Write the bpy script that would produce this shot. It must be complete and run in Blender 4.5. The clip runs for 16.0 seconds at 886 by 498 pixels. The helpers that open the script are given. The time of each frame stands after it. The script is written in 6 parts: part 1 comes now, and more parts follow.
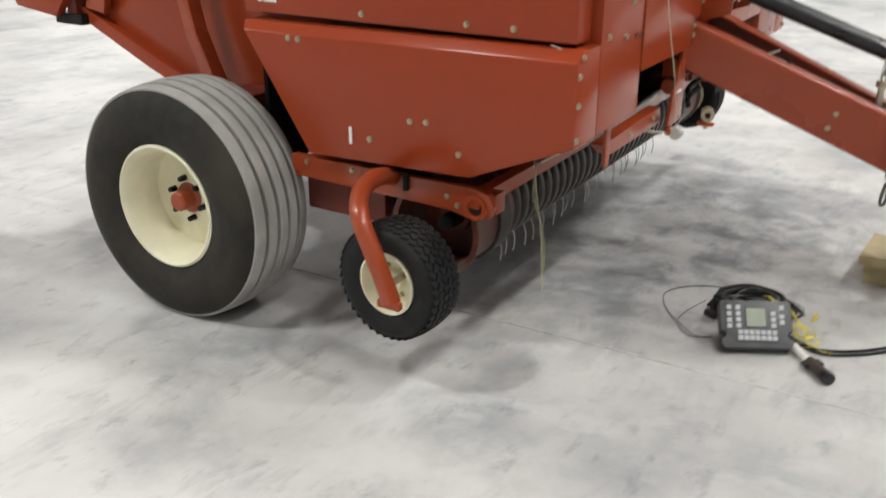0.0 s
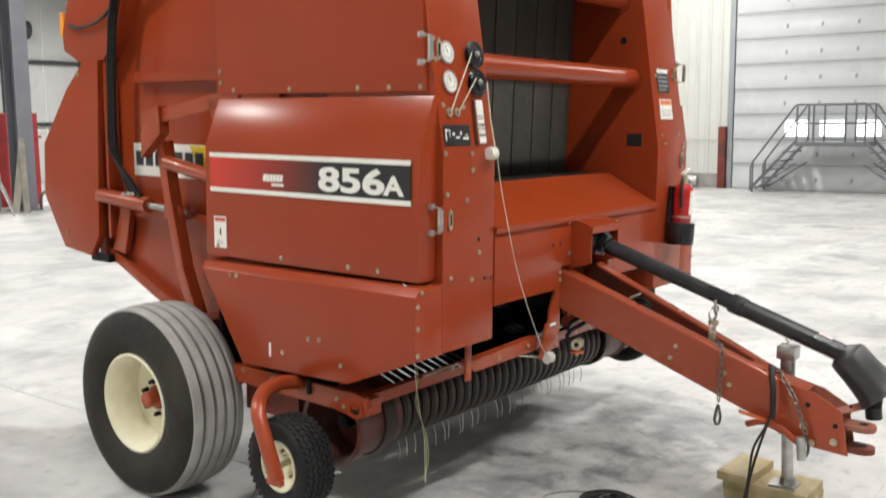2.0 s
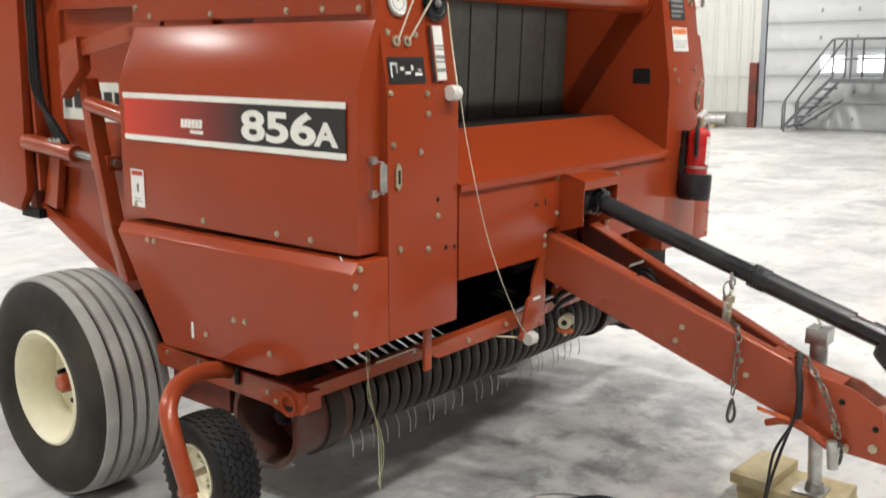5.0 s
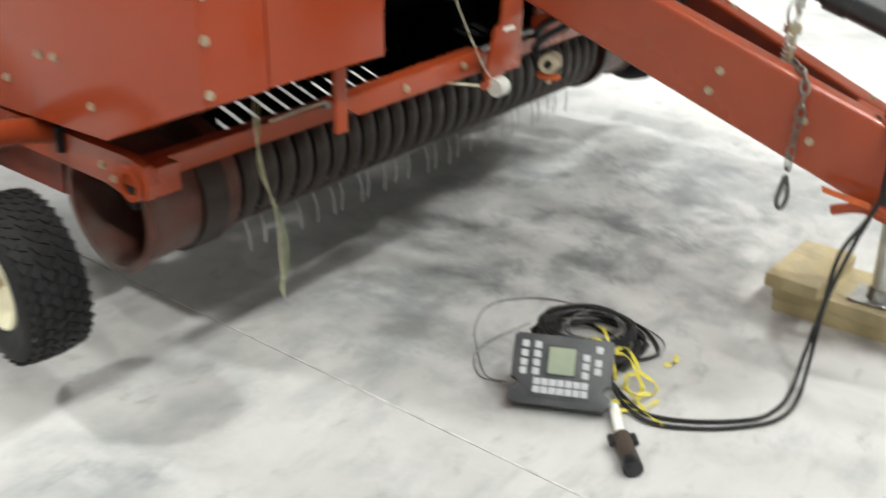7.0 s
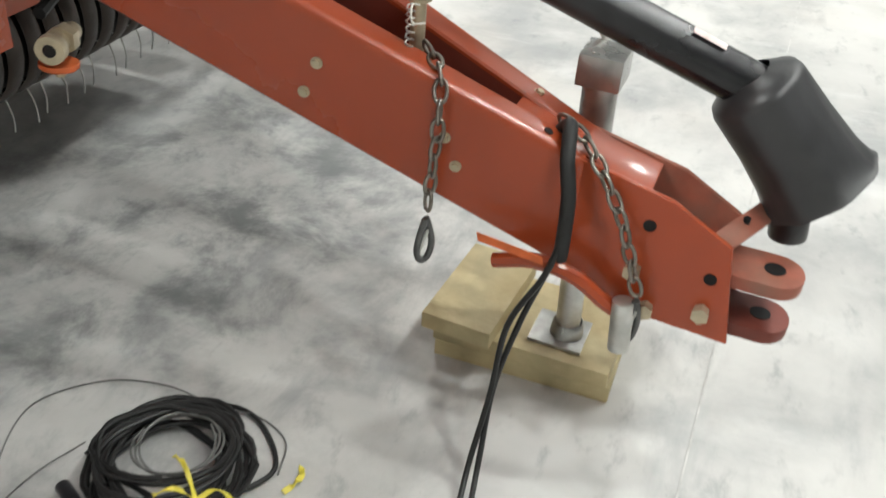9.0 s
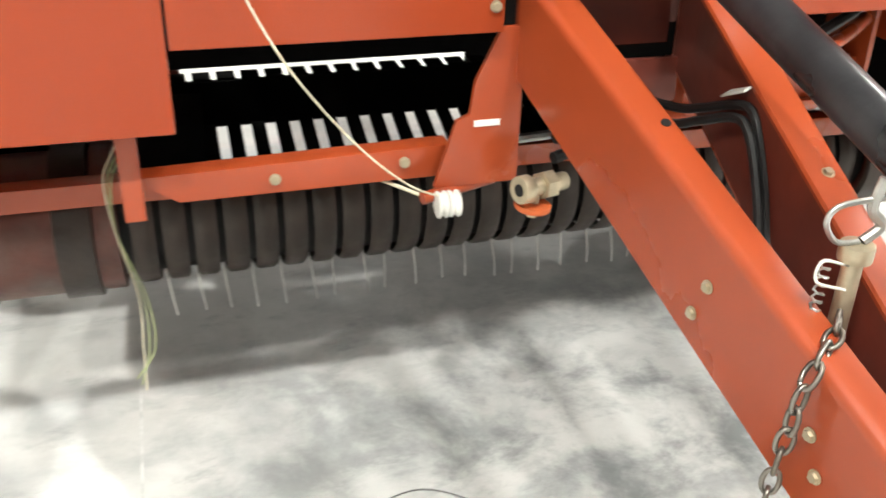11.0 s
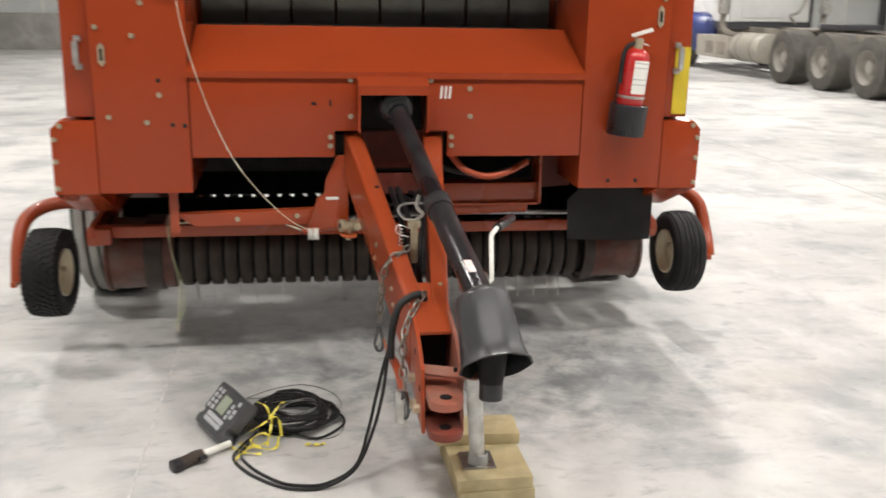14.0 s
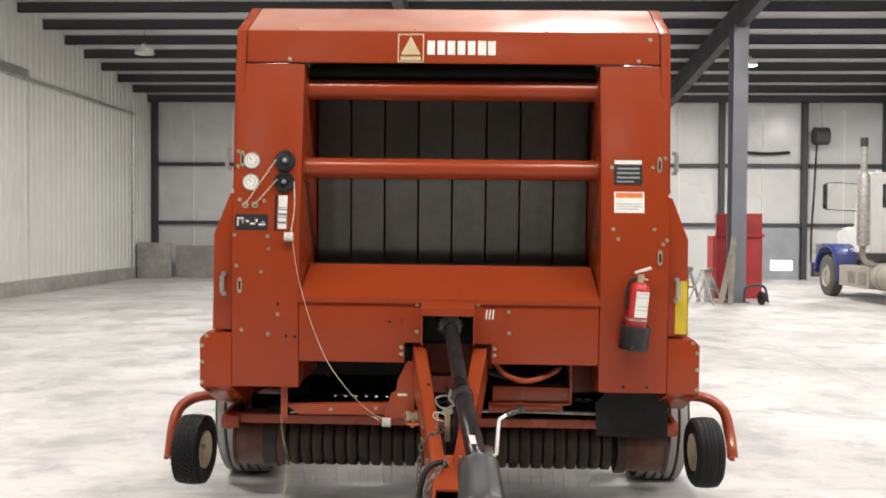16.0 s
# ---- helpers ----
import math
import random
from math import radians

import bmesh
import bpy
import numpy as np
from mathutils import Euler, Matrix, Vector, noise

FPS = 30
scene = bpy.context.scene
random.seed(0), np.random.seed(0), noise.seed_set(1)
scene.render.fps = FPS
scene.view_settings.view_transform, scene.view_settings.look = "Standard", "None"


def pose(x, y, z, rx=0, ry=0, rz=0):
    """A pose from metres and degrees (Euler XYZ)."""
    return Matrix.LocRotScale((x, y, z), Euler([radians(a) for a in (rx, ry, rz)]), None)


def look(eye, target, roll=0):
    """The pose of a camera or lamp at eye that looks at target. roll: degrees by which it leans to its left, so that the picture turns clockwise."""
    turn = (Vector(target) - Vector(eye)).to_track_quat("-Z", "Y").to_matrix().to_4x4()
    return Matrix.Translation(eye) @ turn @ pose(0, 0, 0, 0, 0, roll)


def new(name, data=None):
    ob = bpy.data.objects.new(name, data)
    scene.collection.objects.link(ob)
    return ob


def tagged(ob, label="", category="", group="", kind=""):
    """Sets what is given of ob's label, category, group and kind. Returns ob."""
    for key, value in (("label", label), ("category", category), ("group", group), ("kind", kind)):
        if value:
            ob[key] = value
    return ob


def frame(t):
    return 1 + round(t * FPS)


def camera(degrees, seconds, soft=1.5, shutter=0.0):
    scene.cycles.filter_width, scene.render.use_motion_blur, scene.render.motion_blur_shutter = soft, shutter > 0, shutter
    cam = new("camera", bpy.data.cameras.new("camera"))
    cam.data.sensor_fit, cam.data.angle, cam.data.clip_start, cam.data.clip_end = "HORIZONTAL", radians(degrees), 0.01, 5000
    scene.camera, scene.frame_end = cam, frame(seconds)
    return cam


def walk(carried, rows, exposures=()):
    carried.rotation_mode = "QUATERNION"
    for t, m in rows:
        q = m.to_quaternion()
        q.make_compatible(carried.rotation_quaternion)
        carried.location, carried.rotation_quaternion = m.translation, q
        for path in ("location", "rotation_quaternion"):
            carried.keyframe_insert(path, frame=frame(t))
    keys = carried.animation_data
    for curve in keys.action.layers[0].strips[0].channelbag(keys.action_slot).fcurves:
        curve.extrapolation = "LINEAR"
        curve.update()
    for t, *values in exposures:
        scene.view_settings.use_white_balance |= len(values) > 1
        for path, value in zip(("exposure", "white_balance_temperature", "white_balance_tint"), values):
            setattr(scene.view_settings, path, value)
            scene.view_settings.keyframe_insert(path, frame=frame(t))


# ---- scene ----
cam = camera(50.2, 16.0, soft=1.6, shutter=0.4)
# The baler stands a little nose-down and leans to one side: its own axes in the world.
TILT = Matrix.Rotation(radians(0.8), 4, "X") @ Matrix.Rotation(radians(0.45), 4, "Y")
PATH = [
    (0, (-3.8, -1.071, 1.607), (-2.219, -0.11, 0.846), 0.2),
    (0.5, (-3.922, -1.446, 1.637), (-2.329, -0.403, 1.024), 2.5),
    (1, (-3.976, -1.761, 1.681), (-2.383, -0.67, 1.16), 1.3),
    (1.5, (-3.963, -2.064, 1.688), (-2.418, -0.862, 1.276), 1.9),
    (2, (-4.031, -2.235, 1.742), (-2.462, -1.026, 1.47), 0.4),
    (2.5, (-4.184, -2.292, 1.768), (-2.617, -1.056, 1.638), -0.8),
    (3, (-4.226, -2.308, 1.785), (-2.677, -1.042, 1.757), -0.9),
    (3.5, (-4.086, -2.335, 1.791), (-2.566, -1.036, 1.834), -0.6),
    (4, (-3.864, -2.305, 1.781), (-2.362, -0.986, 1.718), -0.7),
    (4.5, (-3.573, -2.121, 1.743), (-2.03, -0.86, 1.571), 1.1),
    (4.7, (-3.451, -2.063, 1.739), (-1.905, -0.826, 1.456), 0.4),
    (6.8, (-2.510, -1.499, 1.406), (-1.092, -0.309, 0.648), 1.6),
    (7, (-2.387, -1.432, 1.380), (-0.972, -0.327, 0.498), 0.9),
    (7.5, (-2.162, -1.330, 1.377), (-0.676, -0.486, 0.338), 2.4),
    (8, (-1.929, -1.221, 1.356), (-0.365, -0.665, 0.240), 5.5),
    (8.2, (-1.818, -1.195, 1.374), (-0.236, -0.724, 0.244), 4.8),
    (10.3, (-0.88, -1.308, 1.399), (0.308, -0.167, 0.265), 2.5),
    (10.5, (-0.855, -1.355, 1.346), (0.125, 0.082, 0.359), 1.8),
    (11, (-0.782, -1.503, 1.396), (-0.268, 0.181, 0.446), 1.5),
    (11.5, (-0.805, -1.755, 1.439), (-0.404, 0.0, 0.568), 0.2),
    (12, (-0.815, -2.105, 1.505), (-0.475, -0.3, 0.713), -1.3),
    (12.5, (-0.7, -2.5, 1.525), (-0.406, -0.64, 0.852), -2.9),
    (13, (-0.611, -2.884, 1.548), (-0.151, -1.064, 0.858), 0.9),
    (13.5, (-0.543, -3.33, 1.6), (-0.005, -1.506, 0.981), 2.5),
    (14, (-0.361, -3.748, 1.63), (-0.067, -1.844, 1.09), 1.2),
    (14.5, (-0.25, -4.139, 1.671), (-0.087, -2.201, 1.201), 1.3),
    (15, (-0.164, -4.512, 1.701), (-0.061, -2.546, 1.35), 1.4),
    (15.5, (-0.006, -4.748, 1.72), (0.021, -2.756, 1.542), 1.3),
    (16, (0.105, -4.891, 1.738), (0.049, -2.894, 1.662), 0.7),
]
walk(cam, [(t, TILT @ look(eye, target, roll)) for t, eye, target, roll in PATH],
     exposures=[(0, -0.39, 6260, 9.0), (1.5, -0.2, 6330, 9.5), (2.5, -0.26, 6350, 9.8), (4.7, -0.22, 6380, 10.0), (7, 0.05, 6200, 5.0), (7.5, 0.05, 6200, 5.0), (8, -0.35, 6200, 5.0), (8.2, -0.35, 6200, 5.0), (10.3, 0.25, 6300, 4.0), (10.5, 0.38, 6329, 4.2), (11, 0.9, 6403, 4.8), (11.5, 0.66, 6476, 5.4), (12, 0.48, 6550, 6.0), (12.5, 0.3, 6550, 7.5), (13, 0.0, 6470, 9.0), (13.5, -0.4, 6500, 10.0), (14, -0.22, 6500, 11.0), (14.5, -0.14, 6520, 12.0), (16, -0.23, 6550, 13.0)])

# ---- light ----
world = bpy.data.worlds.new("shed_air")
scene.world = world
world.use_nodes = True
world.node_tree.nodes["Background"].inputs[0].default_value = (0.75, 0.8, 0.9, 1)
world.node_tree.nodes["Background"].inputs[1].default_value = 0.02
scene.view_settings.exposure = 0.0
LAMP_WATTS = 430.0
# Added unseen fill lamps: the y -12.5 row, (-3.0, 19.5) and (2.2, 19.5).
LAMP_PLACES = [(-5.0, 3.5), (1.5, 3.5), (8.0, 3.5), (12.9, 7.2), (-5.0, -4.5), (-1.75, -4.5), (1.5, -4.5), (4.75, -4.5), (8.0, -4.5), (14.5, -4.5),
               (-5.0, -12.5), (1.5, -12.5), (8.0, -12.5), (6.75, 11.95), (16.6, 7.25), (-5.5, 10.5), (-3.0, 19.5), (2.2, 19.5), (7.3, 19.9), (12.1, 19.9)]
LAMP_LEVELS = {(16.6, 7.25): 0.85, (12.9, 7.2): 0.92, (-5.0, -12.5): 0.2, (1.5, -12.5): 0.2, (8.0, -12.5): 0.2, (-5.0, -4.5): 0.6, (-1.75, -4.5): 0.75, (1.5, -4.5): 0.75, (4.75, -4.5): 0.75, (8.0, -4.5): 0.6}  # set lamp by lamp to balance shadows and wall brightness
# left without light so that the west wall gets no hot spot
UNLIT_PLACES = [(-8.1, 18.8)]


# ---- materials ----
def material(name, base, rough=0.5, metal=0.0, vary=0.15, scale=8.0, bump=0.0, bump_scale=60.0, dirt=None, dirt_amount=0.3,
             dirt_scale=2.0, coat=0.0, random_value=0.0, rough_vary=0.1):
    """A Principled surface whose colour, gloss and relief vary at two scales."""
    m = bpy.data.materials.new(name)
    m.use_nodes = True
    nt = m.node_tree
    bsdf = nt.nodes["Principled BSDF"]
    n, k = nt.nodes, nt.links
    co = n.new("ShaderNodeTexCoord")
    big, small = n.new("ShaderNodeTexNoise"), n.new("ShaderNodeTexNoise")
    big.inputs["Scale"].default_value, small.inputs["Scale"].default_value = dirt_scale, scale
    big.inputs["Detail"].default_value, small.inputs["Detail"].default_value = 6, 4
    k.new(co.outputs["Object"], big.inputs["Vector"])
    k.new(co.outputs["Object"], small.inputs["Vector"])
    ramp = n.new("ShaderNodeMapRange")
    ramp.interpolation_type = "SMOOTHSTEP"
    ramp.inputs["From Min"].default_value, ramp.inputs["From Max"].default_value = 0.3, 0.7
    ramp.inputs["To Min"].default_value, ramp.inputs["To Max"].default_value = 1 - vary, 1 + vary
    k.new(small.outputs["Fac"], ramp.inputs["Value"])
    tint = n.new("ShaderNodeVectorMath")
    tint.operation = "SCALE"
    tint.inputs[0].default_value = base
    k.new(ramp.outputs["Result"], tint.inputs["Scale"])
    out = tint.outputs[0]
    if random_value:
        info, r2, t2 = n.new("ShaderNodeObjectInfo"), n.new("ShaderNodeMapRange"), n.new("ShaderNodeVectorMath")
        r2.inputs["To Min"].default_value, r2.inputs["To Max"].default_value = 1 - random_value, 1 + random_value
        t2.operation = "SCALE"
        k.new(info.outputs["Random"], r2.inputs["Value"])
        k.new(out, t2.inputs[0])
        k.new(r2.outputs["Result"], t2.inputs["Scale"])
        out = t2.outputs[0]
    if dirt:
        mask, mix = n.new("ShaderNodeMapRange"), n.new("ShaderNodeMix")
        mask.interpolation_type = "SMOOTHSTEP"
        mask.inputs["From Min"].default_value, mask.inputs["From Max"].default_value = 0.38, 0.74
        mask.inputs["To Max"].default_value = dirt_amount
        mix.data_type = "RGBA"
        mix.inputs["B"].default_value = (*dirt, 1)
        k.new(big.outputs["Fac"], mask.inputs["Value"])
        k.new(mask.outputs["Result"], mix.inputs["Factor"])
        k.new(out, mix.inputs["A"])
        out = mix.outputs["Result"]
    k.new(out, bsdf.inputs["Base Color"])
    rr = n.new("ShaderNodeMapRange")
    rr.interpolation_type = "SMOOTHSTEP"
    rr.inputs["From Min"].default_value, rr.inputs["From Max"].default_value = 0.3, 0.7
    rr.inputs["To Min"].default_value, rr.inputs["To Max"].default_value = max(0.02, rough - rough_vary), min(1, rough + rough_vary)
    k.new(big.outputs["Fac"], rr.inputs["Value"])
    k.new(rr.outputs["Result"], bsdf.inputs["Roughness"])
    bsdf.inputs["Metallic"].default_value = metal
    bsdf.inputs["Coat Weight"].default_value = coat
    bsdf.inputs["Coat Roughness"].default_value = 0.12
    if bump:
        fine, bp = n.new("ShaderNodeTexNoise"), n.new("ShaderNodeBump")
        fine.inputs["Scale"].default_value = bump_scale
        fine.inputs["Detail"].default_value = 3
        bp.inputs["Strength"].default_value, bp.inputs["Distance"].default_value = bump, 0.01
        k.new(co.outputs["Object"], fine.inputs["Vector"])
        k.new(fine.outputs["Fac"], bp.inputs["Height"])
        k.new(bp.outputs["Normal"], bsdf.inputs["Normal"])
    return m


def glowing(name, colour, strength):
    m = bpy.data.materials.new(name)
    m.use_nodes = True
    b = m.node_tree.nodes["Principled BSDF"]
    b.inputs["Base Color"].default_value = (*colour, 1)
    b.inputs["Emission Color"].default_value = (*colour, 1)
    b.inputs["Emission Strength"].default_value = strength
    return m


RED = (0.302, 0.0438, 0.0117)
paint = material("red_enamel", RED, 0.24, vary=0.03, scale=3, bump=0.012, bump_scale=3.5, dirt=(0.25, 0.052, 0.022), dirt_amount=0.16, dirt_scale=0.9, rough_vary=0.03)
frame_paint = material("worn_red_enamel", (0.33, 0.055, 0.0165), 0.3, vary=0.04, scale=9, bump=0.015, bump_scale=6, dirt=(0.27, 0.05, 0.018), dirt_amount=0.15, dirt_scale=2, coat=0.25, rough_vary=0.04)
# paler red holding both dust and the lamps' grazing sheen
pale_top_paint = material("sheen_and_dust_red_enamel", (0.4, 0.17, 0.12), 0.4, vary=0.08, scale=5, dirt=(0.42, 0.27, 0.21), dirt_amount=0.5, dirt_scale=4)
hitch_paint = material("worn_hitch_paint", (0.32, 0.09, 0.055), 0.65, vary=0.2, scale=14, bump=0.15, bump_scale=40, dirt=(0.2, 0.12, 0.09), dirt_amount=0.75, dirt_scale=12)
# dull dark red; also gives painted shade to the right beam's inner face
dull_red = material("dusty_and_shaded_dark_red", (0.16, 0.026, 0.013), 0.6, vary=0.15, scale=9, bump=0.1, bump_scale=30, dirt=(0.05, 0.03, 0.025), dirt_amount=0.8, dirt_scale=3)
# near-black: the shade inside the feeder throat is put into this colour
black_cavity = material("throat_shade_black", (0.006, 0.0055, 0.0055), 0.75, vary=0.3, scale=12, bump=0.1)
# dark steel parts, and the shade of holes and recesses as colour
dark_inside = material("dark_steel_and_shade", (0.013, 0.012, 0.012), 0.55, vary=0.3, scale=12, bump=0.1)
belt_rubber = material("belt_rubber", (0.058, 0.057, 0.05), 0.55, vary=0.12, scale=20, bump=0.15, bump_scale=120, dirt=(0.09, 0.085, 0.07), dirt_amount=0.5, dirt_scale=2.2, random_value=0.18)
band_steel = material("rusty_band_steel", (0.032, 0.023, 0.018), 0.42, metal=0.25, vary=0.25, scale=14, bump=0.12, dirt=(0.045, 0.026, 0.017), dirt_amount=0.6, dirt_scale=8, random_value=0.15)
bare_steel = material("worn_steel", (0.42, 0.42, 0.41), 0.35, metal=0.9, vary=0.2, scale=20, bump=0.05, dirt=(0.2, 0.17, 0.14), dirt_amount=0.5, dirt_scale=9)
dark_hook = material("dark_forged_steel", (0.12, 0.12, 0.12), 0.4, metal=0.8, vary=0.2, scale=20, bump=0.05)
scraped = material("scraped_paint_steel", (0.1, 0.027, 0.017), 0.45, metal=0.15, vary=0.3, scale=12, bump=0.1, dirt=(0.15, 0.13, 0.11), dirt_amount=1.0, dirt_scale=4.5)
zinc = material("zinc_plate", (0.5, 0.43, 0.3), 0.4, metal=0.6, vary=0.15, scale=30, dirt=(0.3, 0.26, 0.2), dirt_amount=0.4, dirt_scale=20)
chain_steel = material("tarnished_chain_steel", (0.27, 0.25, 0.22), 0.36, metal=0.85, vary=0.2, scale=40, dirt=(0.09, 0.065, 0.045), dirt_amount=0.7, dirt_scale=25)
galvanised = material("galvanised_steel", (0.55, 0.55, 0.53), 0.38, metal=0.85, vary=0.15, scale=25, bump=0.06, dirt=(0.3, 0.27, 0.22), dirt_amount=0.5, dirt_scale=12)
tyre_rubber = material("tyre_rubber", (0.024, 0.0225, 0.02), 0.65, vary=0.2, scale=18, bump=0.15, bump_scale=70, dirt=(0.06, 0.052, 0.04), dirt_amount=0.7, dirt_scale=3)
tread_rubber = material("dusty_tread_rubber", (0.38, 0.372, 0.35), 0.8, vary=0.15, scale=12, bump=0.2, bump_scale=50, dirt=(0.22, 0.215, 0.2), dirt_amount=0.6, dirt_scale=6)
turf_rubber = material("black_turf_tyre_rubber", (0.015, 0.015, 0.016), 0.6, vary=0.2, scale=18, bump=0.1, dirt=(0.035, 0.035, 0.033), dirt_amount=0.4, dirt_scale=7)
cream = material("cream_rim_paint", (0.84, 0.8, 0.6), 0.38, vary=0.05, scale=8, bump=0.05, dirt=(0.5, 0.44, 0.3), dirt_amount=0.3, dirt_scale=6)
black_plastic = material("black_plastic", (0.009, 0.009, 0.011), 0.32, vary=0.2, scale=15, bump=0.08, dirt=(0.05, 0.05, 0.053), dirt_amount=0.5, dirt_scale=7)
grey_plastic = material("grey_plastic_guard", (0.03, 0.03, 0.032), 0.42, vary=0.2, scale=9, bump=0.06, dirt=(0.062, 0.063, 0.063), dirt_amount=0.5, dirt_scale=7)
case_plastic = material("charcoal_case_plastic", (0.05, 0.051, 0.056), 0.45, vary=0.1, scale=15, bump=0.04, dirt=(0.13, 0.13, 0.13), dirt_amount=0.4, dirt_scale=14)
brown_plastic = material("brown_black_plastic", (0.045, 0.032, 0.024), 0.5, vary=0.2, scale=25, bump=0.1, dirt=(0.09, 0.07, 0.05), dirt_amount=0.5, dirt_scale=20)
grey_lead = material("grey_lead_sheath", (0.16, 0.16, 0.155), 0.5, vary=0.15, scale=40)
cable_rubber = material("cable_rubber", (0.018, 0.018, 0.018), 0.5, vary=0.2, scale=30)
rubber_sheet = material("rubber_sheet", (0.02, 0.02, 0.02), 0.7, vary=0.15, scale=10, bump=0.1, dirt=(0.045, 0.045, 0.042), dirt_amount=0.5, dirt_scale=5)
white_plastic = material("white_plastic", (0.78, 0.77, 0.72), 0.4, vary=0.05, scale=20, dirt=(0.5, 0.47, 0.4), dirt_amount=0.4, dirt_scale=25)
pink_label = material("worn_pink_label", (0.72, 0.5, 0.48), 0.5, vary=0.12, scale=40, dirt=(0.8, 0.78, 0.76), dirt_amount=0.9, dirt_scale=25)
white_ink = material("white_vinyl", (0.8, 0.79, 0.73), 0.45, vary=0.04, scale=15)
black_ink = material("black_vinyl", (0.02, 0.02, 0.021), 0.4, vary=0.1, scale=12)
grey_ink = material("grey_print", (0.35, 0.35, 0.36), 0.5, vary=0.1, scale=40)
red_ink = material("red_print", (0.5, 0.05, 0.03), 0.5, vary=0.1, scale=40)
orange_ink = material("orange_print", (0.75, 0.2, 0.04), 0.5, vary=0.1, scale=40)
yellow_ink = material("yellow_reflector", (0.62, 0.47, 0.03), 0.4, vary=0.08, scale=15)
yellow_tape = material("yellow_tape", (0.66, 0.57, 0.07), 0.45, vary=0.12, scale=25, bump=0.2, bump_scale=40)
amber = material("amber_lens", (0.85, 0.32, 0.02), 0.25, vary=0.05, scale=15)
timber = material("pale_timber", (0.5, 0.42, 0.24), 0.7, vary=0.18, scale=10, bump=0.2, bump_scale=50, dirt=(0.3, 0.22, 0.11), dirt_amount=0.6, dirt_scale=6)
twine = material("pale_twine", (0.62, 0.57, 0.42), 0.8, vary=0.15, scale=60)
green_twine = material("faded_green_twine", (0.36, 0.4, 0.2), 0.8, vary=0.25, scale=30)
orange_web = material("orange_webbing", (0.6, 0.13, 0.035), 0.7, vary=0.12, scale=40)
ext_red = material("extinguisher_red", (0.5, 0.02, 0.02), 0.25, vary=0.05, scale=10, coat=0.4)
key_plastic = material("pale_key_plastic", (0.5, 0.51, 0.53), 0.45, vary=0.05, scale=60)
lcd = material("grey_green_display", (0.33, 0.37, 0.28), 0.2, vary=0.05, scale=30)
column_paint = material("grey_column_paint", (0.16, 0.165, 0.19), 0.5, vary=0.08, scale=3, dirt=(0.1, 0.1, 0.11), dirt_amount=0.4, dirt_scale=1.5)
platform_grey = material("grey_platform_steel", (0.13, 0.135, 0.14), 0.5, vary=0.12, scale=3)
dark_steel = material("dark_roof_steel", (0.045, 0.045, 0.05), 0.55, vary=0.12, scale=2)
roof_sheet = material("pale_roof_insulation", (0.55, 0.55, 0.565), 0.6, vary=0.06, scale=1.2, dirt=(0.38, 0.38, 0.39), dirt_amount=0.5, dirt_scale=0.5)
wall_sheet = material("white_wall_sheet", (0.58, 0.59, 0.55), 0.45, vary=0.03, scale=2, dirt=(0.52, 0.52, 0.48), dirt_amount=0.4, dirt_scale=0.6)
back_sheet = material("white_insulated_panel", (0.6, 0.61, 0.6), 0.3, vary=0.04, scale=1.5, dirt=(0.47, 0.48, 0.47), dirt_amount=0.5, dirt_scale=0.5)
door_sheet = material("white_door_section", (0.5, 0.51, 0.52), 0.35, vary=0.03, scale=3, dirt=(0.5, 0.52, 0.53), dirt_amount=0.4, dirt_scale=1)
grey_sheet = material("grey_door_sheet", (0.3, 0.32, 0.34), 0.4, vary=0.06, scale=2, dirt=(0.2, 0.21, 0.22), dirt_amount=0.5, dirt_scale=1.5)
kerb_concrete = material("rough_concrete", (0.3, 0.29, 0.27), 0.85, vary=0.15, scale=6, bump=0.3, bump_scale=18, dirt=(0.18, 0.175, 0.165), dirt_amount=0.7, dirt_scale=1.5)
red_board = material("red_board", (0.38, 0.03, 0.03), 0.5, vary=0.1, scale=3, dirt=(0.22, 0.03, 0.03), dirt_amount=0.5, dirt_scale=2)
truck_white = material("white_truck_paint", (0.7, 0.7, 0.69), 0.25, vary=0.03, scale=3, coat=0.3, dirt=(0.5, 0.49, 0.46), dirt_amount=0.4, dirt_scale=1.2)
truck_blue = material("blue_truck_paint", (0.02, 0.036, 0.17), 0.25, vary=0.08, scale=3, coat=0.4)
truck_frame = material("dusty_chassis", (0.2, 0.18, 0.15), 0.7, vary=0.2, scale=5, dirt=(0.34, 0.31, 0.26), dirt_amount=0.6, dirt_scale=2)
dusty_rim = material("dusty_rim_paint", (0.3, 0.285, 0.255), 0.6, vary=0.15, scale=8, dirt=(0.24, 0.22, 0.19), dirt_amount=0.6, dirt_scale=4)
dusty_tyre = material("dusty_road_tyre", (0.075, 0.07, 0.062), 0.8, vary=0.2, scale=8, bump=0.15, bump_scale=30, dirt=(0.13, 0.12, 0.1), dirt_amount=0.6, dirt_scale=3)
tank_paint = material("dusty_cream_tank", (0.33, 0.31, 0.265), 0.5, vary=0.1, scale=4, dirt=(0.32, 0.29, 0.24), dirt_amount=0.6, dirt_scale=2)
chrome = material("chrome", (0.6, 0.6, 0.6), 0.15, metal=1.0, vary=0.08, scale=9)
window_glass = material("dark_window_glass", (0.07, 0.085, 0.085), 0.08, vary=0.1, scale=4)
daylight = glowing("daylit_pane", (0.95, 0.97, 1.0), 3.5)
lamp_glow = glowing("lit_lamp_lens", (1.0, 0.98, 0.93), 30.0)


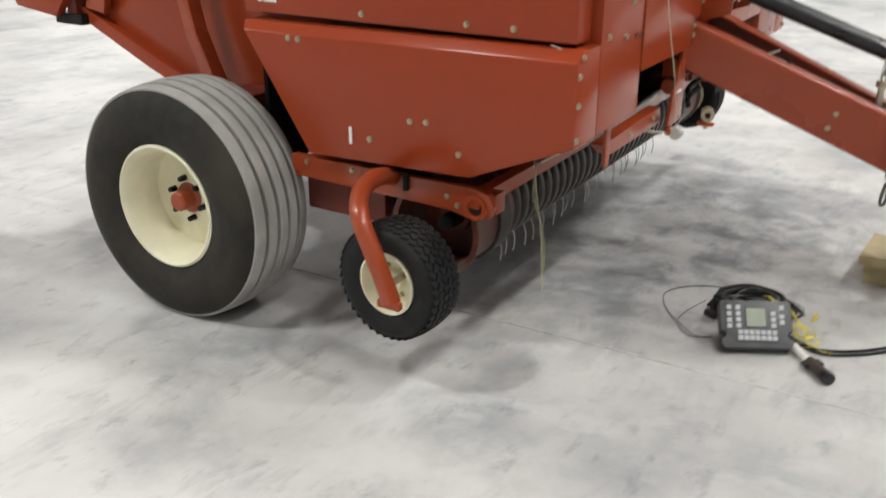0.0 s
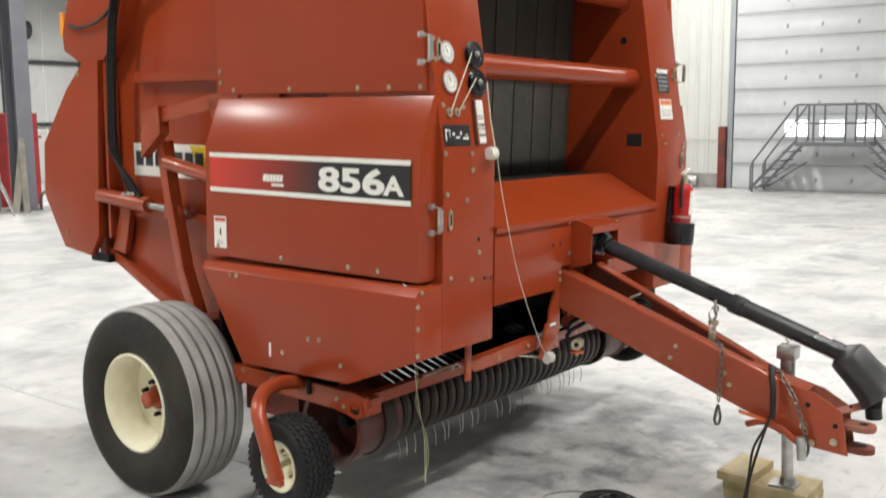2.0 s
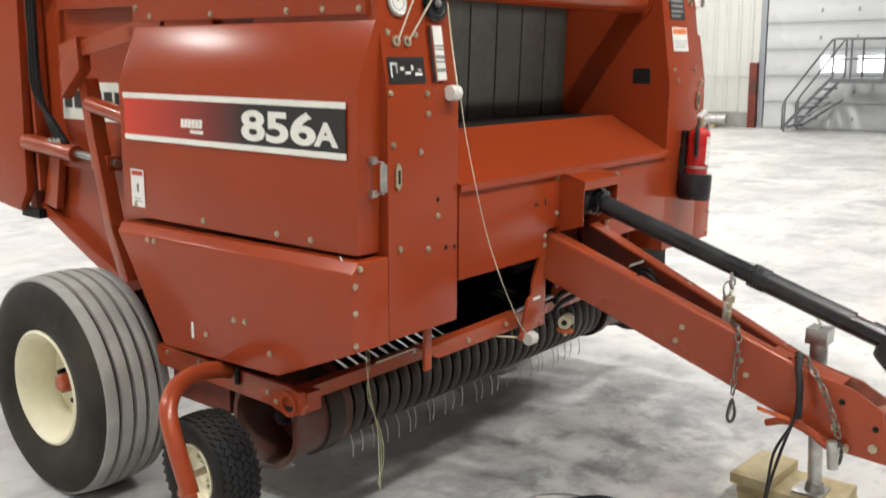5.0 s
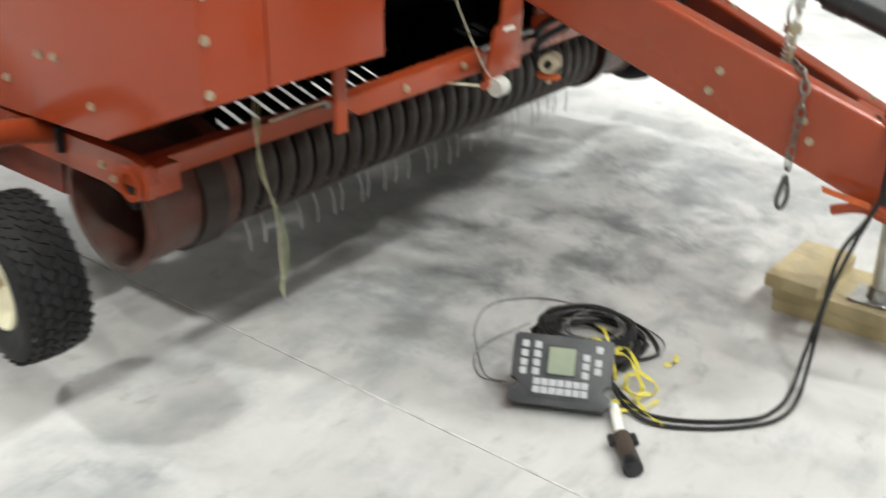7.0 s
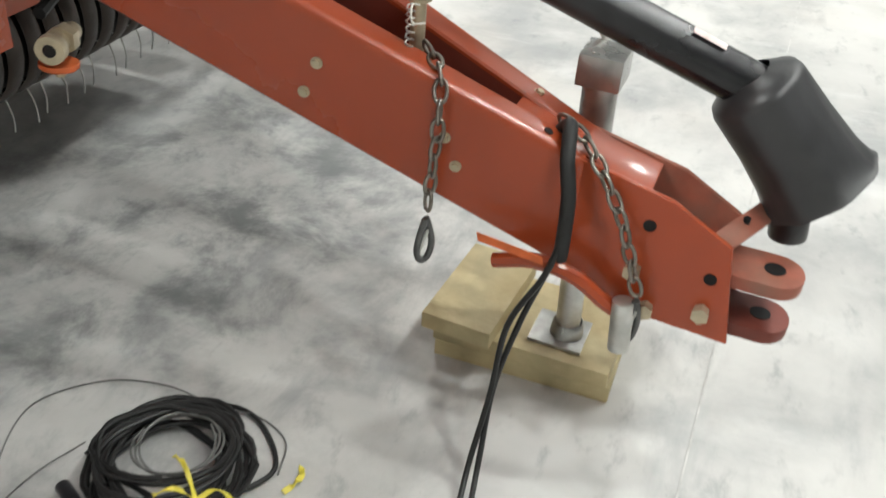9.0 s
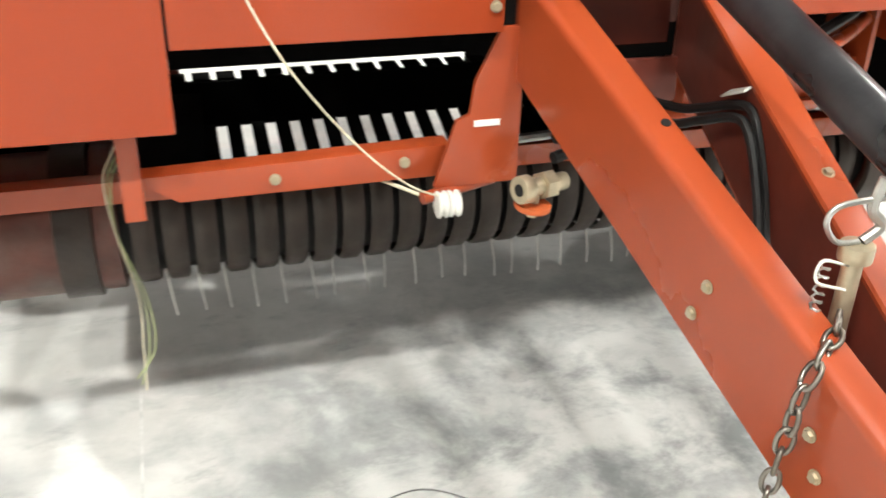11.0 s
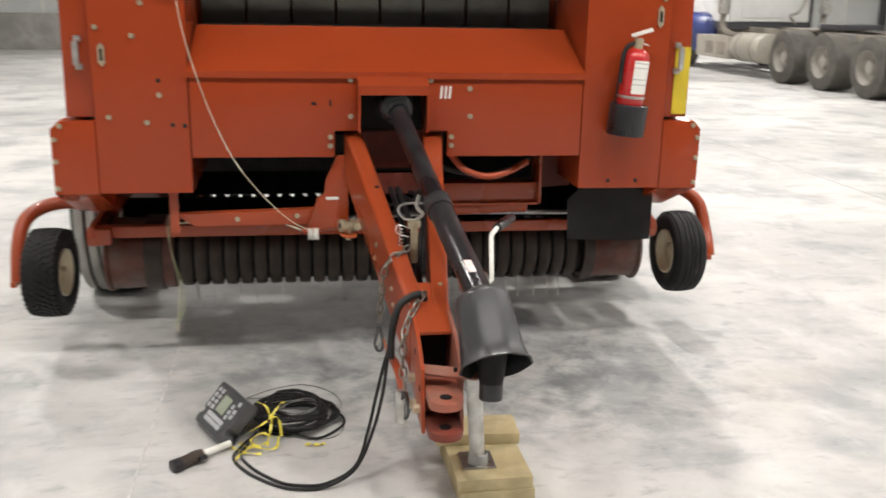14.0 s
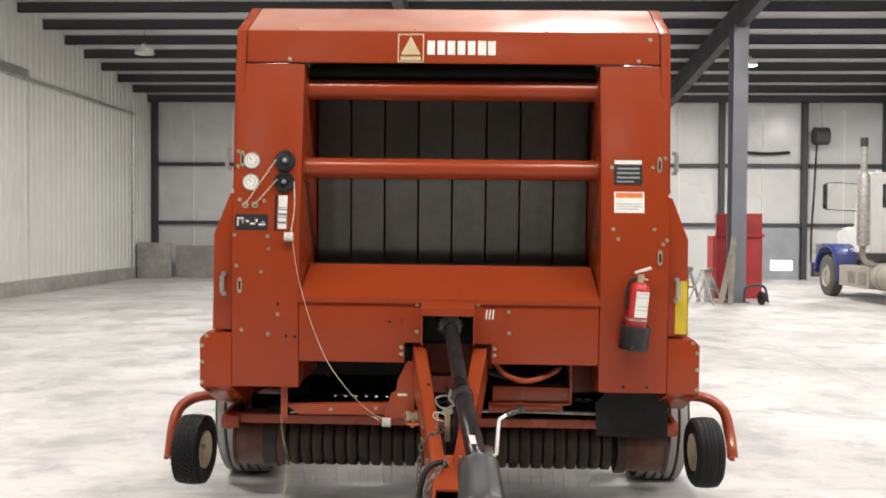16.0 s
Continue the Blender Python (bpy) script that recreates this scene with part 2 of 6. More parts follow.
for dull, level in ((tyre_rubber, 0.2), (turf_rubber, 0.2), (belt_rubber, 0.25), (dark_inside, 0.2), (black_cavity, 0.1), (cable_rubber, 0.3), (rubber_sheet, 0.2), (paint, 0.33), (frame_paint, 0.38), (tread_rubber, 0.3)):
    dull.node_tree.nodes["Principled BSDF"].inputs["Specular IOR Level"].default_value = level


def decal_material():
    """The vinyl stripe: it fades from bright red to black along its length."""
    m = bpy.data.materials.new("fading_vinyl_stripe")
    m.use_nodes = True
    n, k = m.node_tree.nodes, m.node_tree.links
    co, sep, ramp = n.new("ShaderNodeTexCoord"), n.new("ShaderNodeSeparateXYZ"), n.new("ShaderNodeValToRGB")
    span = n.new("ShaderNodeMapRange")
    span.inputs["From Min"].default_value, span.inputs["From Max"].default_value = 1.265, 0.07
    k.new(co.outputs["Object"], sep.inputs[0])
    k.new(sep.outputs["Y"], span.inputs["Value"])
    k.new(span.outputs["Result"], ramp.inputs["Fac"])
    ramp.color_ramp.elements[0].position, ramp.color_ramp.elements[0].color = 0.05, (0.62, 0.045, 0.02, 1)
    ramp.color_ramp.elements[1].position, ramp.color_ramp.elements[1].color = 0.6, (0.017, 0.016, 0.017, 1)
    grain, mix = n.new("ShaderNodeTexNoise"), n.new("ShaderNodeMix")
    grain.inputs["Scale"].default_value = 6
    mix.data_type, mix.blend_type = "RGBA", "MULTIPLY"
    mix.inputs["Factor"].default_value = 0.15
    k.new(ramp.outputs["Color"], mix.inputs["A"])
    k.new(grain.outputs["Color"], mix.inputs["B"])
    b = n["Principled BSDF"]
    k.new(mix.outputs["Result"], b.inputs["Base Color"])
    b.inputs["Roughness"].default_value = 0.32
    return m


stripe_vinyl = decal_material()


def concrete_floor():
    """Power-floated concrete: pale cloudy film, grey scuffs and sweeping marks, a few darker damp-looking clouds."""
    m = bpy.data.materials.new("dusty_floor_concrete")
    m.use_nodes = True
    n, k = m.node_tree.nodes, m.node_tree.links
    b = n["Principled BSDF"]
    co = n.new("ShaderNodeTexCoord")

    def noise_at(scale, detail, rough=0.55, warp=0.0, stretch=None, lac=2.0):
        t = n.new("ShaderNodeTexNoise")
        t.inputs["Scale"].default_value, t.inputs["Detail"].default_value = scale, detail
        t.inputs["Roughness"].default_value, t.inputs["Distortion"].default_value = rough, warp
        src = co.outputs["Object"]
        if stretch:
            mp = n.new("ShaderNodeMapping")
            mp.inputs["Scale"].default_value = stretch[:3]
            mp.inputs["Rotation"].default_value = (0, 0, stretch[3])
            k.new(src, mp.inputs["Vector"])
            src = mp.outputs["Vector"]
        k.new(src, t.inputs["Vector"])
        return t.outputs["Fac"]

    def span(v, a, z, lo=0.0, hi=1.0):
        r = n.new("ShaderNodeMapRange")
        r.interpolation_type = "SMOOTHSTEP"
        for key, val in (("From Min", a), ("From Max", z), ("To Min", lo), ("To Max", hi)):
            r.inputs[key].default_value = val
        k.new(v, r.inputs["Value"])
        return r.outputs["Result"]

    def blend(a, c, f, mode="MIX"):
        x = n.new("ShaderNodeMix")
        x.data_type, x.blend_type = "RGBA", mode
        for key, val in (("A", a), ("B", c), ("Factor", f)):
            if not isinstance(val, (tuple, float)):
                k.new(val, x.inputs[key])
            else:
                x.inputs[key].default_value = (*val, 1) if isinstance(val, tuple) else val
        return x.outputs["Result"]

    base = blend((0.415, 0.41, 0.4), (0.575, 0.565, 0.545), span(noise_at(0.55, 7, 0.6, 0.3), 0.35, 0.65))
    base = blend(base, (0.25, 0.258, 0.262), span(noise_at(1.5, 9, 0.6, 0.2), 0.46, 0.7, 0, 0.75))
    base = blend(base, (0.3, 0.305, 0.31), span(noise_at(2.6, 8, 0.62, 0.2, (0.6, 2.2, 1, 0.5)), 0.52, 0.72, 0, 0.65))
    base = blend(base, (0.22, 0.225, 0.23), span(noise_at(6.5, 7, 0.64, 0.2, (1.0, 1.8, 1, -0.35)), 0.54, 0.74, 0, 0.6))
    base = blend(base, (0.6, 0.6, 0.59), span(noise_at(3.2, 8, 0.6, 0.2, (1.8, 0.9, 1, 0.9)), 0.52, 0.74, 0, 0.5))
    base = blend(base, (0.5, 0.44, 0.39), span(noise_at(0.9, 4), 0.54, 0.78, 0, 0.4))
    base = blend(base, (0.2, 0.2, 0.2), span(noise_at(60, 3), 0.68, 0.8, 0, 0.35))
    # A greyer mottled patch in front of the pickup, fading outwards.
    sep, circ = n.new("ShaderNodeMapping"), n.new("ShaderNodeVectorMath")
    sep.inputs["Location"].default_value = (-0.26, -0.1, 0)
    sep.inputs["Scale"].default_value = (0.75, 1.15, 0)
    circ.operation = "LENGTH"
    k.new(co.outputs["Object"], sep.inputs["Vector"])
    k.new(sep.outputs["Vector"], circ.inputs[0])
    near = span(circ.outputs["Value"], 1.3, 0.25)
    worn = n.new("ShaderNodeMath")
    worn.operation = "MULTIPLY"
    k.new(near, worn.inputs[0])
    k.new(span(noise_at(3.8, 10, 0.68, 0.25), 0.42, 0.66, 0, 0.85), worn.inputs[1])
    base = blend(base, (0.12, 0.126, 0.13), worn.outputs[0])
    # Fainter swirling scuffs round that patch.
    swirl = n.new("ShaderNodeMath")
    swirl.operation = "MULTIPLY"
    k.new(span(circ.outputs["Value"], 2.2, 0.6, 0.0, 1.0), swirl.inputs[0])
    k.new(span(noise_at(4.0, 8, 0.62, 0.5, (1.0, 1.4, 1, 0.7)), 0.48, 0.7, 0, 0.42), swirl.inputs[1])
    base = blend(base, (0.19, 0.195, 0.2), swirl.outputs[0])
    k.new(base, b.inputs["Base Color"])
    k.new(span(noise_at(1.1, 5), 0.3, 0.7, 0.42, 0.68), b.inputs["Roughness"])
    bp = n.new("ShaderNodeBump")
    bp.inputs["Strength"].default_value, bp.inputs["Distance"].default_value = 0.12, 0.004
    k.new(noise_at(25, 6, 0.7), bp.inputs["Height"])
    k.new(bp.outputs["Normal"], b.inputs["Normal"])
    return m


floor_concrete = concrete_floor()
joint_filler = material("pale_joint_filler", (0.5, 0.495, 0.48), 0.8, vary=0.2, scale=15)


# ---- mesh helpers ----
def part(name, bm, mat, parent=None, label="", smooth=40):
    """Links a bmesh as one mesh object, under its thing or part."""
    me = bpy.data.meshes.new(name)
    bmesh.ops.recalc_face_normals(bm, faces=bm.faces)
    bm.to_mesh(me)
    bm.free()
    me.materials.append(mat)
    if smooth:
        for p in me.polygons:
            p.use_smooth = True
        me.set_sharp_from_angle(angle=radians(smooth))
    ob = new(name, me)
    if parent:
        ob.parent = parent
    if label:
        ob["label"] = label
    return ob


def piece(name, mesh, parent, m, label=""):
    """One more object on a shared mesh."""
    ob = new(name, mesh)
    ob.parent = parent
    ob.matrix_basis = m
    if label:
        ob["label"] = label
    return ob


def thing(name, label, category, group="", m=None):
    ob = new(name)
    ob.empty_display_size = 0.1
    if m is not None:
        ob.matrix_basis = m
    return tagged(ob, label, category, group)


def bevelled(bm, w, seg=2, angle=30):
    es = [e for e in bm.edges if len(e.link_faces) == 2 and e.calc_face_angle(0) > radians(angle)]
    bmesh.ops.bevel(bm, geom=es, offset=w, segments=seg, profile=0.7, affect="EDGES", clamp_overlap=True)
    return bm


def box(lo, hi, bm=None, bevel=0.0, m=None, seg=2):
    own = bmesh.new()
    r = bmesh.ops.create_cube(own, size=1)
    lo, hi = Vector(lo), Vector(hi)
    for v in r["verts"]:
        v.co = Vector([lo[i] + (v.co[i] + 0.5) * (hi[i] - lo[i]) for i in range(3)])
    if bevel:
        bevelled(own, bevel, seg)
    return merged(own, bm, m)


def merged(own, bm=None, m=None):
    if m is not None:
        own.transform(m)
    if bm is None:
        return own
    tmp = bpy.data.meshes.new("tmp")
    own.to_mesh(tmp)
    own.free()
    bm.from_mesh(tmp)
    bpy.data.meshes.remove(tmp)
    return bm


def prism(poly, axis, a, b, bm=None, bevel=0.0, m=None, seg=2):
    """A polygon in the two axes other than axis (in x, y, z order), drawn out from a to b."""
    own = bmesh.new()

    def at(p, h):
        c = list(p)
        c.insert("xyz".index(axis), h)
        return Vector(c)
    low = [own.verts.new(at(p, a)) for p in poly]
    top = [own.verts.new(at(p, b)) for p in poly]
    own.faces.new(low)
    own.faces.new(top)
    for i in range(len(poly)):
        j = (i + 1) % len(poly)
        own.faces.new((low[i], low[j], top[j], top[i]))
    bmesh.ops.recalc_face_normals(own, faces=own.faces)
    if bevel:
        bevelled(own, bevel, seg)
    return merged(own, bm, m)


def frame_of(way):
    return Vector(way).normalized().to_track_quat("Z", "Y").to_matrix().to_4x4()


def rod(p0, p1, r, r1=None, n=20, bm=None, bevel=0.0, cap=True):
    p0, p1 = Vector(p0), Vector(p1)
    own = bmesh.new()
    bmesh.ops.create_cone(own, cap_ends=cap, segments=n, radius1=r, radius2=r if r1 is None else r1, depth=(p1 - p0).length)
    if bevel:
        bevelled(own, bevel, 2, 50)
    own.transform(Matrix.Translation((p0 + p1) / 2) @ frame_of(p1 - p0))
    return merged(own, bm)


def lathe(profile, origin=(0, 0, 0), axis=(0, 0, 1), n=48, bm=None, closed=False):
    """Turns (radius, height) pairs round an axis."""
    own = bmesh.new()
    rings = []
    for r, h in profile:
        if r < 1e-6:
            rings.append([own.verts.new((0, 0, h))])
        else:
            rings.append([own.verts.new((r * math.cos(a), r * math.sin(a), h)) for a in (2 * math.pi * i / n for i in range(n))])
    pairs = list(zip(rings, rings[1:])) + ([(rings[-1], rings[0])] if closed else [])
    for p, q in pairs:
        for i in range(n):
            j = (i + 1) % n
            vs = [p[i % len(p)], p[j % len(p)], q[j % len(q)], q[i % len(q)]]
            vs = list(dict.fromkeys(vs))
            if len(vs) > 2:
                own.faces.new(vs)
    own.transform(Matrix.Translation(origin) @ frame_of(axis))
    return merged(own, bm)


def smooth_line(pts, steps=8):
    pts = [Vector(p) for p in pts]
    if len(pts) < 3:
        return pts
    ext = [2 * pts[0] - pts[1]] + pts + [2 * pts[-1] - pts[-2]]
    out = []
    for i in range(1, len(ext) - 2):
        a, b, c, d = ext[i - 1:i + 3]
        for s in range(steps):
            t = s / steps
            out.append(0.5 * (2 * b + (c - a) * t + (2 * a - 5 * b + 4 * c - d) * t * t + (3 * b - a - 3 * c + d) * t ** 3))
    return out + [pts[-1]]


def tube(pts, r, n=10, bm=None, steps=8, straight=False):
    """A round bar, pipe or cable along a line."""
    line = [Vector(p) for p in pts] if straight else smooth_line(pts, steps)
    own = bmesh.new()
    rings = []
    side = None
    for i, p in enumerate(line):
        way = (line[min(i + 1, len(line) - 1)] - line[max(i - 1, 0)]).normalized()
        if side is None:
            side = way.orthogonal().normalized()
        side = (side - way * side.dot(way)).normalized()
        up = way.cross(side)
        rings.append([own.verts.new(p + r * (math.cos(a) * side + math.sin(a) * up)) for a in (2 * math.pi * k / n for k in range(n))])
    for a, b in zip(rings, rings[1:]):
        for i in range(n):
            own.faces.new((a[i], a[(i + 1) % n], b[(i + 1) % n], b[i]))
    own.faces.new(rings[0])
    own.faces.new(rings[-1])
    return merged(own, bm)


def slab(p, u, v, thick, bm=None, bevel=0.0):
    """A plate: corner p, edges u and v, thickened along u x v."""
    p, u, v = Vector(p), Vector(u), Vector(v)
    w = u.cross(v).normalized() * thick
    own = bmesh.new()
    vs = [own.verts.new(q) for q in (p, p + u, p + u + v, p + v, p + w, p + u + w, p + u + v + w, p + v + w)]
    for f in ((0, 1, 2, 3), (4, 5, 6, 7), (0, 1, 5, 4), (1, 2, 6, 5), (2, 3, 7, 6), (3, 0, 4, 7)):
        own.faces.new([vs[i] for i in f])
    bmesh.ops.recalc_face_normals(own, faces=own.faces)
    if bevel:
        bevelled(own, bevel)
    return merged(own, bm)


def words(text, size, m, mat, parent, name="lettering", depth=0.001, stretch=1.0, bold=0.0):
    """Raised lettering from the built-in font."""
    cu = bpy.data.curves.new(name, "FONT")
    cu.body, cu.size, cu.extrude, cu.offset = text, size, depth, bold
    cu.align_x, cu.align_y = "LEFT", "BOTTOM_BASELINE"
    ob = bpy.data.objects.new(name, cu)
    scene.collection.objects.link(ob)
    me = bpy.data.meshes.new_from_object(ob.evaluated_get(bpy.context.evaluated_depsgraph_get()))
    bpy.data.objects.remove(ob)
    me.transform(m @ Matrix.Diagonal((stretch, 1, 1, 1)))
    me.materials.clear()
    me.materials.append(mat)
    lo = new(name, me)
    lo.parent = parent
    return lo


def mesh_from(bm, mat, name, smooth=40):
    me = bpy.data.meshes.new(name)
    bmesh.ops.recalc_face_normals(bm, faces=bm.faces)
    bm.to_mesh(me)
    bm.free()
    me.materials.append(mat)
    for p in me.polygons:
        p.use_smooth = True
    me.set_sharp_from_angle(angle=radians(smooth))
    return me


_b = lathe([(0, 0), (0.0105, 0), (0.0105, 0.002), (0.0, 0.002)], n=14)
rod((0, 0, 0.001), (0, 0, 0.007), 0.008, 0.007, n=6, bm=_b)
bolt_mesh = mesh_from(_b, zinc, "bolt")


def bolts(parent, way, *places):
    """Hex bolts with washers, heads along way."""
    for p in places:
        piece("bolt", bolt_mesh, parent, Matrix.Translation(p) @ frame_of(way))


# ---- the shed ----
WEST, EAST, NORTH, SOUTH = -10.4, 19.5, 26.1, -33.0
RIDGE = -4.0


def roof_height(y):
    return 5.85 + 0.105 * (NORTH - max(y, 2 * RIDGE - y))


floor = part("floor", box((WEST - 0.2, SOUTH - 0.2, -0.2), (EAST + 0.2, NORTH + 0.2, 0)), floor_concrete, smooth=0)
tagged(floor, "pale dusty concrete floor with grey scuffs and clouds", "floor", kind="structure")
for i, (a, b) in enumerate((((-0.938, -8, 0), (-0.932, 9, 0.0025)), ((-10.2, -3.9, 0), (19.4, -3.893, 0.0025)), ((4.4, -8, 0), (4.408, 9, 0.0025)), ((-10.2, -1.272, 0), (4.39, -1.268, 0.0022)))):
    tagged(part("floor_joint", box(a, b), joint_filler, smooth=0), "thin pale saw-cut joint in the concrete floor", "floor joint", kind="structure")


def ribbed_wall(name, x, y0, y1, face, pitch=0.3, base=0.35):
    """A wall of upright ribbed sheet along y, whose top follows the roof; face: the way it looks, +1 or -1 in x."""
    bm = bmesh.new()
    n = int((y1 - y0) / pitch)
    line = []
    for i in range(n + 1):
        y = y0 + i * pitch
        line += [(y, 0.0), (y + 0.2 * pitch, 0.0), (y + 0.3 * pitch, 0.03), (y + 0.5 * pitch, 0.03), (y + 0.6 * pitch, 0.0)]
    low = [bm.verts.new((x + face * d, y, base)) for y, d in line]
    top = [bm.verts.new((x + face * d, y, roof_height(y) + 0.05)) for y, d in line]
    for i in range(len(line) - 1):
        bm.faces.new((low[i], low[i + 1], top[i + 1], top[i]))
    bx = sorted((x - face * 0.01, x - face * 0.2))
    prism([(y0, base), (y1, base), (y1, roof_height(y1)), (min(max(RIDGE, y0), y1), roof_height(min(max(RIDGE, y0), y1))), (y0, roof_height(y0))], "x", *bx, bm=bm)
    return tagged(part(name, bm, wall_sheet, smooth=20), "white upright ribbed metal wall of the shed", "wall", kind="structure")


ribbed_wall("wall_west", WEST, SOUTH, NORTH, 1)
ribbed_wall("wall_east", EAST, SOUTH, NORTH, -1)
for nm, x in (("kerb_west", WEST), ("kerb_east", EAST)):
    x0 = x - 0.2 if x < 0 else x - 0.06
    tagged(part(nm, box((x0, SOUTH, 0), (x0 + 0.26, NORTH, 0.36), bevel=0.015), kerb_concrete), "rough concrete kerb under the metal wall", "kerb", kind="structure")
tagged(part("wall_north", box((WEST - 0.2, NORTH, 0), (EAST + 0.2, NORTH + 0.2, 6.0)), back_sheet, smooth=0), "white insulated panel back wall of the shed", "wall", kind="structure")
tagged(part("wall_south", box((WEST - 0.2, SOUTH - 0.2, 0), (EAST + 0.2, SOUTH, 6.0)), wall_sheet, smooth=0), "white metal end wall of the shed", "wall", kind="structure")

# Ceiling: two slopes of pale sheet with dark purlins beneath.
bm = bmesh.new()
for y0, y1 in ((NORTH + 0.2, RIDGE), (RIDGE, SOUTH - 0.2)):
    prism([(y0, roof_height(y0)), (y1, roof_height(y1)), (y1, roof_height(y1) + 0.15), (y0, roof_height(y0) + 0.15)], "x", WEST - 0.2, EAST + 0.2, bm=bm)
tagged(part("ceiling", bm, roof_sheet, smooth=0), "pale insulated roof lining between dark purlins", "ceiling", kind="structure")
y = NORTH - 0.5
while y > SOUTH + 0.5:
    h = roof_height(y)
    bm = box((WEST, y - 0.012, h - 0.235), (EAST, y + 0.012, h - 0.004))
    box((WEST, y - 0.012, h - 0.235), (EAST, y + 0.085, h - 0.215), bm=bm)
    tagged(part("purlin", bm, dark_steel, smooth=0), "dark steel roof purlin", "purlin", "roof purlins", "structure")
    y -= 1.25


def i_beam(name, p0, p1, depth, width, mat, label):
    """A beam of I section from p0 to p1, its web upright (or along y, for a column)."""
    p0, p1 = Vector(p0), Vector(p1)
    h, t = (p1 - p0).length, 0.02
    bm = box((-width / 2, -depth / 2, 0), (width / 2, -depth / 2 + t, h))
    box((-width / 2, depth / 2 - t, 0), (width / 2, depth / 2, h), bm=bm)
    box((-t / 2, -depth / 2 + t, 0), (t / 2, depth / 2 - t, h), bm=bm)
    way = (p1 - p0).normalized()
    side = Vector((1, 0, 0))
    bm.transform(Matrix.Translation(p0) @ Matrix((side, way.cross(side), way)).transposed().to_4x4())
    return tagged(part(name, bm, mat, smooth=0), label, "beam", kind="structure")


COLUMN = (6.08, 16.42)
for x in (-1.4, 6.08, 13.6):
    i_beam("roof_rafter", (x, NORTH, roof_height(NORTH) - 0.5), (x, RIDGE, roof_height(RIDGE) - 0.55), 0.55, 0.22, dark_steel, "dark tapered steel rafter under the roof")
    i_beam("roof_rafter", (x, RIDGE, roof_height(RIDGE) - 0.55), (x, SOUTH, roof_height(SOUTH) - 0.5), 0.55, 0.22, dark_steel, "dark tapered steel rafter under the roof")
col = i_beam("column", (*COLUMN, 0.02), (*COLUMN, roof_height(COLUMN[1]) - 0.72), 0.42, 0.32, column_paint, "grey-painted steel column standing on the concrete floor")
part("base_plate", box((5.83, 16.15, 0), (6.33, 16.69, 0.03), bevel=0.004), column_paint, col)
for i, x in enumerate((-10.25, 2.95, 5.6, 8.25, 10.9, 13.5, 16.15, 18.8)):
    tagged(part("wall_post", box((x - 0.085, NORTH - 0.22, 0), (x + 0.085, NORTH - 0.004, 5.8)), dark_steel, smooth=0), "dark steel post on the back wall", "post", "back wall posts", "structure")
for z in (1.76, 3.68):
    tagged(part("wall_girt", box((WEST + 0.05, NORTH - 0.14, z - 0.06), (EAST - 0.05, NORTH - 0.008, z + 0.06)), dark_steel, smooth=0), "dark steel girt along the back wall", "girt", "back wall girts", "structure")
for x in (-9.0, -7.7, -6.4, -5.1, -3.8, -2.5, -1.2, 0.1, 1.4, 4.3, 6.9, 9.6, 12.2, 14.8, 17.5):
    tagged(part("panel_seam", box((x - 0.02, NORTH - 0.03, 0.2), (x + 0.02, NORTH - 0.004, 5.5)), white_plastic, smooth=0), "white joint strip between wall panels", "joint strip", "wall joint strips", "structure")
# low concrete bay in the far corner
bm = box((WEST + 0.1, NORTH - 1.7, 0), (-9.3, NORTH - 1.4, 1.12), bevel=0.02)
box((-9.295, NORTH - 1.0, 0), (-4.2, NORTH - 0.7, 1.02), bm=bm, bevel=0.02)
tagged(part("push_wall", bm, kerb_concrete), "low stained concrete wall in the corner", "low wall", kind="structure")
# wide hinged door in the west wall
bm = tube([(WEST + 0.09, 24.1, 0.4), (WEST + 0.09, 24.1, 5.1), (WEST + 0.09, 6.0, 5.1)], 0.045, n=8, straight=True)
tagged(part("door_1", bm, galvanised), "thin frame of a closed ribbed metal door", "door", kind="structure")
for yy in (17.3,):
    tagged(part("trim", box((WEST + 0.03, yy - 0.03, 0.36), (WEST + 0.055, yy + 0.03, 5.0)), wall_sheet, smooth=0), "white upright trim on the ribbed wall", "trim", kind="structure")
tagged(part("rail", box((WEST + 0.03, 2.0, 5.12), (WEST + 0.16, 17.1, 5.3), bevel=0.01), galvanised), "galvanised door track on the ribbed wall", "rail", kind="structure")

# grey sectional door with a window in the back wall
d = part("door_2", box((8.4, NORTH - 0.1, 0), (10.75, NORTH - 0.004, 1.68)), grey_sheet, smooth=0)
tagged(d, "grey lower door panel in the back wall", "door", kind="structure")
part("pane", box((9.86, NORTH - 0.11, 0.3), (10.55, NORTH - 0.1, 0.62), bevel=0.004), daylight, d, "bright daylit window pane")


